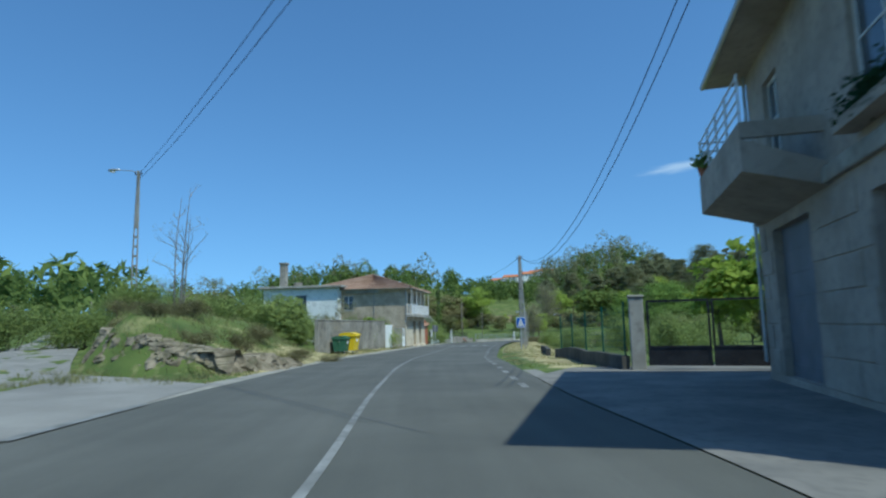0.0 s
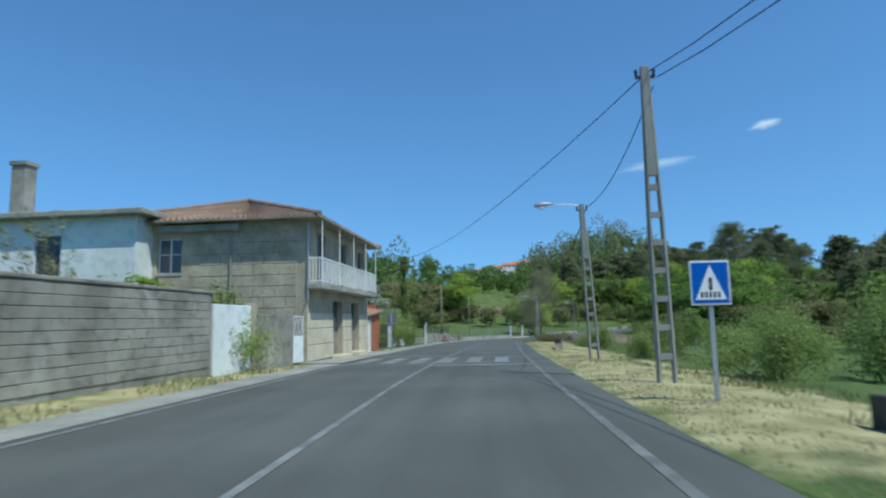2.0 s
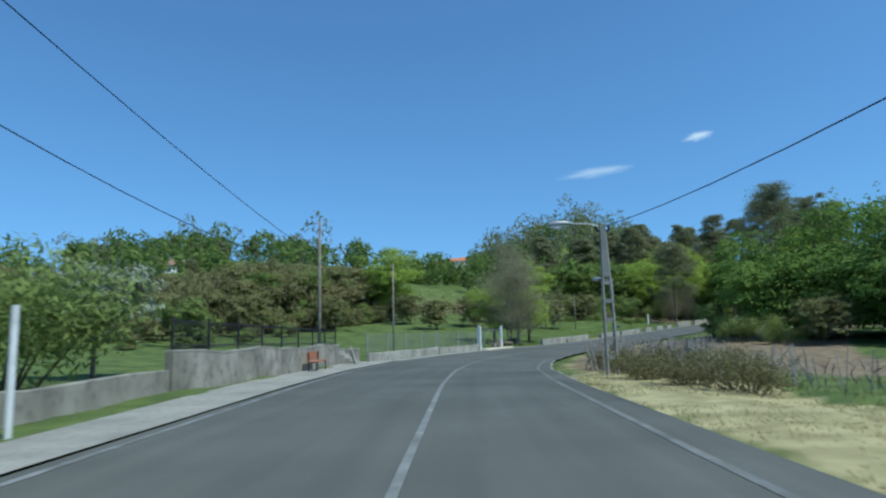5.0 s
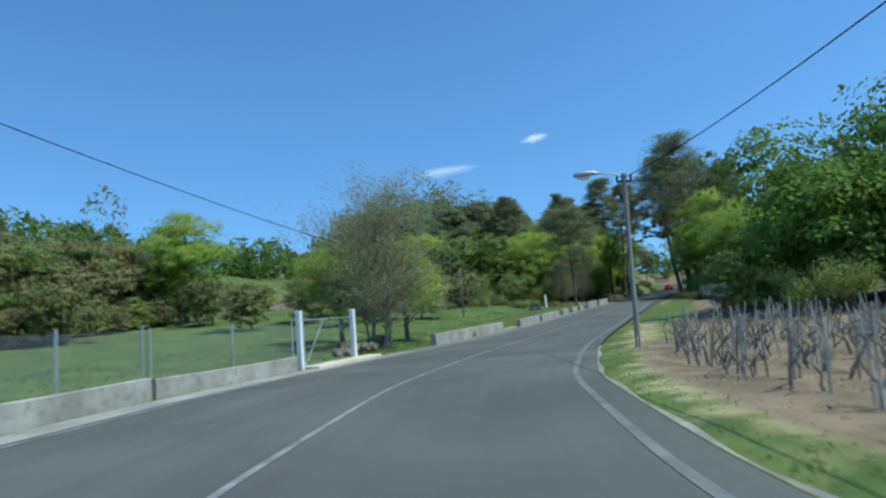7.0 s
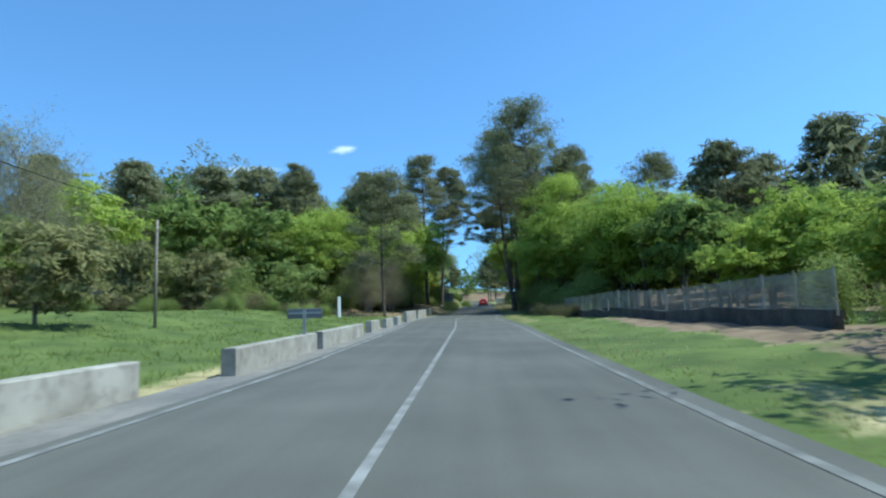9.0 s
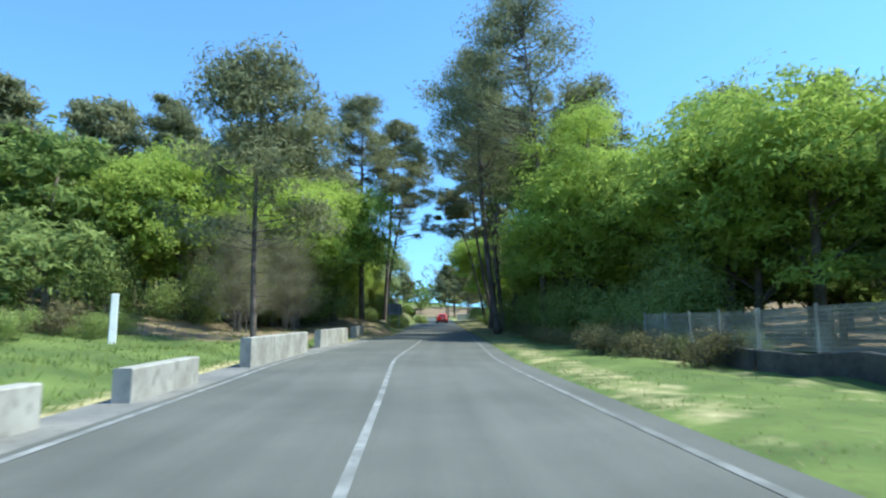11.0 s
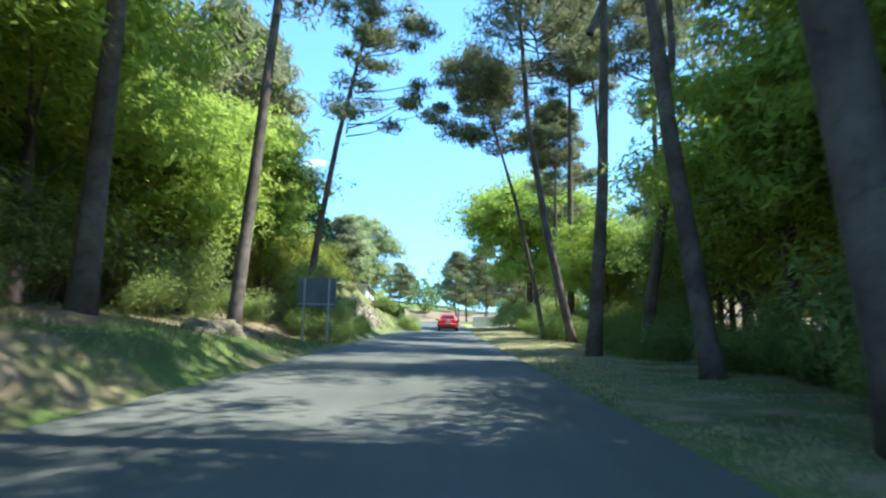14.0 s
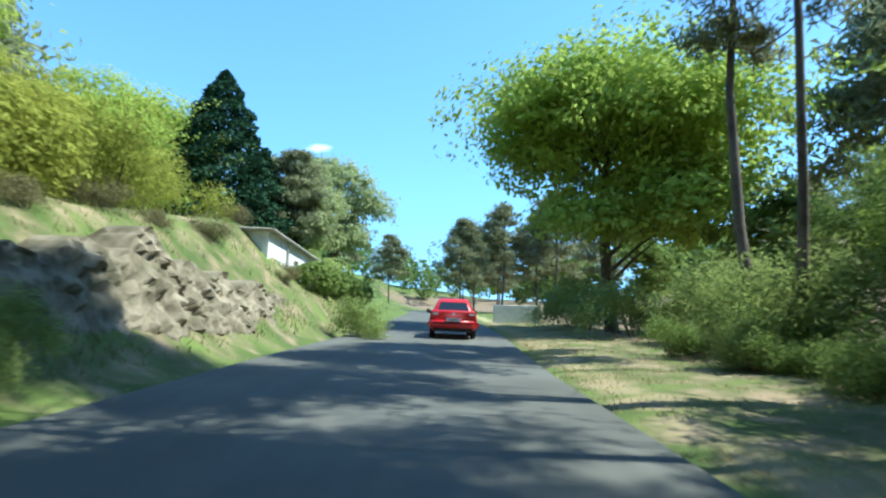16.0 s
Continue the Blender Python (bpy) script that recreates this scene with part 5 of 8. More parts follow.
def block_wall():
    """The garden wall of grey blocks, then the white gate panel and a bit of wall up to the house."""
    a, b = Vector((-15.5, 31.2)), Vector((-17.15, 46.6))
    L = (b - a).length
    m = Matrix(((-(b - a).normalized().y * -1, (b - a).normalized().x, 0, a.x), ((b - a).normalized().x * -1, (b - a).normalized().y, 0, a.y), (0, 0, 1, -0.28), (0, 0, 0, 1)))
    t = thing("garden_wall", "weathered grey concrete block garden wall with dark stains", "wall", m)
    part("core", Shape().box(-0.2, 0, -0.5, -0.025, L, 1.92), OLD_BLOCK, t)
    courses(t, pose(-0.025, 0, 0.0), L, 1.92, 0.42, 0.21, OLD_BLOCK, (), 0.03, "block", 0.006, 7)
    part("end_face", Shape().box(-0.2, -0.03, -0.5, 0.0, -0.002, 1.92), OLD_BLOCK, t)
    part("coping", Shape().box(-0.23, -0.04, 1.924, 0.03, L + 0.04, 2.0, None, 0.015), OLD_BLOCK, t)
    g = thing("yard_wall", "white painted masonry yard wall with flaking paint", "wall", frame_at(-17.2, 46.75, -0.6, 5))
    part("panel", Shape().box(-0.18, 0, -0.4, 0, 2.2, 1.98, None, 0.015), WHITE_WALL, g)
    part("pier", Shape().box(-0.24, 2.202, -0.4, 0.05, 2.5, 2.05, None, 0.02), GRANITE, g)
    w = thing("yard_wall", "grey rendered yard wall with damp yellow stains beside the stone house", "wall", frame_at(-17.36, 49.3, -0.62, 4))
    part("body", Shape().box(-0.2, 0, -0.4, 0, 2.75, 1.75, None, 0.015), OLD_BLOCK, w)
    k = thing("yard_gate", "low white sheet gate with a crossed iron grille above", "gate", frame_at(-17.55, 52.08, -0.62, 4))
    part("leaf", Shape().box(-0.06, 0.02, 0.05, -0.02, 0.98, 1.0, None, 0.008), WHITE_WALL, k, "white painted metal panel")
    grille = part("grille", Shape().box(-0.05, 0.02, 1.004, -0.03, 0.05, 1.7).box(-0.05, 0.95, 1.004, -0.03, 0.98, 1.7).box(-0.05, 0.05, 1.67, -0.03, 0.95, 1.7), WHITE_PAINT, k, "white iron grille")
    for n in range(3):
        y = 0.06 + 0.3 * n
        part("bar", Shape().tube([(-0.04, y, 1.02), (-0.04, y + 0.28, 1.66)], [0.012, 0.012], 5).tube([(-0.04, y + 0.28, 1.02), (-0.04, y, 1.66)], [0.012, 0.012], 5), WHITE_PAINT, grille)


block_wall()


def dumpster(x, y, heading, body_mat, lid_mat, label, size=1.0):
    z = float(land(x, y)[0][0])
    t = thing("dumpster", label, "waste container", frame_at(x, y, z, heading) @ Matrix.Diagonal((0.9 * size, 0.74 * size, 0.98 * size, 1)), "roadside waste containers")
    part("body", Shape().prism([(-0.42, 0.2), (0.42, 0.2), (0.56, 1.06), (-0.56, 1.06)], -0.6, 0.6), body_mat, t)
    rim = part("rim", Shape().box(-0.62, -0.68, 1.06, 0.62, 0.68, 1.12, None, 0.015), body_mat, t)
    part("lid", Shape().prism([(-0.60, 1.124), (0.60, 1.124), (0.56, 1.2), (0.2, 1.3), (-0.3, 1.3), (-0.58, 1.2)], -0.66, 0.66), lid_mat, t)
    for s in (-1, 1):
        part("lifting_pin", Shape().tube([(0, s * 0.6, 0.9), (0, s * 0.76, 0.9)], [0.035, 0.035], 8), METAL, t)
        part("rib", Shape().box(-0.05, s * 0.6 - 0.02, 0.25, 0.05, s * 0.6 + 0.02, 1.05), body_mat, t)
        for q in (-1, 1):
            w = part("wheel", Shape().tube([(q * 0.36 - 0.03, s * 0.48, 0.09), (q * 0.36 + 0.03, s * 0.48, 0.09)], [0.09, 0.09], 12), RUBBER, t)
            part("fork", Shape().box(q * 0.36 - 0.05, s * 0.48 - 0.03, 0.09, q * 0.36 + 0.05, s * 0.48 + 0.03, 0.21), METAL, w)
    part("notice", Shape().box(0.52, -0.2, 0.72, 0.535, 0.2, 0.92), SIGN_WHITE, t, "pale sticker")
    return t


dumpster(-15.15, 33.5, 6, GREEN_BIN, GREEN_BIN, "small weathered green wheeled waste container beside the wall", 0.84)
dumpster(-15.05, 34.55, 5, YELLOW_BIN, YELLOW_BIN, "yellow plastic recycling container with a lid")


# ---- the grey house and its gate ----
def grey_house():
    t = thing("grey_house", "two-storey grey rendered house with granite base and balcony", "house", frame_at(3.53, 3.06, 0.05, 0) @ Matrix.Diagonal((0.85, 0.85, 1.085, 1)))
    # local +x points away from the road here; the facade is at x = 0
    L, D, H = 13.9, 11.0, 6.25
    holes = ((9.9, 12.6, 0.0, 2.75), (11.2, 12.4, 3.9, 5.6), (4.2, 7.2, 3.6, 5.4), (4.5, 7.0, 0.0, 2.6))
    part("front_wall", opening_wall(2.3, L, -0.4, H, holes, 0, 0.35), GREY_RENDER, t)
    end = Shape().box(0.35, L - 0.35, -0.4, D, L, H)
    part("end_wall", end, GREY_RENDER, t)
    part("end_wall", Shape().box(0.35, 2.3, -0.4, D, 2.65, H), GREY_RENDER, t)
    part("back_wall", Shape().box(D - 0.35, 2.65, -0.4, D, L - 0.35, H), GREY_RENDER, t)
    part("upper_floor", Shape().box(0.35, 2.65, 2.95, D - 0.35, L - 0.35, 3.15), CONCRETE, t)
    courses(t, Matrix(((-1, 0, 0, 0.0), (0, 1, 0, 2.3), (0, 0, 1, 0), (0, 0, 0, 1))), L - 2.3, 2.9, 0.95, 0.48, GREY_RENDER, [(h[0] - 2.3, h[1] - 2.3, h[2], h[3]) for h in holes], 0.03, "stone", 0.012, 8)
    part("string_course", Shape().box(-0.12, 2.3, 2.98, 0.0, L, 3.22, None, 0.02), CONCRETE, t)
    for y0, y1 in ((9.9, 12.6), (4.5, 7.0)):
        d = part("garage_door", Shape().box(0.2, y0, 0.0, 0.25, y1, 2.75 if y0 > 8 else 2.6), SIGN_BACK, t, "dark metal garage door")
        for k in range(6):
            part("door_rib", Shape().box(0.185, y0 + 0.02, 0.2 + 0.42 * k, 0.2, y1 - 0.02, 0.24 + 0.42 * k), SIGN_BACK, d)
    M = Matrix(((-1, 0, 0, 0), (0, 1, 0, 0), (0, 0, 1, 0), (0, 0, 0, 1)))
    window(t, 11.2, 12.4, 3.9, 5.6, 0.0, M, 1)
    window(t, 4.2, 7.2, 3.6, 5.4, 0.0, M, 2)
    # balcony round the corner
    part("balcony_slab", Shape().prism([(-1.45, 3.25), (0.0, 2.95), (0.0, 3.3), (-1.45, 3.75)], 8.6, 13.35), GREY_RENDER, t)
    part("balcony_parapet", Shape().box(-1.45, 8.6, 3.754, -1.33, 13.35, 4.0).box(-1.33, 8.6, 3.754, 0, 8.72, 4.0).box(-1.33, 13.23, 3.754, 0, 13.35, 4.0), GREY_RENDER, t)
    rl = Shape()
    for z in (4.2, 4.38, 4.56, 4.74):
        rl.tube([(-1.4, 8.66, z), (-1.4, 13.29, z)], [0.018, 0.018], 6).tube([(-1.4, 13.29, z), (-0.05, 13.29, z)], [0.018, 0.018], 6)
    part("balcony_railing", rl, WHITE_PAINT, t, "white tubular balcony railing")
    for y in (8.7, 9.9, 11.0, 12.1, 13.27):
        part("railing_post", Shape().tube([(-1.4, y, 3.95), (-1.4, y, 4.78)], [0.025, 0.025], 6), WHITE_PAINT, t)
    # roof with a boarded overhang
    e = -0.95
    A, B, C, E = (e, 1.5, H), (e, L + 0.6, H), (D + 0.8, L + 0.6, H), (D + 0.8, 1.5, H)
    R0, R1 = (5.0, 5.0, H + 2.2), (5.0, 9.0, H + 2.2)
    part("soffit", Shape().add([A, B, C, E] + [(p[0], p[1], p[2] + 0.12) for p in (A, B, C, E)], [(3, 2, 1, 0), (0, 1, 5, 4), (1, 2, 6, 5), (2, 3, 7, 6), (3, 0, 4, 7)]), GREY_RENDER, t)
    up = lambda p: (p[0], p[1], p[2] + 0.16)
    roof = tagged(new("roof"), "brown clay tile roof")
    roof.parent = t
    for a, b, c, d in ((A, B, R0, R1), (E, A, R0, R0), (B, C, R1, R1), (C, E, R1, R0)):
        part("tile_slope", wavy(up(a), up(b), c, d), ROOF_TILE, roof)
    part("gutter", Shape().tube([(e - 0.06, 1.5, H + 0.05), (e - 0.06, L + 0.6, H + 0.05)], [0.07, 0.07], 8).tube([(-0.08, L - 0.05, H), (-0.08, L - 0.05, 0.2)], [0.045, 0.045], 8), METAL, t)
    p = thing("flower_pot", "terracotta flower pot on the balcony ledge", "flower pot", pose(2.35, 14.1, 4.37))
    part("pot", Shape().tube([(0, 0, 0), (0, 0, 0.2), (0, 0, 0.22)], [0.09, 0.13, 0.14], 12), TERRACOTTA, p)
    part("plant", mesh_quads("plant", cards(np.random.default_rng(5), np.random.default_rng(6).normal(0, 0.09, (120, 3)) + np.array((0, 0, 0.33)), 0.09), DARK_LEAF), DARK_LEAF, p)
    b = thing("window_plants", "dark hanging plants in a window box", "plants", pose(3.30, 7.9, 3.7) @ Matrix.Scale(0.85, 4))
    rng = np.random.default_rng(9)
    part("box", Shape().box(-0.12, -1.5, 0.0, 0.24, 1.5, 0.2, None, 0.01), GREY_RENDER, b)
    part("foliage", mesh_quads("foliage", cards(rng, rng.normal(0, 1, (700, 3)) * np.array((0.10, 0.6, 0.13)) + np.array((0, 0, 0.3)), 0.07), CONIFER_LEAF), CONIFER_LEAF, b)


grey_house()


def yard_gate():
    post = thing("gate_post", "square grey concrete gate post", "gate post", frame_at(0.95, 18.5, -0.2, 0))
    part("shaft", Shape().box(-0.2, -0.2, -0.4, 0.2, 0.2, 2.1, None, 0.02), CONCRETE, post)
    part("cap", Shape().box(-0.23, -0.23, 2.104, 0.23, 0.23, 2.18, None, 0.02), CONCRETE, post)
    g = thing("yard_gate", "black steel double gate with wire mesh", "gate", frame_at(1.2, 18.4, -0.14, -97))
    for y0 in (0.03, 1.75):
        leaf = part("leaf_frame", Shape().box(-0.03, y0, 0.1, 0.03, y0 + 0.06, 1.95).box(-0.03, y0 + 1.62, 0.1, 0.03, y0 + 1.68, 1.95).box(-0.03, y0 + 0.06, 1.89, 0.03, y0 + 1.62, 1.95).box(-0.03, y0 + 0.06, 0.1, 0.03, y0 + 1.62, 0.16).box(-0.03, y0 + 0.06, 0.6, 0.03, y0 + 1.62, 0.65), BLACK_METAL, g)
        part("kick_plate", Shape().box(-0.012, y0 + 0.06, 0.16, 0.012, y0 + 1.62, 0.6), BLACK_METAL, leaf)
        part("mesh_infill", wire_mesh((0, y0 + 0.06), (0, y0 + 1.62), 0.65, 0.65, 1.24, 0.1, 0.003), BLACK_METAL, leaf)


yard_gate()
_, z = low_wall("verge_wall", (0.6, 18.4), (-2.2, 29.8), 0.5, 0.22, DARK_WALL, "low dark mossy wall along the grass verge")
fence("green_fence", "green wire mesh fence on the low dark wall", (0.6, 18.6), (-1.9, 28.6), (z[0] + 0.48, z[-1] + 0.48), 1.5, GREEN_MESH, GREEN_MESH, 2.4, 0.07, 0.006, False)
low_wall("verge_wall", (-2.9, 33.3), (-4.0, 41.2), 0.42, 0.22, DARK_WALL, "low dark mossy wall along the grass verge")
t = thing("guard_rail", "short dark steel guard rail on pale posts in the grass", "guard rail", frame_at(-8.78, 67.26, -1.05, 6.5) @ pose(0, 0, 0, -2.9, 0, 0))
part("beam", Shape().prism([(-0.04, 0.47), (0.0, 0.51), (-0.05, 0.56), (-0.05, 0.62), (0.0, 0.67), (-0.04, 0.72), (0.02, 0.72), (0.05, 0.67), (0.0, 0.62), (0.0, 0.56), (0.05, 0.51), (0.02, 0.47)], 0.0, 4.15), BLACK_METAL, t, "dark weathered steel beam")
part("cap", Shape().box(-0.05, 0.0, 0.724, 0.06, 4.15, 0.745), POLE_GREY, t, "pale upper edge")
for y in (0.25, 0.85, 2.1, 3.8):
    part("post", Shape().box(0.052, y, -0.5, 0.12, y + 0.07, 0.7), POLE_GREY, t)


# ---- signs ----
def crossing_sign():
    p = at_ground(-5.6, 42.8)
    t = thing("crossing_sign", "square blue and white pedestrian crossing sign on a grey post", "road sign", frame_at(p.x, p.y, p.z, 9) @ Matrix.Diagonal((0.85, 1, 0.97, 1)))
    part("post", Shape().box(-0.04, -0.02, -0.3, 0.04, 0.02, 2.35), METAL, t)
    plate = part("plate", Shape().box(-0.37, -0.045, 1.62, 0.37, -0.022, 2.36, None, 0.008), SIGN_WHITE, t)
    part("blue_field", Shape().box(-0.34, -0.05, 1.65, 0.34, -0.046, 2.33), SIGN_BLUE, plate)
    part("triangle", Shape().add([(-0.29, -0.054, 1.71), (0.29, -0.054, 1.71), (0.0, -0.054, 2.29)], [(0, 1, 2)]), SIGN_WHITE, plate)
    s = Shape()
    for k in range(5):
        s.box(-0.19 + 0.08 * k, -0.059, 1.745, -0.15 + 0.08 * k, -0.056, 1.84)
    s.box(-0.03, -0.059, 1.87, 0.03, -0.056, 2.08)
    part("bars", s, BLACK_METAL, plate)


crossing_sign()


def board_sign(x, y, heading, w, h, low, label, posts=1, thick=0.03):
    p = at_ground(x, y)
    t = thing("road_sign", label, "road sign", frame_at(p.x, p.y, p.z, heading))
    for k in range(posts):
        q = 0 if posts == 1 else (-0.32 + 0.64 * k) * w
        part("post", Shape().box(q - 0.04, -0.025, -0.3, q + 0.04, 0.025, low + h - 0.03), METAL, t)
    part("plate", Shape().box(-w / 2, -0.06, low, w / 2, -0.028, low + h, None, 0.008), SIGN_BACK, t, "grey back of the sign plate")
    part("stiffener", Shape().box(-w / 2 + 0.03, -0.028, low + 0.12, w / 2 - 0.03, -0.026 + 0.02, low + 0.17), METAL, t)


board_sign(-18.3, 65.8, 186, 0.6, 0.75, 1.5, "square road sign seen from its grey back")
board_sign(34.55, 225.1, 154, 1.6, 1.25, 1.5, "large square road sign seen from its grey back", 2)
board_sign(-4.35, 154.9, 150, 0.95, 0.26, 1.05, "low dark direction board on a post behind the parapet")


# ---- poles and cables ----
lattice_pole(-5.9, 46.2, -0.62, 7.1, "tall grey concrete utility pole with ladder-like openings", (0, -0.6), 9)
lattice_pole(-7.15, 57.6, -0.85, 6.35, "grey concrete street lamp pole with a long arm", (0, -2.2), 9, 1.25)
lattice_pole(-12.35, 102.4, -1.75, 5.05, "grey concrete street lamp pole beside the vineyard", (0, -1.0), 0, 1.15)
lattice_pole(-8.6, 127.9, -2.2, 5.25, "slim grey street lamp pole at the bend", (0, 1.6), -18, 0.8, "poles", 0.11, 0.93)
p = at_ground(-28.6, 31.8)
lattice_pole(p.x, p.y, p.z, 11.6 - p.z, "pale concrete street lamp pole above the bank", (0, 0), 14, 1.3)


def wood_pole(x, y, h, label, r=0.1, lean=(0, 0), down=0.0):
    p = at_ground(x, y)
    t = thing("wooden_pole", label, "utility pole", pose(p.x, p.y, p.z - down, lean[0], lean[1], 0), "poles")
    part("shaft", Shape().tube([(0, 0, -0.4), (0, 0, h * 0.5), (0, 0, h)], [r, r * 0.85, r * 0.7], 10), WOOD_GREY, t, "", True)
    part("bracket", Shape().box(-0.03, -0.2, h - 0.5, 0.03, 0.2, h - 0.44), BLACK_METAL, t)
    return p


wood_pole(-26.1, 113.2, 7.75, "grey wooden utility pole behind the black fence")
wood_pole(-23.6, 120.5, 6.3, "thin grey pole beside the mesh fence", 0.07)
wood_pole(-7.9, 167.6, 4.8, "thin grey pole standing in the meadow", 0.07)
wood_pole(-52, 52, 7, "wooden utility pole beyond the lane")


def ivy_pole():
    x, y, z0, z1 = -22.0, 81.2, -1.1, 6.25
    t = thing("ivy_pole", "utility pole wrapped in thick green ivy", "utility pole", pose(x, y, z0), "poles")
    h = z1 - z0
    part("shaft", Shape().tube([(0, 0, -0.4), (0, 0, h)], [0.14, 0.11], 8), POLE_GREY, t)
    rng = np.random.default_rng(12)
    n = 4200
    f = rng.uniform(0, 1, n)
    a = rng.uniform(0, 6.28, n)
    r = (0.22 + 0.14 * np.sin(f * 23) * np.sin(f * 9 + 1) + 0.35 * (1 - f) ** 3 + 0.12 * (f > 0.95)) * rng.uniform(0.5, 1.2, n) ** 0.5
    q = np.stack([r * np.cos(a), r * np.sin(a), f * h], 1)
    part("ivy", mesh_quads("ivy", cards(rng, q, 0.11), SHRUB_LEAF), SHRUB_LEAF, t)


ivy_pole()
TOP1 = (-5.9, 46.2, 6.35)
for d in (0.0, 0.2):
    wire((TOP1[0] + d, TOP1[1], TOP1[2] - 0.7 * d), (2.75 + d, 10.1, 9.4 - 0.8 * d), 2.7)
wire(TOP1, (-22.0, 81.2, 6.15), 0.9)
wire((-5.8, 46.2, 6.0), (-7.15, 57.6, 5.4), 0.5)
wire((-7.15, 57.6, 5.4), (-12.4, 102.4, 3.2), 1.5)
wire((-12.4, 102.4, 3.2), (-8.5, 127.9, 2.9), 0.7)
wire((-22.0, 81.2, 6.1), (-26.1, 113.2, 3.75), 0.4)
wire((-22.0, 81.2, 4.2), (-26.1, 113.2, 3.4), 1.0)
wire((-26.1, 113.2, 3.6), (-23.6, 120.5, 3.6), 0.06)
wire((-23.6, 120.5, 3.6), (-7.9, 167.6, 3.9), 0.9)
wire((p.x, p.y, 11.4), (2.5, 4.5, 10.6), 0.6)
wire((p.x, p.y, 11.0), (3.2, 4.0, 9.9), 0.6)


# ---- shed, second white house, walls on the village side ----
def brick_shed():
    t = thing("brick_shed", "small orange brick shed with a clay tile roof", "shed", frame_at(-19.45, 65.2, -0.9, 9))
    # +x to the road, +y along it
    part("white_wall", Shape().box(-0.2, -2.2, -0.3, 0.0, 0.35, 1.85, None, 0.01), WHITE_WALL, t, "white rendered front wall")
    part("pier", Shape().box(-0.25, 0.354, -0.3, 0.03, 0.6, 2.0), PALE_STONE, t)
    part("core", Shape().box(-0.25, 0.604, -0.3, -0.03, 3.6, 2.2), BRICK, t)
    courses(t, pose(-0.03, 0.6, -0.1), 3.0, 2.3, 0.25, 0.088, BRICK, (), 0.03, "brick", 0.005, 11)
    part("side_wall", Shape().box(-3.0, 3.4, -0.3, -0.25, 3.6, 2.8), BRICK, t)
    part("side_wall", Shape().box(-3.0, -2.2, -0.3, -0.2, -2.0, 2.4), BRICK, t)
    roof = tagged(new("roof"), "sloping roof of orange clay tiles")
    roof.parent = t
    part("tile_slope", wavy((0.22, -2.4, 2.0), (0.22, 3.9, 2.38), (-3.2, -2.4, 2.75), (-3.2, 3.9, 3.24)), SHED_TILE, roof)
    part("deck", Shape().add([(0.18, -2.4, 1.9), (0.18, 3.9, 2.28), (-3.2, 3.9, 3.14), (-3.2, -2.4, 2.65), (0.18, -2.4, 1.97), (0.18, 3.9, 2.35), (-3.2, 3.9, 3.19), (-3.2, -2.4, 2.7)], [(3, 2, 1, 0), (4, 5, 6, 7), (0, 1, 5, 4), (1, 2, 6, 5), (2, 3, 7, 6), (3, 0, 4, 7)]), WOOD_GREY, roof)


brick_shed()


def white_house():
    t = thing("white_house", "white rendered house with an orange tile roof", "house", frame_at(-23.6, 68.6, -0.6, 14))
    L, D, H = 12.0, 9.0, 5.6
    holes = ((2.0, 3.2, 3.4, 4.9), (6.5, 7.7, 3.4, 4.9))
    part("front_wall", opening_wall(0, L, -0.5, H, holes, -0.3, 0), WHITE_WALL, t)
    part("end_wall", Shape().box(-D, 0, -0.5, -0.3, 0.3, H), WHITE_WALL, t)
    part("end_wall", Shape().box(-D, L - 0.3, -0.5, -0.3, L, H), WHITE_WALL, t)
    part("back_wall", Shape().box(-D, 0.3, -0.5, -D + 0.3, L - 0.3, H), WHITE_WALL, t)
    for h in holes:
        window(t, *h, 0.0)
    e = 0.8
    A, B, C, E = (e, -0.9, H + 0.1), (e, L + 0.9, H + 0.1), (-D - 0.8, L + 0.9, H + 0.1), (-D - 0.8, -0.9, H + 0.1)
    R0, R1 = (-4.5, 3.5, H + 2.3), (-4.5, 8.5, H + 2.3)
    part("soffit", Shape().add([A, B, C, E] + [(p[0], p[1], p[2] - 0.12) for p in (A, B, C, E)], [(4, 5, 6, 7), (0, 1, 5, 4), (1, 2, 6, 5), (2, 3, 7, 6), (3, 0, 4, 7)]), GREY_RENDER, t)
    roof = tagged(new("roof"), "hipped roof of orange clay tiles")
    roof.parent = t
    for a, b, c, d in ((A, B, R0, R1), (E, A, R0, R0), (B, C, R1, R1), (C, E, R1, R0)):
        part("tile_slope", wavy(a, b, c, d), ORANGE_TILE, roof)
    part("gutter", Shape().tube([(e + 0.05, -0.9, H + 0.05), (e + 0.05, L + 0.9, H + 0.05)], [0.06, 0.06], 8), SIGN_BACK, t)


white_house()


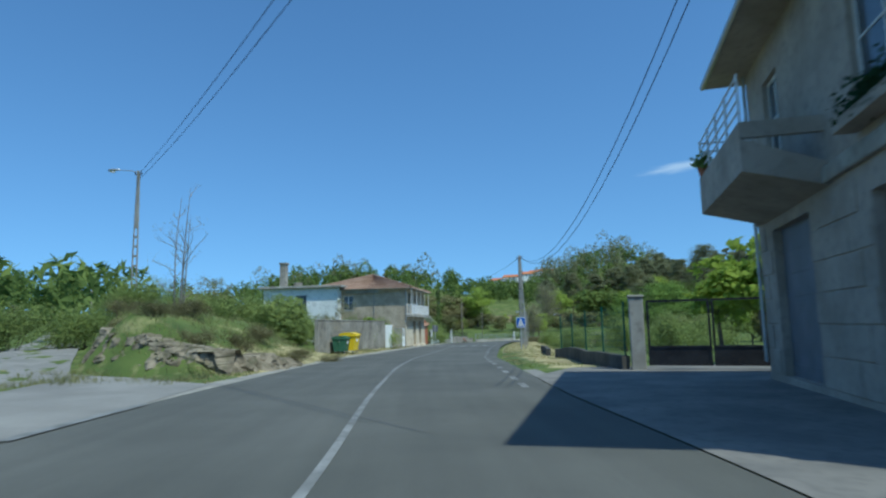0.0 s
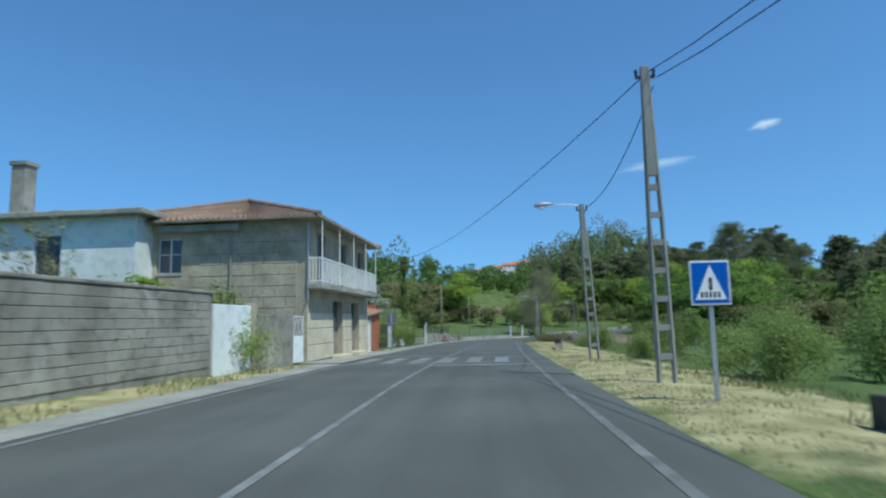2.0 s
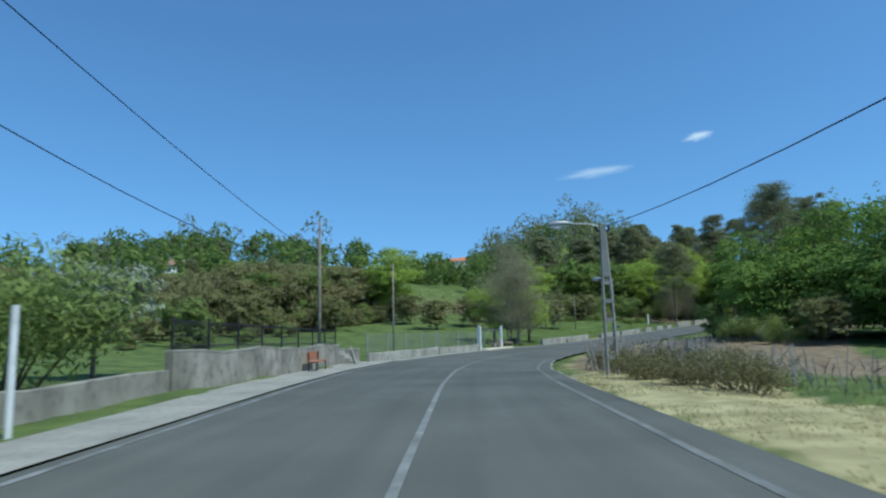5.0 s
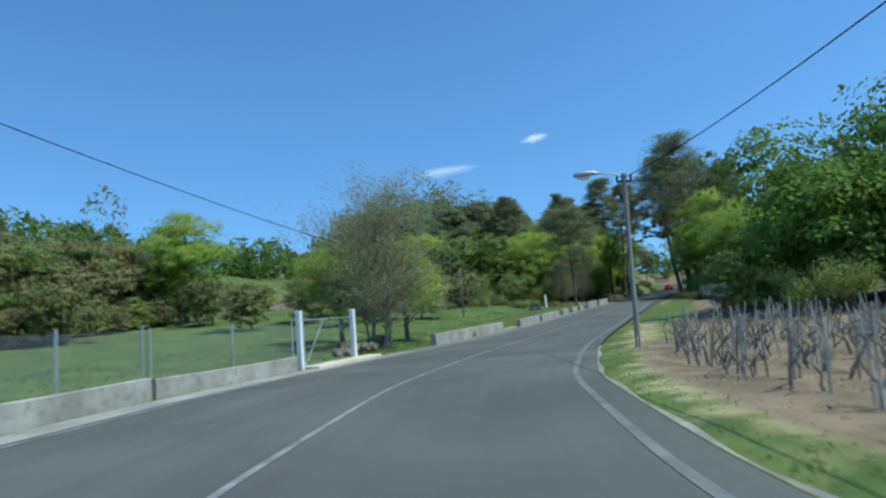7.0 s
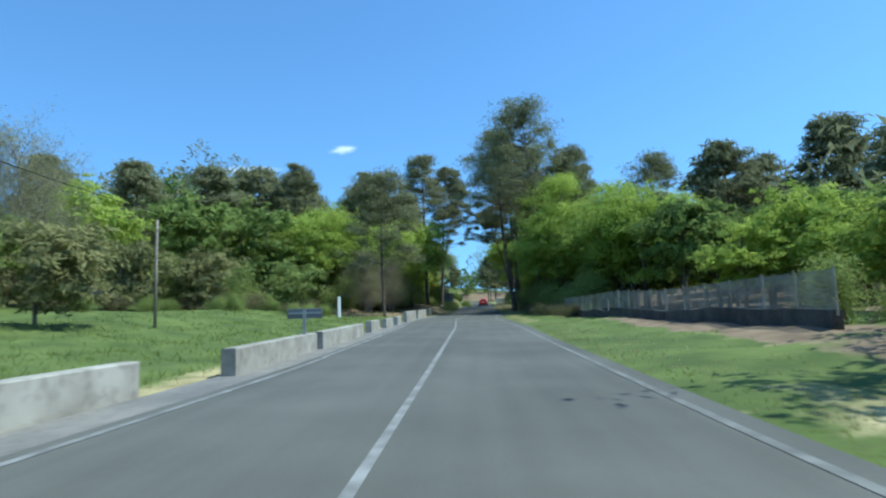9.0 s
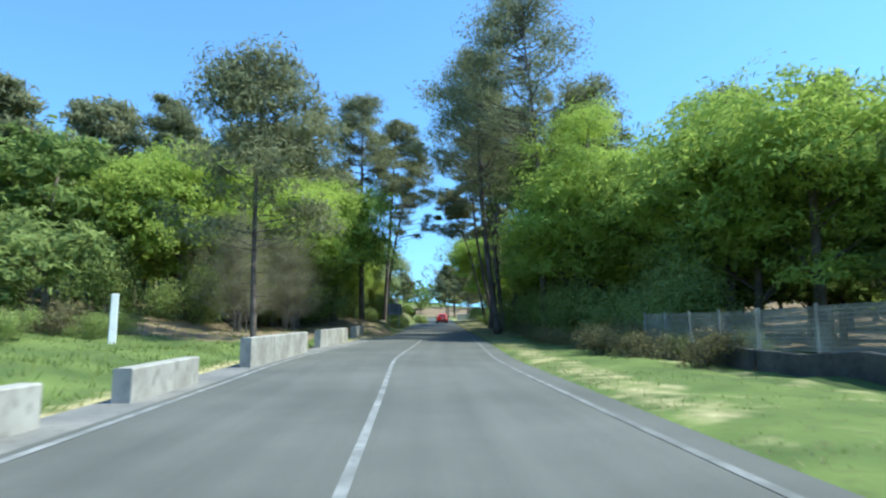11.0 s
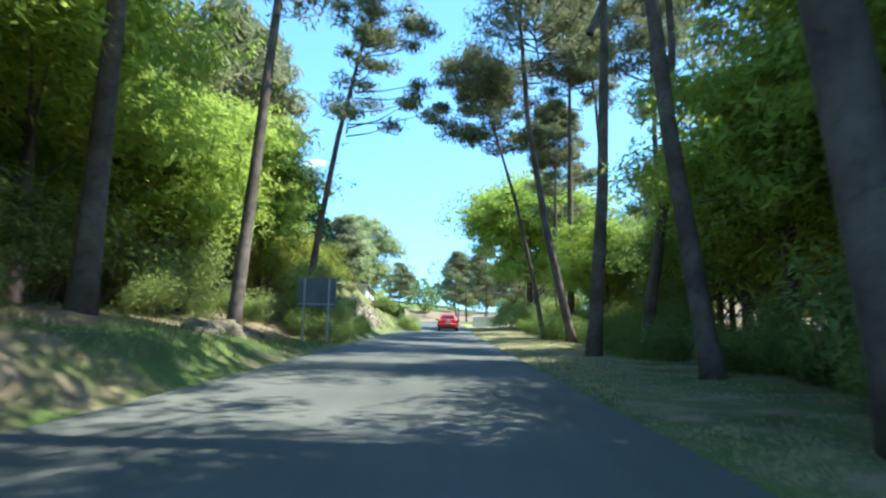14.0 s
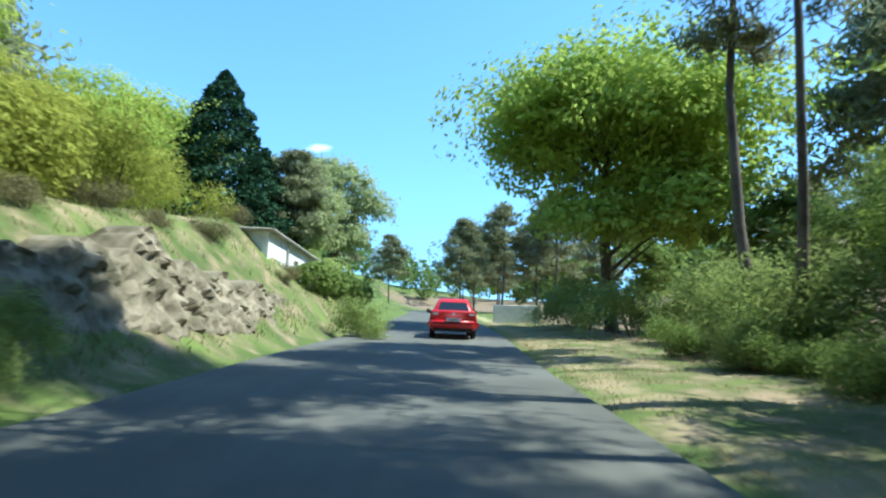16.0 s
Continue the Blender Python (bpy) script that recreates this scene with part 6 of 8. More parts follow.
def far_house(x, y, heading, w, d, h, roof_mat, label, wall_mat=None, z=None):
    """A small house seen from far: walls, openings, pitched roof."""
    p = at_ground(x, y)
    t = thing("house", label, "house", frame_at(x, y, p.z if z is None else z, heading))
    holes = tuple((w * k - 0.5 + w / 10, w * k + 0.5 + w / 10, h - 1.7, h - 0.5) for k in (0.1, 0.4, 0.7))
    part("front_wall", opening_wall(0, w, -1, h, holes, -0.25, 0), wall_mat or WHITE_WALL, t)
    part("body", Shape().box(-d, 0, -1, -0.6, w, h), wall_mat or WHITE_WALL, t)
    for q in holes:
        wd = part("window", Shape().box(-0.2, q[0], q[2], -0.15, q[1], q[3]), PANE, t)
    part("roof", Shape().prism([(0.5, h), (-d / 2, h + 0.26 * d), (-d - 0.5, h), (-d - 0.5, h - 0.12), (0.5, h - 0.12)], -0.5, w + 0.5), roof_mat, t)
    return t


for x, y, hd, w, d, h in ((-72, 455, -100, 11, 8, 5), (-60, 462, -85, 10, 8, 5), (-47, 466, -95, 13, 8, 6), (-84, 466, -110, 10, 8, 5), (-36, 462, -85, 10, 8, 5), (-54, 476, -90, 12, 8, 6)):
    tagged(far_house(x, y, hd, w, d, h, ORANGE_TILE, "distant pale house with an orange tile roof on the hillside", z=at_ground(x, y).z - 0.6), group="hillside village")
far_house(-101, 216, -60, 8, 7, 3.4, ROOF_TILE, "pale house among trees beyond the field", z=float(land(-101, 216)[0][0]) - 1.1)
far_house(-58, 30, -70, 8, 7, 4, ORANGE_TILE, "house with an orange tile roof up the lane")
far_house(-44, 20, -30, 8, 7, 3.6, ROOF_TILE, "white house beside the narrow lane")

# white gate post, low white wall, dark panel fence
t = thing("gate_post", "white painted square gate post", "gate post", frame_at(-21.15, 74.2, -1.05, 6))
part("shaft", Shape().box(-0.16, -0.16, -0.3, 0.16, 0.16, 1.75, None, 0.02), WHITE_WALL, t)
part("cap", Shape().box(-0.19, -0.19, 1.754, 0.19, 0.19, 1.82, None, 0.02), WHITE_WALL, t)
t = thing("yard_gate", "dark sheet metal yard gate", "gate", frame_at(-20.9, 71.4, -1.0, 6))
part("leaf", Shape().box(-0.02, 0, 0.05, 0.02, 2.55, 1.6), BLACK_METAL, t)
part("brace", Shape().box(0.02, 0.05, 0.8, 0.04, 2.5, 0.86), BLACK_METAL, t)
_, z = low_wall("front_wall", (-21.25, 74.4), (-22.0, 80.6), 0.85, 0.2, WHITE_WALL, "low white painted front wall with dirt stains")
fence("railing", "black slatted railing above the white wall", (-21.35, 74.6), (-22.05, 80.4), (z[0] + 0.83, z[-1] + 0.83), 0.75, BLACK_METAL, BLACK_METAL, 1.5, 0.06, 0.012, False)
_, z = low_wall("front_wall", (-23.0, 87.5), (-24.2, 96), 0.55, 0.2, OLD_BLOCK, "low grey block wall beside the footway")
_, z = low_wall("front_wall", (-24.3, 96.3), (-25.1, 113.2), 1.0, 0.22, OLD_BLOCK, "grey concrete block wall below a black fence", cap=0.06)
fence("black_fence", "black iron fence on the grey block wall", (-24.35, 96.5), (-25.15, 113.0), (z[0] + 1.05, z[-1] + 1.05), 0.75, BLACK_METAL, BLACK_METAL, 2.0, 0.11, 0.012, False, 0.035, True, 0.12)
fence("black_fence", "black panel fence along the yard", (-22.4, 84.6), (-22.9, 87.6), (-1.0, -1.0), 1.1, BLACK_METAL, BLACK_METAL, 1.5, 0.04, 0.014, False)
for x, y, h in ((-22.2, 83.5, 1.5), (-21.9, 88.0, 2.1), (-22.4, 89.4, 1.9)):
    q = at_ground(x, y)
    part("shaft", Shape().tube([(0, 0, -0.3), (0, 0, h)], [0.05, 0.05], 8), WHITE_PAINT, thing("post", "thin pale concrete post by the yard", "post", pose(*q)))


def bench():
    q = at_ground(-24.3, 106.6, 0)
    t = thing("bench", "rusty red metal bench against the block wall", "bench", frame_at(q.x, q.y, q.z, 2))
    for k in range(3):
        part("seat_slat", Shape().box(-0.05 + 0.13 * k, 0, 0.44, 0.06 + 0.13 * k, 1.7, 0.47), TERRACOTTA, t)
    part("backrest", Shape().box(-0.12, 0.1, 0.52, -0.09, 1.6, 0.86), TERRACOTTA, t)
    for y in (0.15, 1.5):
        part("leg", Shape().box(-0.08, y, -0.1, -0.04, y + 0.04, 0.84).box(0.26, y, -0.1, 0.30, y + 0.04, 0.44).box(-0.04, y, 0.40, 0.26, y + 0.04, 0.436), BLACK_METAL, t)


bench()
t = thing("steps", "short flight of concrete steps beside a dark block wall", "steps", frame_at(-24.6, 113.5, float(land(-24.6, 114)[0][0]), 2))
for k in range(4):
    part("step", Shape().box(-1.2, 0.1, -0.2 if k == 0 else 0.17 * k, 0.35 - 0.28 * k, 1.2, 0.17 * (k + 1)), CONCRETE, t)
part("side_wall", Shape().box(-0.9, 1.22, -0.2, 0.2, 1.9, 0.78, None, 0.02), OLD_BLOCK, t, "dark stained concrete block wall")
t = thing("leaning_slab", "broken concrete slab leaning against the wall", "slab", pose(-24.05, 113.1, float(land(-24.05, 113.1)[0][0]), 28, -12, 4))
part("slab", Shape().box(-0.06, -0.18, -0.05, 0.06, 0.2, 1.05, None, 0.02), CONCRETE, t)
_, z = low_wall("fence_wall", (-24.0, 115.4), (-21.4, 125.2), 0.5, 0.2, CONCRETE, "low concrete wall under a wire mesh fence")
fence("mesh_fence", "galvanised wire mesh fence on a low wall", (-24.05, 115.5), (-21.45, 125.1), (z[0] + 0.48, z[-1] + 0.48), 1.1, METAL, METAL, 2.4, 0.075, 0.0045)
_, z = low_wall("fence_wall", (-21.35, 125.35), (-18.85, 130.6), 0.45, 0.2, CONCRETE, "low concrete wall under a wire mesh fence")
fence("mesh_fence", "galvanised wire mesh fence on a low wall", (-21.4, 125.4), (-18.9, 130.6), (z[0] + 0.43, z[-1] + 0.43), 1.1, METAL, METAL, 2.4, 0.075, 0.0045)


def field_gate():
    a, b = Vector((-18.7, 130.9)), Vector((-17.1, 134.15))
    for k, f in enumerate((0, 0.42, 1.0)):
        q = a.lerp(b, f) + (Vector((-0.9, 0.45)) if k == 1 else Vector((0, 0)))
        g = at_ground(q.x, q.y)
        t = thing("gate_post", "square white painted gate post at the field", "gate post", frame_at(g.x, g.y, -2.2, -26), "field gate posts")
        part("shaft", Shape().box(-0.09, -0.09, -0.4, 0.09, 0.09, 1.95, None, 0.012), WHITE_PAINT, t)
    g = thing("field_gate", "galvanised steel gate with wire mesh and braces", "gate", frame_at(-18.6, 131.05, -2.15, -26.3))
    part("frame", Shape().tube([(0, 0.05, 0.1), (0, 3.4, 0.1)], [0.02, 0.02], 6).tube([(0, 0.05, 1.6), (0, 3.4, 1.6)], [0.02, 0.02], 6).tube([(0, 0.05, 0.1), (0, 0.05, 1.6)], [0.02, 0.02], 6).tube([(0, 3.4, 0.1), (0, 3.4, 1.6)], [0.02, 0.02], 6), METAL, g)
    part("brace", Shape().tube([(0, 0.05, 0.1), (0, 1.3, 1.6)], [0.015, 0.015], 6).tube([(0, 3.4, 0.1), (0, 2.2, 1.6)], [0.015, 0.015], 6), METAL, g)
    part("mesh_infill", wire_mesh((0, 0.05), (0, 3.4), 0.1, 0.1, 1.5, 0.1, 0.0025), METAL, g)
    th = thing("threshold", "pale concrete sill under the field gate", "sill", frame_at(-18.55, 130.9, -2.2, -26.3))
    part("slab", Shape().box(-0.15, 0, -0.2, 0.5, 4.6, 0.14, None, 0.02), PALE_STONE, th)


field_gate()


# ---- rubble, rocks ----
def rock_mesh(seed, rough=0.35, n=3):
    bm = bmesh.new()
    bmesh.ops.create_icosphere(bm, subdivisions=n, radius=1)
    for v in bm.verts:
        p = v.co * 1.3 + Vector((seed * 7.1, seed * 3.3, 0))
        k = 1 + rough * noise.noise(p) + rough * 0.5 * noise.noise(p * 2.3) + rough * 0.25 * noise.noise(p * 5)
        q = v.co * k
        v.co = Vector((round(q.x * 3.2) / 3.2 * 0.3 + q.x * 0.7, q.y, round(q.z * 3) / 3 * 0.35 + q.z * 0.65)) * (1 + 0.05 * noise.noise(p * 11))
    me = bpy.data.meshes.new("rock")
    bm.to_mesh(me)
    bm.free()
    me.materials.append(ROCK)
    return me


ROCKS = [rock_mesh(k) for k in range(5)]
rr = random.Random(4)


def rocks(rows, label, group, seed=1):
    r = random.Random(seed)
    for x, y, z, sx, sy, sz in rows:
        ob = tagged(new("rock", r.choice(ROCKS)), label, "rock", group)
        ob.matrix_world = Matrix.LocRotScale((x, y, z), Euler((r.uniform(-0.2, 0.2), r.uniform(-0.2, 0.2), r.uniform(0, 6.28))), (sx, sy, sz))


def scatter_rocks(a, b, count, sizes, lift, spread, label, group, seed):
    r = random.Random(seed)
    a, b = Vector(a), Vector(b)
    rows = []
    for k in range(count):
        q = a.lerp(b, r.uniform(0, 1)) + Vector((r.uniform(-spread, spread), r.uniform(-spread, spread)))
        s = r.uniform(*sizes)
        rows.append((q.x, q.y, float(land(q.x, q.y)[0][0]) + r.uniform(*lift), s * r.uniform(0.8, 1.3), s * r.uniform(0.7, 1.1), s * r.uniform(0.6, 0.95)))
    rocks(rows, label, group, seed)


def rock_face(base, heights, lean, label, seed, mat, cell=0.9):
    """A broken face of rock over a base line: rows of x, y, with the height over the ground; it leans back into the bank."""
    t = Shape()
    base = [Vector(p) for p in base]
    lens = [0]
    for a, b in zip(base, base[1:]):
        lens.append(lens[-1] + (b - a).length)
    step = 0.10
    nu, nv = int(lens[-1] / step), 30
    for i in range(nu + 1):
        u = lens[-1] * i / nu
        k = max(j for j in range(len(lens) - 1) if lens[j] <= u + 1e-6)
        f = (u - lens[k]) / (lens[k + 1] - lens[k])
        p, h = base[k].lerp(base[k + 1], f), heights[k] + (heights[k + 1] - heights[k]) * f
        h *= 0.85 + 0.35 * noise.noise((u * 0.7, seed, 0.0))
        out = (base[k + 1] - base[k]).normalized()
        out = Vector((out.y, -out.x))
        z0 = RZ[along(p.y)] - 0.3
        for j in range(nv + 1):
            v = j / nv
            z = z0 + (h + 0.3) * min(1.0, v * 1.25)
            back = lean * v + (max(0, v - 0.8) * 6.0)
            q = Vector((u / cell, z / cell * 1.35, seed * 5.1))
            d, c = noise.voronoi(q + 0.35 * noise.noise_vector(q * 1.4))
            crack = min(1.0, (d[1] - d[0]) * 5)
            push = 0.26 * noise.cell(c[0] * 9.7) * crack + 0.22 * noise.noise(q * 1.1) + 0.13 * noise.noise(q * 2.6) + 0.09 * noise.noise(q * 7) + 0.05 * noise.noise(q * 16) - 0.12 * (1 - crack)
            w = p - out * (back - push * cell * 0.9)
            t.add([(w.x, w.y, z - max(0, v - 0.9) * 4 + 0.06 * noise.noise(q * 5 + Vector((9, 2, 1))))], [])
    n = nv + 1
    t.f = [(i * n + j, (i + 1) * n + j, (i + 1) * n + j + 1, i * n + j + 1) for i in range(nu) for j in range(nv)]
    tagged(part("rock_outcrop", t, mat), label, "rock")


BANK_ROCK = material("bank_rock", (0.125, 0.105, 0.068, 1), (0.32, 0.27, 0.19, 1), 0.45, 0.95, 0, 1.0, (0.075, 0.085, 0.03, 1), 3)
rock_face([(-22.4, 22.0), (-18.9, 18.3), (-16.0, 15.9), (-12.8, 15.1), (-10.7, 15.9), (-10.8, 20.0), (-12.0, 24.0)], [0.9, 1.6, 1.55, 1.2, 0.85, 0.5, 0.2], 0.9, "weathered mossy granite outcrop in the grassy bank", 2, BANK_ROCK, 0.5)
scatter_rocks((-17.6, 136.2), (-16.0, 141.8), 34, (0.16, 0.36), (0.0, 0.3), 0.45, "loose fieldstone of a tumbled dry wall", "tumbled wall", 4)
rock_face([(34.8, 227.0), (36.9, 231.0), (38.7, 233.1), (40.1, 234.7), (41.7, 236.8), (44.2, 240.4), (46.8, 244.8), (48.4, 247.2)], [0.3, 0.6, 1.3, 2.1, 2.4, 2.1, 1.5, 0.4], 1.3, "rough weathered rock face of the road cutting", 5, BANK_ROCK, 0.55)
scatter_rocks((38.2, 232.0), (43.0, 241.0), 9, (0.2, 0.4), (-0.15, 0.0), 0.35, "loose rock fallen from the cutting", "cutting rocks", 5)
scatter_rocks((28.3, 215), (31.5, 223), 6, (0.3, 0.6), (-0.2, 0.05), 0.6, "mossy rock in the wood", "wood rocks", 6)

# ---- parapets of the culvert and road bank ----
PARAPETS = (((-13.5, 140.1), (-8.3, 148.7)), ((-6.75, 150.5), (-3.9, 155.9)), ((-3.6, 156.4), (-0.3, 162.6)), ((0.8, 164.8), (2.2, 167.6)), ((3.3, 169.6), (4.6, 172.0)), ((5.6, 173.8), (6.9, 176.4)),
            ((8.6, 179.6), (12.2, 186.3)), ((13.9, 189.8), (18.0, 197.1)), ((19.6, 199.9), (22.0, 204.2)))
for k, (a, b) in enumerate(PARAPETS):
    za, zb = RZ[along(a[1] - 1.5)], RZ[along(b[1] - 1.5)]
    t, _ = low_wall("parapet", a, b, 0.5 if k < 6 else 0.75, 0.28, CONCRETE, "pale concrete roadside parapet with grey stains", "parapet", 0.8, base=(za, zb))
    tagged(t, group="roadside parapets")
q = at_ground(5.8, 187.0)
part("shaft", Shape().box(-0.12, -0.12, -0.3, 0.12, 0.12, 1.7, None, 0.02), WHITE_WALL, thing("marker_post", "white concrete post behind the parapet", "post", pose(q.x, q.y, q.z)))

# ---- right of the road: orchard fence on a dark wall ----
FN = ((3.9, 143.0), (8.2, 150.6), (12.6, 158.6), (16.0, 165.4), (19.2, 172.6), (22.5, 179.0))
for k, (a, b) in enumerate(zip(FN, FN[1:])):
    if k == 0:
        a = (6.4, 147.4)
    b2 = Vector(a).lerp(Vector(b), 0.985)
    _, z = low_wall("orchard_wall", a, b2, 0.5, 0.25, DARK_WALL, "low dark stone wall under a pale fence")
    fence("orchard_fence", "pale wire mesh fence on concrete posts", a, b2, (z[0] + 0.48, z[-1] + 0.48), 1.0, CONCRETE, CONCRETE, 2.0, 0.032, 0.008, False, 0.03, False, 0.04)
t = thing("yard_fence", "short orange plastic fence by the trees", "fence", frame_at(2.6, 141.9, float(land(2.6, 141.9)[0][0]), -60))
for k in range(9):
    part("slat", Shape().box(-0.02, 0.17 * k, -0.1, 0.02, 0.17 * k + 0.1, 0.75), ORANGE_TILE, t)
part("rail", Shape().box(0.02, 0, 0.5, 0.04, 1.5, 0.56), ORANGE_TILE, t)
low_wall("yard_wall", (4.2, 142.3), (7.4, 146.6), 0.75, 0.3, OLD_BLOCK, "grey stone yard wall by the orchard")


# ---- vineyard ----
STAKE_WOOD = material("bleached_stake_wood", (0.30, 0.28, 0.24, 1), (0.46, 0.43, 0.38, 1), 0.4, 0.9, 0, 0.5, (0.16, 0.14, 0.12, 1), 22)


def vineyard():
    r = random.Random(21)
    stake = [Shape().tube([(0, 0, -0.3), (0.02 * k, 0.01, 0.5), (0.05 * k, 0.03, 0.82 + 0.13 * k)], [0.020, 0.018, 0.014], 5).mesh("stake", STAKE_WOOD if k else WOOD_GREY) for k in range(3)]
    vines = []
    for k in range(3):
        s, x, y = Shape(), 0.0, 0.0
        pts = [(0, 0, -0.2)]
        for j in range(5):
            x, y = x + r.uniform(-0.12, 0.12), y + r.uniform(-0.12, 0.12)
            pts.append((x, y, 0.13 + 0.125 * j))
        s.tube(pts, [0.028, 0.025, 0.022, 0.018, 0.015, 0.009], 6)
        s.tube([pts[4], (x + 0.22, y + 0.1, 0.76)], [0.016, 0.007], 5, False).tube([pts[4], (x - 0.22, y - 0.1, 0.72)], [0.016, 0.007], 5, False)
        vines.append(s.mesh("vine", PALE_BARK))
    count = 0
    for row in range(5):
        y = 97.0
        while y < 132 and count < 320:
            d = 5.6 + 0.6 * min(1, max(0, (y - 106) / 8)) + 1.3 * row + r.uniform(-0.3, 0.3)
            q = beside(y, d)
            if not (row == 0 and y < 103):
                z = float(land(q.x, q.y)[0][0])
                t = thing("vine_stake", "grey wooden vineyard stake with a gnarled vine", "vine stake", pose(q.x, q.y, z, r.uniform(-9, 9), r.uniform(-9, 9), r.uniform(0, 360)), "vineyard")
                for nm, me in (("stake", r.choice(stake)), ("vine", r.choice(vines))):
                    ob = new(nm, me)
                    ob.parent = t
                    if nm == "vine":
                        ob.matrix_local = pose(0.15, 0.1, 0)
                count += 1
            y += r.uniform(0.55, 0.85) if y < 119 else r.uniform(0.34, 0.56)
    for row in range(5):
        for k in range(13):
            q = beside(74 + 1.5 * k + r.uniform(-0.3, 0.3), 11 + 2.6 * row + r.uniform(-0.3, 0.3))
            z = float(land(q.x, q.y)[0][0])
            t = thing("vine_stake", "grey wooden vineyard stake in the grass", "vine stake", pose(q.x, q.y, z, r.uniform(-5, 5), r.uniform(-5, 5), r.uniform(0, 360)), "lower vineyard")
            ob = new("stake", r.choice(stake))
            ob.parent = t
    q = at_ground(-9.6, 103.6)
    t = thing("end_brace", "slanting concrete brace post at the vineyard's end", "post", pose(q.x, q.y, q.z))
    part("upright", Shape().tube([(0, 0, -0.3), (0, 0, 1.3)], [0.06, 0.06], 6), POLE_GREY, t)
    part("brace", Shape().tube([(0.9, -0.5, -0.1), (0, 0, 1.1)], [0.05, 0.05], 6), POLE_GREY, t)
    part("brace", Shape().tube([(-0.7, 0.2, -0.1), (0, 0, 1.1)], [0.05, 0.05], 6), POLE_GREY, t)


vineyard()


# ---- single trees and shrubs, by place ----
ACROSS = 150.5                                               # from the trees on the far verge towards the road
for k, (x, y, h, w, clear, lean, rot, girth, fork, side, label) in enumerate((
        (48.9, 227.8, 17, 7.5, 0.66, 0.26, ACROSS, 0.0085, 0, 0.0, "slim pine leaning out towards the road"),
        (47.3, 223.5, 24, 8.5, 0.58, 0.12, ACROSS, 0.0090, 0, 0.0, "tall pine with a long bare trunk and open tufted crown"),
        (54.4, 233.4, 17, 5.0, 0.72, 0.02, 80, 0.0075, 0, 0.0, "slender pine with a small crown"),
        (52.2, 229.3, 23, 6.5, 0.68, 0.0, 0, 0.0095, 0, 0.0, "tall straight pine with a bare trunk"),
        (53.8, 229.6, 22, 6.0, 0.70, 0.02, 200, 0.0095, 0, 0.0, "tall straight pine with a bare trunk"),
        (40.9, 215.4, 25, 7.5, 0.60, 0.0, -30, 0.0095, 0.42, 0.0, "tall pine whose trunk forks halfway up"),
        (44.4, 216.5, 25, 8.0, 0.58, 0.03, 20, 0.0090, 0, 0.0, "tall pine with a long bare trunk and open tufted crown"),
        (33.1, 203.0, 23, 11.0, 0.50, 0.065, 160, 0.0125, 0, 0.12, "thick old pine standing close to the road"),
        (53.0, 222.5, 22, 8.0, 0.60, 0.03, ACROSS, 0.0095, 0, 0.0, "tall straight pine among the ferns"),
        (37.6, 208.4, 24, 9.0, 0.50, 0.06, ACROSS, 0.0095, 0, 0.12, "tall pine with a long bare trunk and open tufted crown"),
        (26.4, 214.9, 21, 8.5, 0.48, 0.03, 90, 0.0125, 0, 0.0, "thick pine on the bank beside the road"),
        (29.9, 217.7, 21, 7.5, 0.55, 0.06, 10, 0.0095, 0, 0.1, "tall pine on the bank beside the road"),
        (35.3, 229.4, 20, 7.0, 0.50, 0.17, -24, 0.0095, 0, 0.2, "leaning pine whose crown hangs over the road"),
        (11.6, 191.9, 13.5, 9.5, 0.34, 0.0, 0, 0.0105, 0, 0.0, "broad pine with brownish needles behind the parapet"),
        # added for its shadow over the road and the left bank
        (32.3, 196.4, 25, 12.5, 0.55, 0.05, ACROSS, 0.0085, 0, 0.1, "tall pine in the wood, its broad crown added to shade the left bank"),
        (44.3, 190.0, 18, 10.5, 0.36, 0.0, 40, 0.0110, 0, 0.0, "broad dark pine above the orchard"),
        (38.2, 197.0, 20, 8.5, 0.45, 0.03, 120, 0.0100, 0, 0.0, "tall pine in the wood beside the road"))):
    put(pine("pine_tree", label, 300 + k, h, w, clear, 84 if w > 7 else 60, 18000 if w > 7 else 11000, 0.165, lean, girth=girth, fork=fork, side=side, corners=3), x, y, 1.0, rot)
for x, y, h in ((22, 228, 20), (10, 222, 19), (45, 206, 22), (49, 212, 21), (57, 236, 17)):
    put(NEAR_PINES[int(x * 7) % 3], x, y, h / 22)
# the oak at (45.7, 213.0) is added to cast shade on the right verge
for k, (x, y, h) in enumerate(((55.0, 224.0, 6.5), (52.6, 226.6, 8.5), (45.7, 213.0, 10.5), (31.4, 191.8, 13.0), (42.0, 209.5, 10.0), (33.5, 232.0, 9.5), (57.5, 231.0, 6.0))):
    put(NEAR_OAKS[k % 3], x, y, h / 11)
# like NEAR_OAKS, with the right verge's shade put into a darker leaf colour
SHADY_OAKS = [broadleaf("oak_tree", "leafy oak beside the road, leaves coloured dark for the shade", 33 + k, 11, 9, 36, 22000, 0.185, DARK_LEAF, 0.05, corners=3) for k in range(2)]
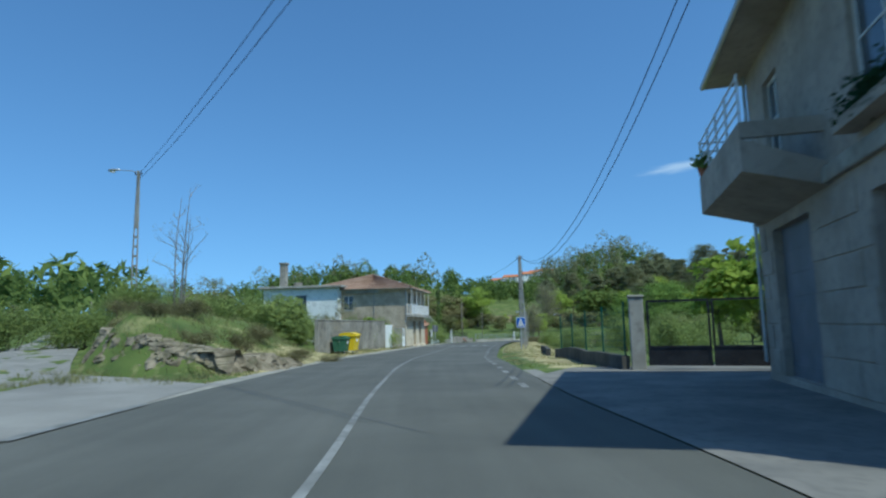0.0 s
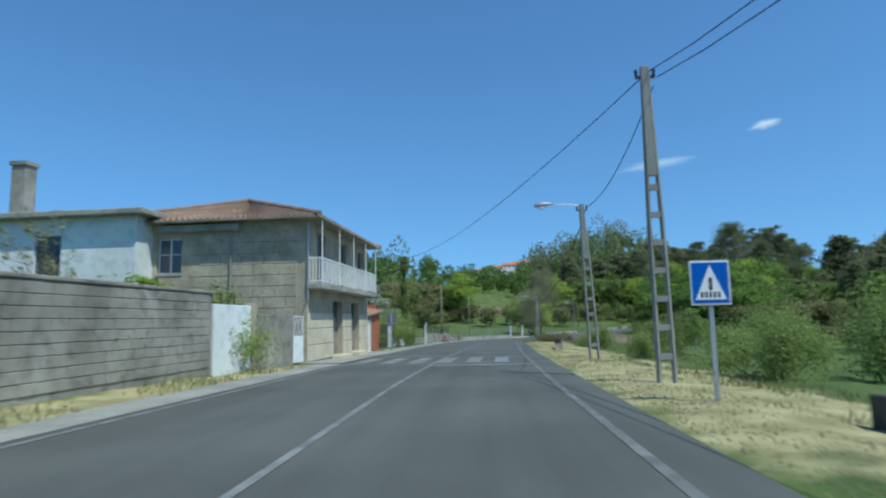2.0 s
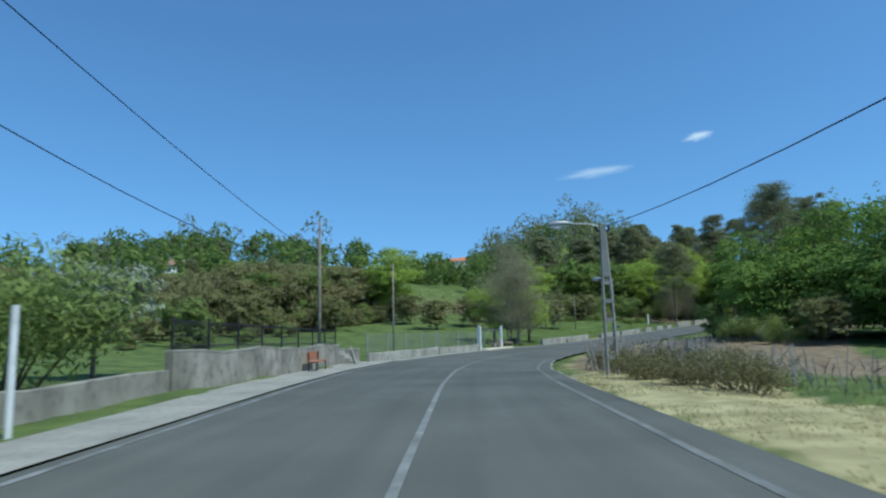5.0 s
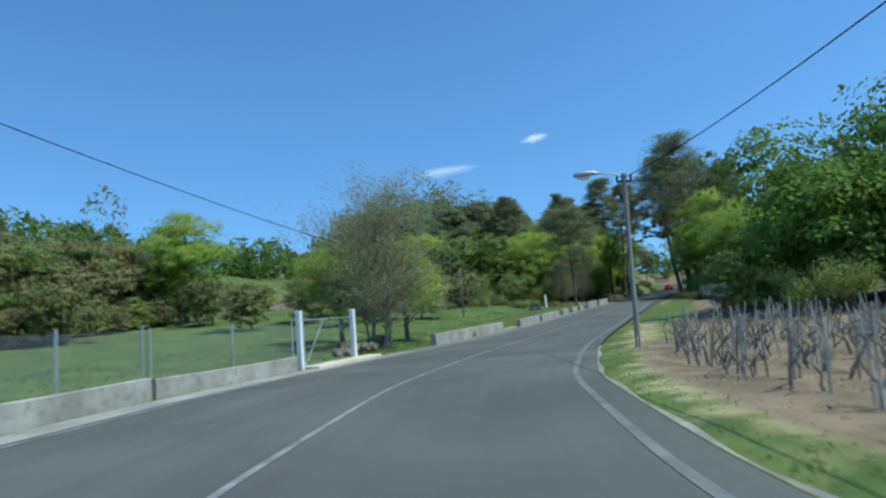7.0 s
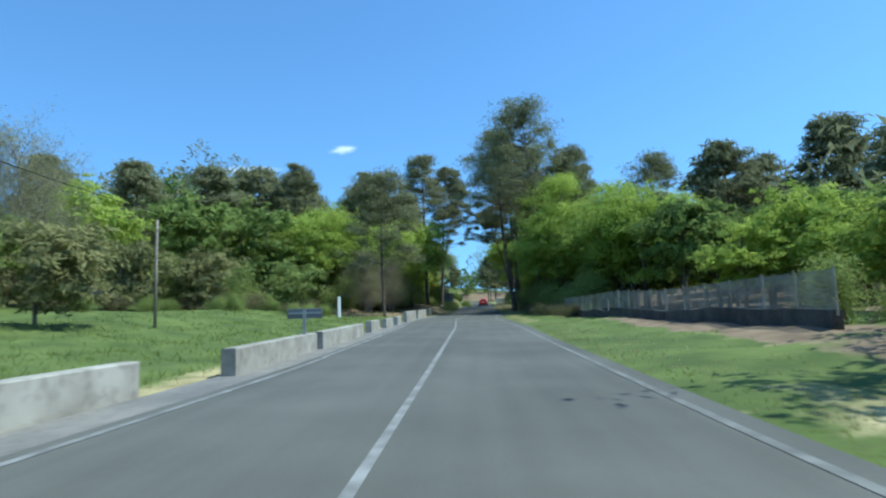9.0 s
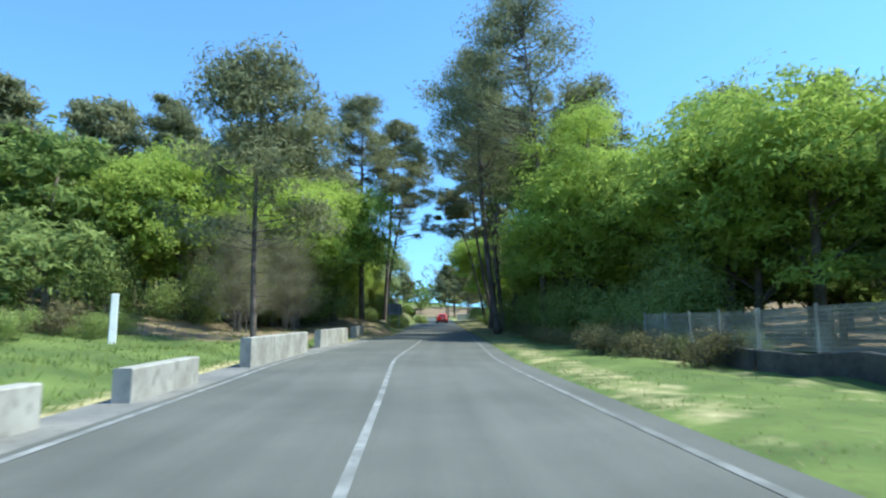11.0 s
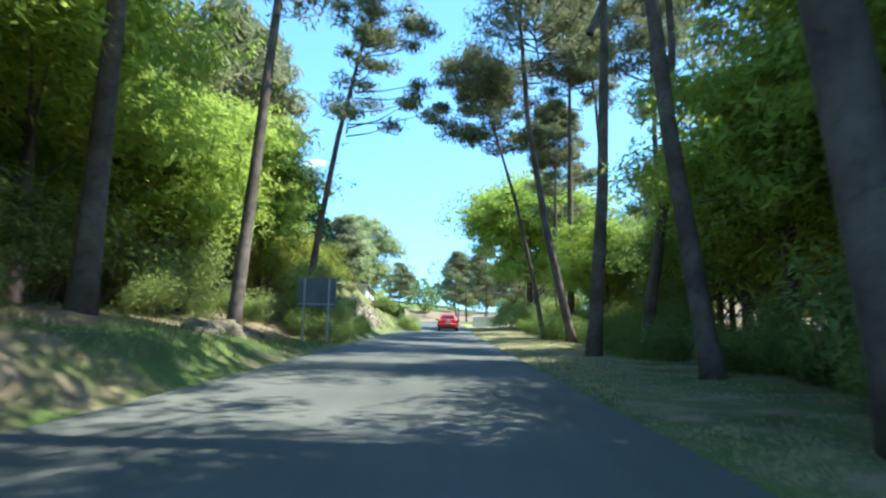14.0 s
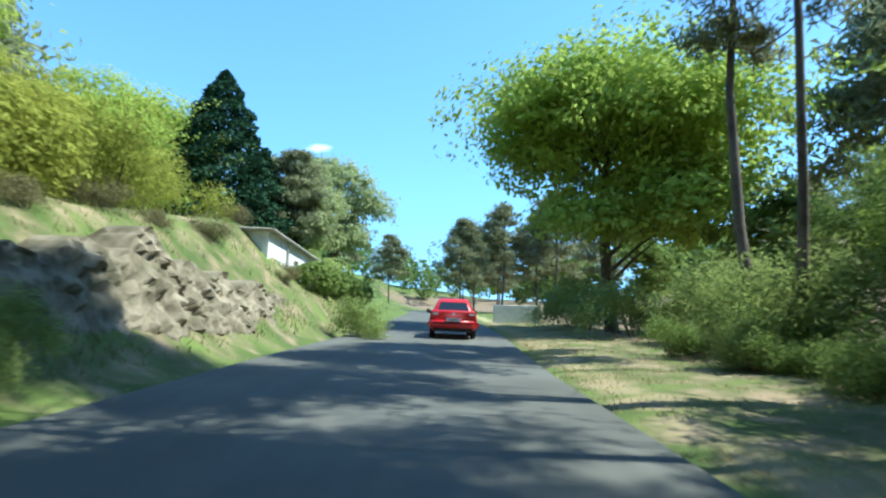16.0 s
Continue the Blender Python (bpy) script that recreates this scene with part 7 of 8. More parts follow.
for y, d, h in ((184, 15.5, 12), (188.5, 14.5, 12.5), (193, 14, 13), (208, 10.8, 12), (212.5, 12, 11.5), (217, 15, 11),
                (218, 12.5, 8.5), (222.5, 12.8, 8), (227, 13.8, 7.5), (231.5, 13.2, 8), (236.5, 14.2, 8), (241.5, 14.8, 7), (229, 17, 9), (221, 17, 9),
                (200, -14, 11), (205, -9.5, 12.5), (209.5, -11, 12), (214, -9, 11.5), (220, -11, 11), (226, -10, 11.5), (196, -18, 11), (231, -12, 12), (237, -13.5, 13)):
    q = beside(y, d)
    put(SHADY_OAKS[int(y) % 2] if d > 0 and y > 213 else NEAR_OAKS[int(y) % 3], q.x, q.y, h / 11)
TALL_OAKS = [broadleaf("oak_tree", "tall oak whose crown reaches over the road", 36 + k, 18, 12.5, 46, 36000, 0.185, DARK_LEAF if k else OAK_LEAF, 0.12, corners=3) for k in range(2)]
for k, (y, d, h) in enumerate(((197.5, 11.0, 16.5), (203.5, 11.8, 18), (209.5, 13, 16))):
    q = beside(y, d)
    put(TALL_OAKS[k % 2], q.x, q.y, h / 18)
# oaks largely beyond the view's edge, added to throw shade on the right verge
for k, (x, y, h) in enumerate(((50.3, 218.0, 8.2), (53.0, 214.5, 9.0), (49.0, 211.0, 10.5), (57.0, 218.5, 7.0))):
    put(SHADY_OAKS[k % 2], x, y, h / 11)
FERNS = [shrub("fern_clump", "dark green ferns and bramble under the pines", 96 + k, 1.5, 2.8, 6500, 0.08, DARK_LEAF, 3) for k in range(2)]
for k in range(26):
    q = beside(205 + 1.5 * k, 8.6 + 0.7 * math.sin(k * 2.3) + 0.9 * (k % 2))
    put(FERNS[k % 2], q.x, q.y, 0.75 + 0.25 * math.sin(k * 1.7))
BIG_OAK = broadleaf("oak_tree", "broad old oak in fresh leaf above the hedge", 37, 14, 14, 40, 70000, 0.17, OAK_LEAF, 0.14)
put(BIG_OAK, 65.0, 249.6, 1.22, 40)
put(BIG_OAK, 18.5, 226.0, 1.15, 200)
for x, y, s in ((6.6, 136.6, 1.05), (10.8, 138.5, 1.2), (12.2, 130.0, 1.05), (16.0, 135.0, 1.2), (13.5, 127.0, 1.0)):
    put(WILLOWS[int(x) % 2], x, y, s)
put(NEAR_OAKS[2], -36.1, 177.7, 1.13, 30)
put(NEAR_OAKS[0], -14.6, 143.0, 0.58)
put(NEAR_OAKS[1], -18.2, 146.0, 0.6)
BUSHTREE = twig_tree("bare_tree", "tall many-stemmed tree with grey twigs just leafing", 111, 9.5, 8.6, 42000, GREY_LEAF, 1500, 0.048, PALE_BARK)
put(BUSHTREE, -16.6, 140.4, 1.05, None, 0.80)
put(BUSHTREE, -15.8, 190.3, 1.35)
for y, d, k in ((194.5, -10.5, 0.72), (198, -8.8, 0.66), (201.5, -10.5, 0.8)):
    q = beside(y, d)
    put(BUSHTREE, q.x, q.y, k)
put(twig_tree("bare_tree", "leafless tree with upright pale branches on the bank", 112, 7.0, 4.8, 260, GREY_LEAF, 190, 0.05, PALE_BARK), -21.0, 26.5, 1.0)
for x, y, s in ((-17.5, 19.0, 0.55), (-15.2, 17.9, 0.5), (-12.9, 17.4, 0.5), (-19.6, 21.0, 0.6), (-13.2, 20.2, 0.55), (-16.0, 20.8, 0.6), (-12.4, 22.8, 0.5), (-12.2, 25.6, 0.45), (-14.6, 23.6, 0.6), (-18.4, 23.2, 0.7)):
    put(BRAMBLES[int(y) % 2], x, y, s)
put(cone_tree("conifer", "dark dense spruce behind the white house", 120, 18, 14.0, 22000, 0.26, CONIFER_LEAF, 0.72), 48.4, 279.6, 1.0)
put(bpy.data.objects["conifer"], 52.6, 281.5, 0.66, 60)
POPLAR = broadleaf("poplar_tree", "tall pale green poplar with a rounded crown", 121, 18, 12, 30, 26000, 0.22, POPLAR_LEAF, 0.06)
put(NEAR_OAKS[0], 39.5, 262.0, 0.95)
put(BIG_OAK, 42.0, 285.0, 1.15, 100)
put(POPLAR, 63.5, 293, 1.05)
put(POPLAR, 56.5, 284, 0.8)
put(PINES[0], 55.5, 281, 0.62)
for x, y, h in ((88, 304, 14), (94, 310, 13), (84, 322, 12), (74, 318, 13), (104, 318, 14)):
    put(PINES[int(x) % 3], x, y, h / 20)
BLOSSOM_TREE = broadleaf("fruit_tree", "small fruit tree in white blossom", 130, 4.5, 4.2, 12, 3800, 0.13, BLOSSOM, 0.25)
put(BLOSSOM_TREE, -21.8, 71.5, 1.0)
put(BLOSSOM_TREE, -30.0, 101.0, 0.95)
put(SPRINGS[0], -17.9, 45.0, 0.3, None, 1.0)
put(SPRINGS[1], 5.5, 22.5, 0.55)
put(SPRINGS[0], 4.6, 26.0, 0.5)
for x, y, s in ((-21.5, 76.0, 1.0), (-23.0, 77.5, 1.3), (-21.3, 70.2, 0.9), (-25.0, 83, 1.4), (-24.5, 86, 1.2), (-27, 90, 1.6), (-28, 95, 1.7), (-18.6, 44.0, 0.9), (-19.4, 49.0, 1.1), (-19.6, 47.3, 1.2),
                (-22, 40, 1.25), (-24, 37.5, 1.4), (-27, 36.5, 1.5), (-30, 37, 1.6), (-22.5, 44, 1.1), (-26, 47, 1.2), (-19.5, 35, 0.8), (-33, 33, 1.5), (-36, 30, 1.5), (-24, 27, 1.1),
                (48.6, 245.4, 0.7),
                (5.5, 142.5, 0.9), (10.5, 149.5, 0.9), (3.5, 129, 0.9), (2.2, 133.5, 1.0), (6, 60, 1.6), (9, 66, 1.8), (4, 72, 1.5), (12, 78, 2.0), (2, 52, 1.3), (5, 46, 1.4), (-2.5, 50.5, 0.8), (-1.5, 58, 0.9), (-4.6, 63, 0.6), (-6.2, 74.5, 0.7), (-7.0, 78, 0.7), (-3, 68, 1.0)):
    put(SHRUBS[int(abs(x * 3 + y)) % 3], x, y, s)
for y, d, s in ((180, 7.4, 0.75), (183, 7.0, 0.8), (186.5, 7.2, 0.75), (190, 7.2, 0.8), (193.5, 7.0, 0.75), (197, 6.9, 0.8), (201, 7.0, 0.9), (178, 8.4, 0.8), (184, 9, 1.0)):
    q = beside(y, d)
    put(BRAMBLES[int(y) % 2], q.x, q.y, s)
    put(SHRUBS[int(y) % 3], q.x + 1.2, q.y - 0.4, 0.5 * s)
for y, d, s in ((100, 6, 0.7), (101.5, 6.8, 0.8), (103, 6.2, 0.7), (104.6, 6.6, 0.7), (106.5, 6.2, 0.6), (99, 7.5, 0.8), (97.5, 6.4, 0.7), (96, 7.2, 0.8), (108.2, 6.6, 0.5), (102.2, 8.2, 0.8), (105, 8.4, 0.7), (142, -4.6, 0.35)):
    q = beside(y, d)
    put(BRAMBLES[int(y) % 2], q.x, q.y, s)
for y, d, s in ((238, 10.5, 1.2), (241, 10, 1.1), (244.5, 10.5, 1.2), (234, 11.5, 1.0), (229, 11.5, 0.9), (225, 11, 0.9), (220, 10.5, 0.9), (214, 9.2, 0.8), (208, 8.2, 0.8), (254, 8.5, 1.3), (258, 9, 1.1), (249, 9.5, 1.2), (247, 12, 1.5), (236, 13, 1.3), (231, 13.5, 1.3), (226, 13, 1.2),
                (238.5, 8.6, 0.5), (233, 9.0, 0.45), (227.5, 9.2, 0.5), (222, 8.6, 0.5), (217, 8.0, 0.5), (231.4, -3.0, 0.42), (229.9, -2.9, 0.42), (228.2, -2.9, 0.4), (226.4, -3.0, 0.4), (232.6, -3.3, 0.4), (224.6, -3.1, 0.4), (230.5, -4.4, 0.8), (228.4, -4.2, 0.7), (226.4, -4.0, 0.7), (224.6, -4.3, 0.6), (232.2, -4.6, 0.6), (229.4, -5.6, 1.1), (226.0, -5.8, 1.1),
                (216, -6.5, 0.6), (222, -6.6, 0.7), (210, -7, 0.6)):
    q = beside(y, d)
    put(SHRUBS[int(y) % 3], q.x, q.y, s)


for x, y, s in ((-12, 166, 0.95), (-15, 168, 1.1), (-18, 164, 0.9), (-22, 170, 1.1), (-27, 165, 1.0), (-32, 172, 1.1), (-10, 186, 1.2), (-4, 190, 1.1), (3, 192, 1.0), (-40, 160, 1.1), (-48, 150, 1.2), (-52, 140, 1.2), (-45, 132, 1.0),
                (6, 128, 0.8), (8.5, 133, 0.9), (2.0, 139.6, 0.7), (14, 122, 1.0), (12, 116, 0.9), (3, 96, 0.8), (10, 92, 1.0), (16, 100, 1.1), (22, 88, 1.2), (-30, 42, 0.8), (-34, 46, 0.9)):
    put(BUSHES[int(abs(x + y)) % 2], x, y, s)
for x, y, h in ((5, 226, 18), (12, 233, 19), (-2, 216, 16), (25, 233, 19), (-10, 222, 16), (16, 212, 15), (32, 238, 17), (-18, 210, 14)):
    put(PINES[int(abs(x)) % 3], x, y, h / 20)
for x, y, h in ((10, 206, 13), (3, 204, 11), (-4, 205, 12), (16, 206, 12), (-14, 200, 12), (22, 210, 13), (-24, 198, 6), (-30, 192, 3.5)):
    put(NEAR_OAKS[int(x) % 3] if x > 5 else (OAKS + DARK_OAKS)[int(abs(x)) % 6], x, y, h / (11 if x > 5 else 10))


for y, d, s in ((201.5, -11.5, 1.2), (205, -8.5, 1.4), (208, -9.5, 1.5), (212, -9, 1.2), (216, -10, 1.5), (221, -9.5, 1.4), (203, -13, 2.0), (210, -14, 2.0), (217, -14, 2.0), (224, -13, 1.8),
                (186, 11, 1.5), (190, 11.5, 1.7), (194, 10.5, 1.5), (198, 9.5, 1.5), (202, 9, 1.3), (206, 8.5, 1.4), (210, 9.5, 1.5), (193, -17, 1.5), (187, -20, 1.6), (196, -14, 1.4), (181, -24, 1.6)):
    q = beside(y, d)
    put(SHRUBS[int(y) % 3], q.x, q.y, s, None, 1.15)
for x, y, s in ((-20.6, 36.4, 0.72), (-22.4, 38.6, 0.78), (-19.4, 34.6, 0.55)):
    put(BUSHES[1], x, y, s)
for x, y, s in ((-18.4, 40.5, 0.42), (-18.6, 42.6, 0.42), (-17.9, 37.0, 0.36)):
    put(TWIGS[int(y) % 2], x, y, s)
# the belt of trees and scrub behind the field
SCRUB = [broadleaf("scrub_tree", "hazy olive-brown scrub tree just coming into leaf", 140 + k, 8, 8, 26, 7000, 0.26, m, 0.0, PALE_BARK, corners=3)
         for k, m in enumerate((OLIVE_LEAF, THICKET_LEAF, THICKET_LEAF, DARK_LEAF))]
r = random.Random(77)
for k in range(40):
    f = k / 39
    x, y = (-41 - 20 * f, 180 - 42 * f) if f < 0.6 else (-53 - 22 * (f - 0.6) / 0.4, 154.8 - 62 * (f - 0.6) / 0.4)
    put(SCRUB[(0, 1, 2, 1, 0, 2, 3)[k % 7]], x + r.uniform(-1.5, 1.5), y + r.uniform(-1.5, 1.5), r.uniform(0.98, 1.2) * (1 if f < 0.6 else 0.8), None, r.uniform(0.95, 1.15), r)
    put(SCRUB[(1, 0, 2)[k % 3]], x - r.uniform(5, 9), y + r.uniform(3, 8), r.uniform(1.0, 1.2) * (1 if f < 0.6 else 0.85), None, r.uniform(0.95, 1.1), r)
    put((BUSHES + SCRUB[:2])[k % 4], x + r.uniform(3, 6), y + r.uniform(-4, -1), r.uniform(0.5, 0.8) * (1 if k % 4 < 2 else 0.6), None, 1.0, r)
for k in range(14):
    put(BUSHES[k % 2], -47 + 0.5 * k + r.uniform(-2, 2), 118 + 4.2 * k + r.uniform(-2, 2), r.uniform(0.3, 0.5), None, 0.8, r)
for k in range(34):
    put((DARK_OAKS + PINES)[k % 6], r.uniform(-150, -70), r.uniform(195, 250), r.uniform(0.55, 0.75) * (1 if k % 6 < 3 else 0.5), None, 1.0, r)
for k in range(12):
    put(SCRUB[k % 3], -28 - 1.6 * k + r.uniform(-2, 2), 196 + 2 * (k % 4) + r.uniform(-2, 2), r.uniform(0.22, 0.32), None, 1.0, r)
for k in range(30):
    f = k / 29
    put((BRAMBLES + SHRUBS)[k % 5], -20 + 27 * f + r.uniform(-1, 1), 183 + 7 * f + r.uniform(-2.5, 2.5), r.uniform(0.7, 1.1) * (0.55 if k % 5 > 1 else 1), None, 1.0, r)
for k in range(7):
    put(SCRUB[k % 2], -14 - 1.2 * k + r.uniform(-1, 1), 186 - 1.5 * k + r.uniform(-2, 2), r.uniform(0.5, 0.62), None, 1.0, r)
BROOM = [shrub("shrub", "yellow-green broom shrub on top of the cutting", 86 + k, 2.4, 3.2, 13000, 0.075, YELLOW_LEAF, 3) for k in range(2)]
for y, d, s in ((231, -7.5, 1.2), (234, -8.2, 1.5), (237.5, -8.6, 1.6), (241, -8.2, 1.3), (236, -11, 1.9), (240, -12, 1.9), (244.5, -9.5, 1.2), (228, -7.5, 1.0)):
    q = beside(y, d)
    put(BROOM[int(y) % 2], q.x, q.y, s)
for y, d, s in ((233, -6.2, 0.5), (236.5, -6.4, 0.55), (240.5, -6.2, 0.45), (246, -6.6, 0.6), (248.5, -6.8, 0.6), (230, -5.2, 0.6), (227, -5.4, 0.6), (232, -4.6, 0.35), (235, -4.4, 0.3), (238.5, -4.3, 0.35), (242.5, -4.3, 0.35), (245.5, -4.6, 0.4), (247.5, -5.0, 0.45), (243, -6.0, 0.6), (239, -7.2, 0.6), (234.5, -6.9, 0.6)):
    q = beside(y, d)
    put(BRAMBLES[int(y) % 2], q.x, q.y, s)


# ---- the white house and hedge above the cutting ----
t = thing("white_house", "low white rendered house above the rock cutting", "house", frame_at(46.2, 248.5, 2.2, -26))
part("front_wall", opening_wall(0, 11.6, -2, 2.25, ((5.2, 6.3, 0.7, 1.7),), -0.25, 0), WHITE_WALL, t)
part("end_wall", Shape().box(-2.8, 0, -2, -0.25, 0.25, 2.25), WHITE_WALL, t)
part("end_wall", Shape().box(-2.8, 11.35, -2, -0.25, 11.6, 2.25), WHITE_WALL, t)
part("back_wall", Shape().box(-3.05, 0, -2, -2.8, 11.6, 2.25), WHITE_WALL, t)
part("roof_slab", Shape().box(-3.2, -0.25, 2.254, 0.25, 11.8, 2.36, None, 0.03), CONCRETE, t, "flat concrete roof slab")
part("chimney", Shape().box(-2.6, 0.5, 2.36, -2.2, 0.9, 3.1).box(-2.65, 0.45, 3.1, -2.15, 0.95, 3.18), WHITE_WALL, t)
part("drainpipe", Shape().tube([(0.06, 3.4, -1.5), (0.06, 3.4, 2.2)], [0.05, 0.05], 8), METAL, t)
window(t, 5.2, 6.3, 0.7, 1.7, 0.0)


def palm(x, y, h):
    p = at_ground(x, y)
    t = thing("palm_tree", "short palm with arching green fronds by the house", "palm tree", pose(p.x, p.y, p.z))
    part("trunk", Shape().tube([(0, 0, -0.3), (0.05, 0, h * 0.5), (0, 0, h)], [0.28, 0.22, 0.25], 10), BARK, t)
    r = random.Random(5)
    for k in range(26):
        a, up, n = k * 2.4, r.uniform(0.1, 1.2), 9
        L = r.uniform(1.7, 2.4)
        pts = [Vector((math.cos(a) * L * f, math.sin(a) * L * f, h + up * L * f * 0.7 - 1.0 * L * f * f * (0.5 + 0.4 * r.random() * 0 + 0.1))) for f in (i / n for i in range(n + 1))]
        side = Vector((-math.sin(a), math.cos(a), 0))
        s = Shape()
        for i in range(1, n):
            w = 0.5 * math.sin(math.pi * (i + 0.6) / (n + 1))
            for sg in (-1, 1):
                e = pts[i] + side * sg * w + Vector((0, 0, -0.25 * w)) + (pts[i + 1] - pts[i]) * 0.8
                s.add([pts[i], pts[i] * 0.4 + pts[i + 1] * 0.6, e], [(0, 1, 2)])
        part("frond", s, SHRUB_LEAF, t)


palm(53.4, 264.6, 2.2)
for k in range(6):
    q = Vector((48.6, 250.0)).lerp(Vector((53.6, 258.5)), k / 5)
    z = float(land(q.x, q.y)[0][0])
    rng = np.random.default_rng(200 + k)
    d = rng.normal(size=(1400, 3))
    d /= np.linalg.norm(d, axis=1)[:, None]
    h = thing("hedge_bush", "clipped round dark green hedge bush", "hedge", pose(q.x, q.y, z), "clipped hedge")
    part("foliage", mesh_quads("foliage", cards(rng, d * rng.uniform(0.8, 1.03, 1400)[:, None] * np.array((1.0, 1.0, 0.75)) + np.array((0, 0, 0.6)), 0.14), DARK_LEAF), DARK_LEAF, h)
    part("stem", Shape().tube([(0, 0, -0.2), (0, 0, 0.8)], [0.06, 0.03], 6), BARK, h)
low_wall("entrance_wall", (64.6, 260.6), (67.4, 259.0), 1.25, 0.2, WHITE_WALL, "white rendered entrance wall beside the road", "wall")


# ---- grass ----
def grass(name, label, leaf, seed, rows, size, thick=1.0):
    """Blades of grass scattered beside the road: rows of y from, to, metres past the edge from, to, side, blades a square metre."""
    rng = np.random.default_rng(seed)
    out = []
    for y0, y1, g0, g1, side, dense in rows:
        n = int((y1 - y0) * (g1 - g0) * dense * 4)
        i = ((rng.uniform(y0, y1, n) + 30) * 2).astype(int)
        g = g0 + (g1 - g0) * rng.uniform(0, 1, n) ** 1.3
        d = np.where(side > 0, RR[i] + g, -RL[i] - g)
        x, y = RX[i] + RN[i, 0] * d, RY[i] + RN[i, 1] * d + rng.uniform(-0.3, 0.3, n)
        patch = np.sin(x * 0.9 + 1.3 * np.sin(y * 0.6)) * np.sin(y * 1.1 + x * 0.4) + rng.uniform(-0.6, 0.9, n)
        keep = patch > 0
        x, y = x[keep], y[keep]
        z, _, _ = land(x, y)
        m = len(x)
        h = size * rng.uniform(0.3, 1.3, m)
        a = rng.uniform(0, 6.28, m)
        w = thick * (0.007 + 0.013 * rng.uniform(0, 1, m))
        side_v = np.stack([np.cos(a) * w, np.sin(a) * w, 0 * a], 1)
        lean = np.stack([rng.normal(0, 0.35, m) * h, rng.normal(0, 0.35, m) * h, h], 1)
        base = np.stack([x, y, z - 0.02], 1)
        out.append(np.stack([base - side_v, base + side_v, base + side_v * 0.5 + lean * 0.6, base + lean], 1).reshape(-1, 3))
    tagged(part(name, mesh_quads(name, np.concatenate(out), leaf), leaf), label, "grass", kind="stuff")


grass("grass", "tufts of green grass along the road's edges", GRASS_LEAF, 31, [
    (12, 33, 0.6, 6, -1, 26), (17, 60, 0.5, 3, 1, 14), (40, 100, 4, 9, 1, 14), (60, 112, 1.8, 4, -1, 10), (100, 150, 0.2, 1.1, 1, 16), (118, 142, 0.5, 1.6, -1, 30), (140, 205, 1.2, 9, -1, 16),
    (140, 180, 0.4, 4, 1, 10), (205, 262, 0.6, 5, -1, 12), (212, 222, 2.5, 8, -1, 40), (180, 262, 3.0, 7, 1, 7), (30, 56, 0.8, 2.2, -1, 10)], 0.06)
grass("dry_grass", "straw-coloured dry grass on the verges", DRY_LEAF, 32, [
    (22, 110, 0.3, 4.5, 1, 40), (14, 56, 0.5, 2.4, -1, 26), (100, 150, 0.7, 2.8, 1, 22), (142, 205, 0.2, 1.4, -1, 20), (150, 205, 0.2, 2, 1, 20), (205, 262, 0.1, 2.5, -1, 26), (200, 262, 0.2, 5, 1, 60), (102, 134, 2.4, 8.5, 1, 16)], 0.06)

grass("meadow_grass", "lush green meadow grass beyond the parapets", GRASS_LEAF, 34, [(116, 200, 1.5, 15, -1, 7)], 0.17, 1.3)
grass("tall_grass", "tall olive and straw grass on the banks", OLIVE_LEAF, 33, [
    (14, 31, 1.2, 8, -1, 26), (205, 250, 0.8, 7, -1, 12), (208, 250, 4.5, 7, 1, 10), (60, 112, 4.5, 9, 1, 7), (31, 52, 0.8, 1.9, -1, 14), (22, 60, 3.0, 6, 1, 10)], 0.19, 1.1)


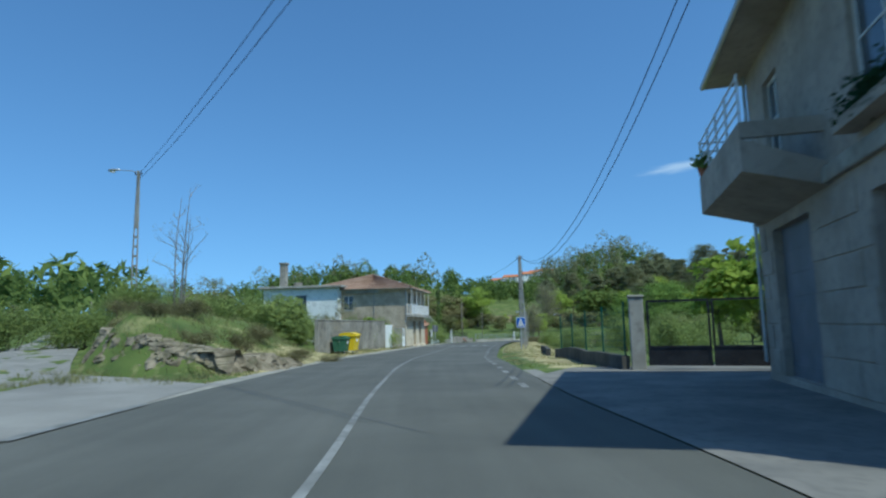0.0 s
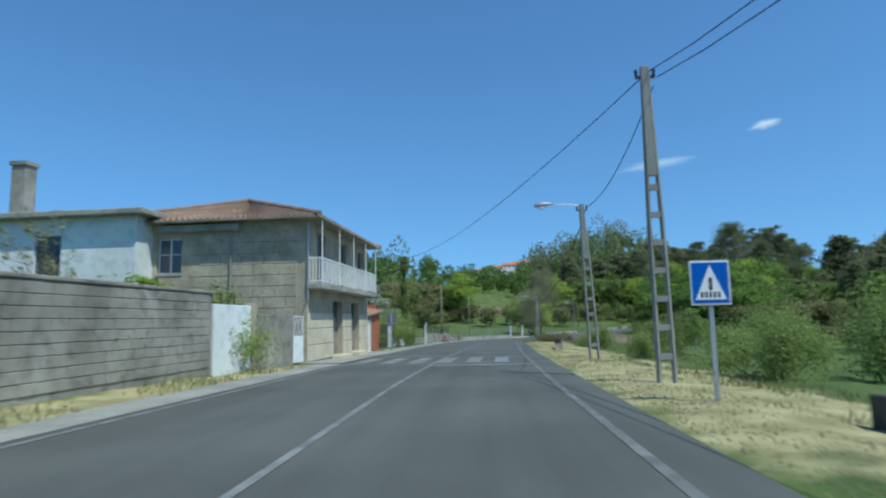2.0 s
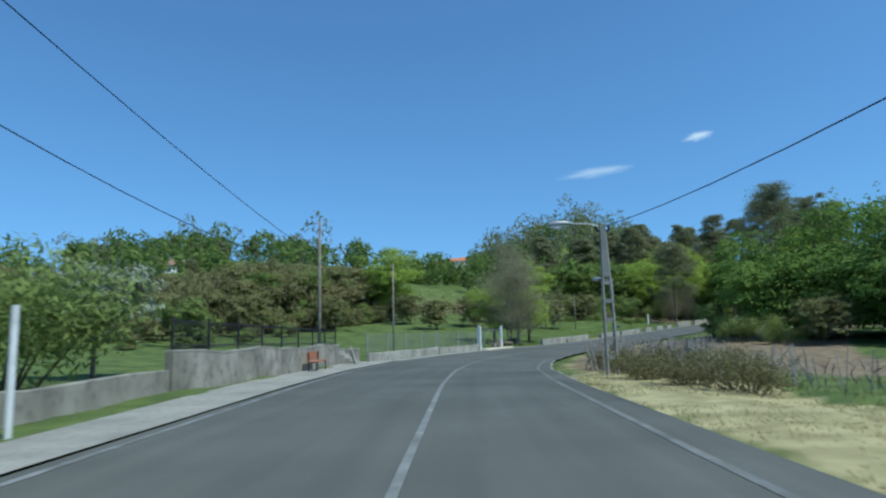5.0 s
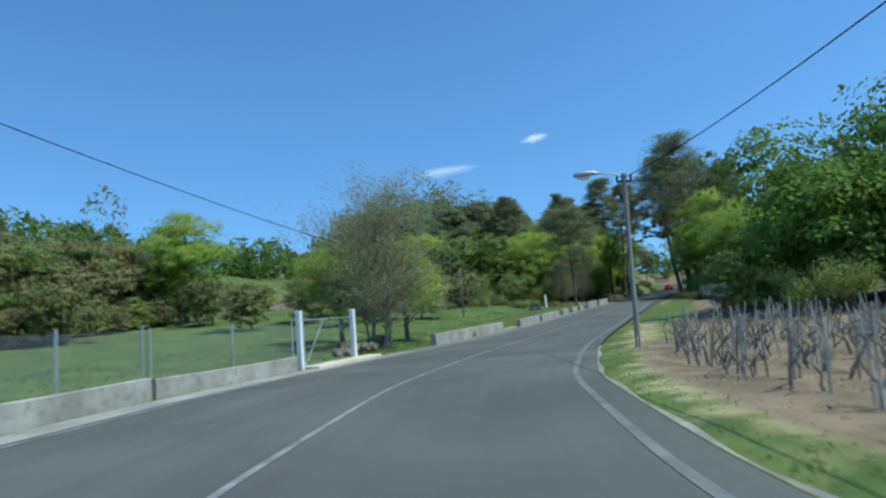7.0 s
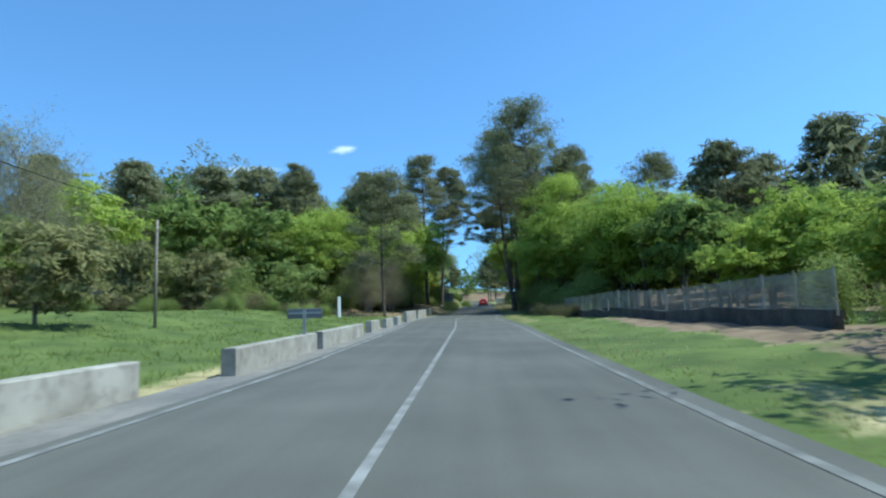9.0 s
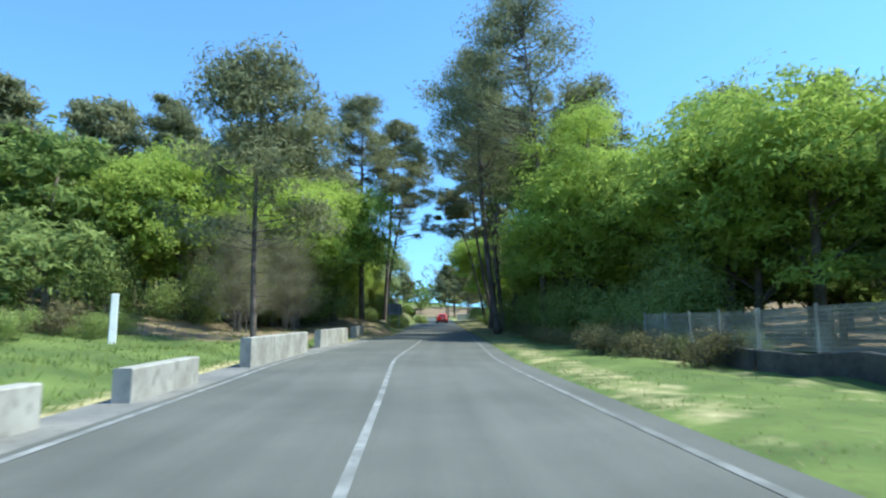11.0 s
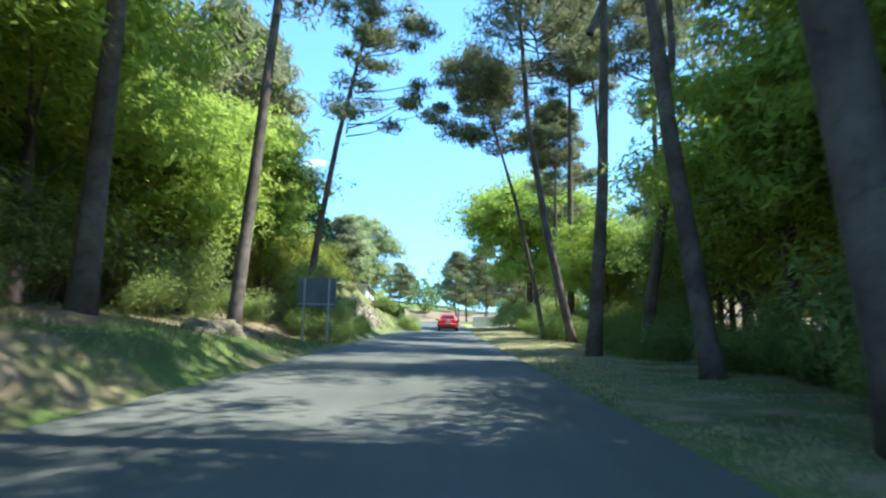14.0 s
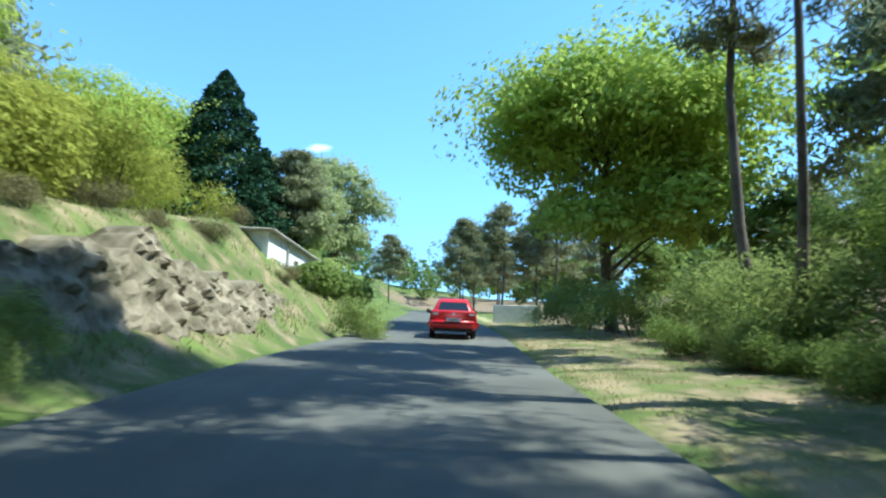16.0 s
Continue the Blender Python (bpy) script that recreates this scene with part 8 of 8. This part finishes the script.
# ---- the red hatchback ----
def red_car():
    t = thing("car", "red five-door hatchback standing in the lane", "car", frame_at(53.1, 246.4, float(RZ[along(246.4)]), -28.4))
    # local +y is ahead; the tail is at y = -2.1
    secs = ((-2.08, 0.42, 0.80, 0.74, 0.90), (-2.12, 0.36, 0.84, 0.78, 0.93), (-2.05, 0.30, 0.86, 0.80, 1.0), (-1.7, 0.24, 0.87, 0.82, 1.02), (-0.8, 0.22, 0.87, 0.83, 0.98), (0.4, 0.22, 0.87, 0.83, 0.95), (1.2, 0.24, 0.86, 0.80, 0.92), (1.75, 0.28, 0.82, 0.74, 0.82), (2.05, 0.36, 0.72, 0.66, 0.68))
    v, n = [], 10
    for y, z0, w, w2, z1 in secs:
        zm = z0 + 0.55 * (z1 - z0)
        v += [(x, y, z) for x, z in ((-w * 0.8, z0), (-w, z0 + 0.12), (-w * 1.0, zm), (-w2, z1 - 0.04), (-w2 * 0.9, z1), (w2 * 0.9, z1), (w2, z1 - 0.04), (w, zm), (w, z0 + 0.12), (w * 0.8, z0))]
    s = Shape().add(v, [(i * n + k, i * n + (k + 1) % n, (i + 1) * n + (k + 1) % n, (i + 1) * n + k) for i in range(len(secs) - 1) for k in range(n)] + [tuple(range(n - 1, -1, -1)), tuple((len(secs) - 1) * n + k for k in range(n))])
    body = part("body", s, RED_PAINT, t, "glossy red bodywork", True)
    roof = [(-1.95, 0.60, 0.98), (-1.72, 0.56, 1.30), (-1.45, 0.54, 1.415), (-0.6, 0.55, 1.445), (0.1, 0.54, 1.41), (0.85, 0.62, 0.98)]
    base = [(-2.0, 0.74), (-1.8, 0.76), (-1.5, 0.77), (-0.6, 0.78), (0.3, 0.78), (1.05, 0.74)]
    v = []
    for (y, w, z), (yb, wb) in zip(roof, base):
        v += [(-wb, yb, 0.94), (-w, y, z), (-w * 0.8, y, z + 0.03), (w * 0.8, y, z + 0.03), (w, y, z), (wb, yb, 0.94)]
    part("cabin", Shape().add(v, [(6 * i + k, 6 * i + k + 1, 6 * i + 7 + k, 6 * i + 6 + k) for i in range(5) for k in range(5)] + [(5, 4, 3, 2, 1, 0)]), RED_PAINT, t, "red roof and pillars", True)
    part("rear_window", Shape().add([(-0.56, -2.0, 1.0), (0.56, -2.0, 1.0), (0.47, -1.76, 1.31), (-0.47, -1.76, 1.31), (-0.56, -1.97, 1.0), (0.56, -1.97, 1.0)], [(0, 1, 2, 3)]), CAR_GLASS, t, "dark rear window")
    for sx in (-1, 1):
        part("side_window", Shape().add([(sx * 0.775, -1.35, 1.0), (sx * 0.785, 0.75, 1.0), (sx * 0.60, 0.05, 1.36), (sx * 0.60, -1.2, 1.36)], [(0, 1, 2, 3)]), CAR_GLASS, t)
        lamp = part("tail_lamp", Shape().box(sx * 0.80 if sx < 0 else 0.50, -2.155, 0.80, sx * 0.50 if sx < 0 else 0.80, -2.06, 0.96, None, 0.02), LIGHT_RED, t, "red tail lamp with a pale lens")
        part("lens", Shape().box(sx * 0.66 - 0.1, -2.165, 0.83, sx * 0.66 + 0.1, -2.156, 0.89), LIGHT_WHITE, lamp)
        mirror = part("door_mirror", Shape().tube([(sx * 0.82, 0.62, 0.98), (sx * 0.98, 0.6, 1.02), (sx * 1.0, 0.58, 1.02)], [0.05, 0.09, 0.05], 8), BLACK_METAL, t)
        for y in (-1.32, 1.28):
            w = new("wheel")
            w.parent = t
            part("tyre", Shape().tube([(sx * 0.66, y, 0.31), (sx * 0.68, y, 0.31), (sx * 0.84, y, 0.31), (sx * 0.86, y, 0.31)], [0.27, 0.31, 0.31, 0.27], 20), RUBBER, w)
            part("rim", Shape().tube([(sx * 0.85, y, 0.31), (sx * 0.868, y, 0.31)], [0.2, 0.18], 16), METAL, w)
    part("rear_bumper", Shape().tube([(-0.84, -1.95, 0.5), (-0.74, -2.14, 0.5), (0, -2.18, 0.5), (0.74, -2.14, 0.5), (0.84, -1.95, 0.5)], [0.12, 0.14, 0.14, 0.14, 0.12], 8), RED_PAINT, t, "", True)
    part("bumper_strip", Shape().box(-0.72, -2.335, 0.52, 0.72, -2.28, 0.56), BLACK_METAL, t)
    plate = part("number_plate", Shape().box(-0.26, -2.345, 0.60, 0.26, -2.16, 0.71), SIGN_WHITE, t, "white number plate")
    for k in range(7):
        part("bar", Shape().box(-0.2 + 0.06 * k, -2.35, 0.625, -0.165 + 0.06 * k, -2.346, 0.685), BLACK_METAL, plate)
    part("badge", Shape().tube([(0, -2.14, 0.86), (0, -2.165, 0.86)], [0.055, 0.05], 14), METAL, t)
    part("lower_valance", Shape().box(-0.7, -2.16, 0.25, 0.7, -1.95, 0.4), BLACK_METAL, t)
    part("aerial", Shape().tube([(0, -1.3, 1.44), (0, -1.55, 1.62)], [0.008, 0.004], 5), BLACK_METAL, t)


red_car()


for ob in [o for o in scene.objects if o.type == "EMPTY" and not o.parent and o.get("category") in ("tree", "pine tree", "shrub") and not o.get("used")]:
    for child in list(ob.children_recursive):
        bpy.data.objects.remove(child)
    bpy.data.objects.remove(ob)
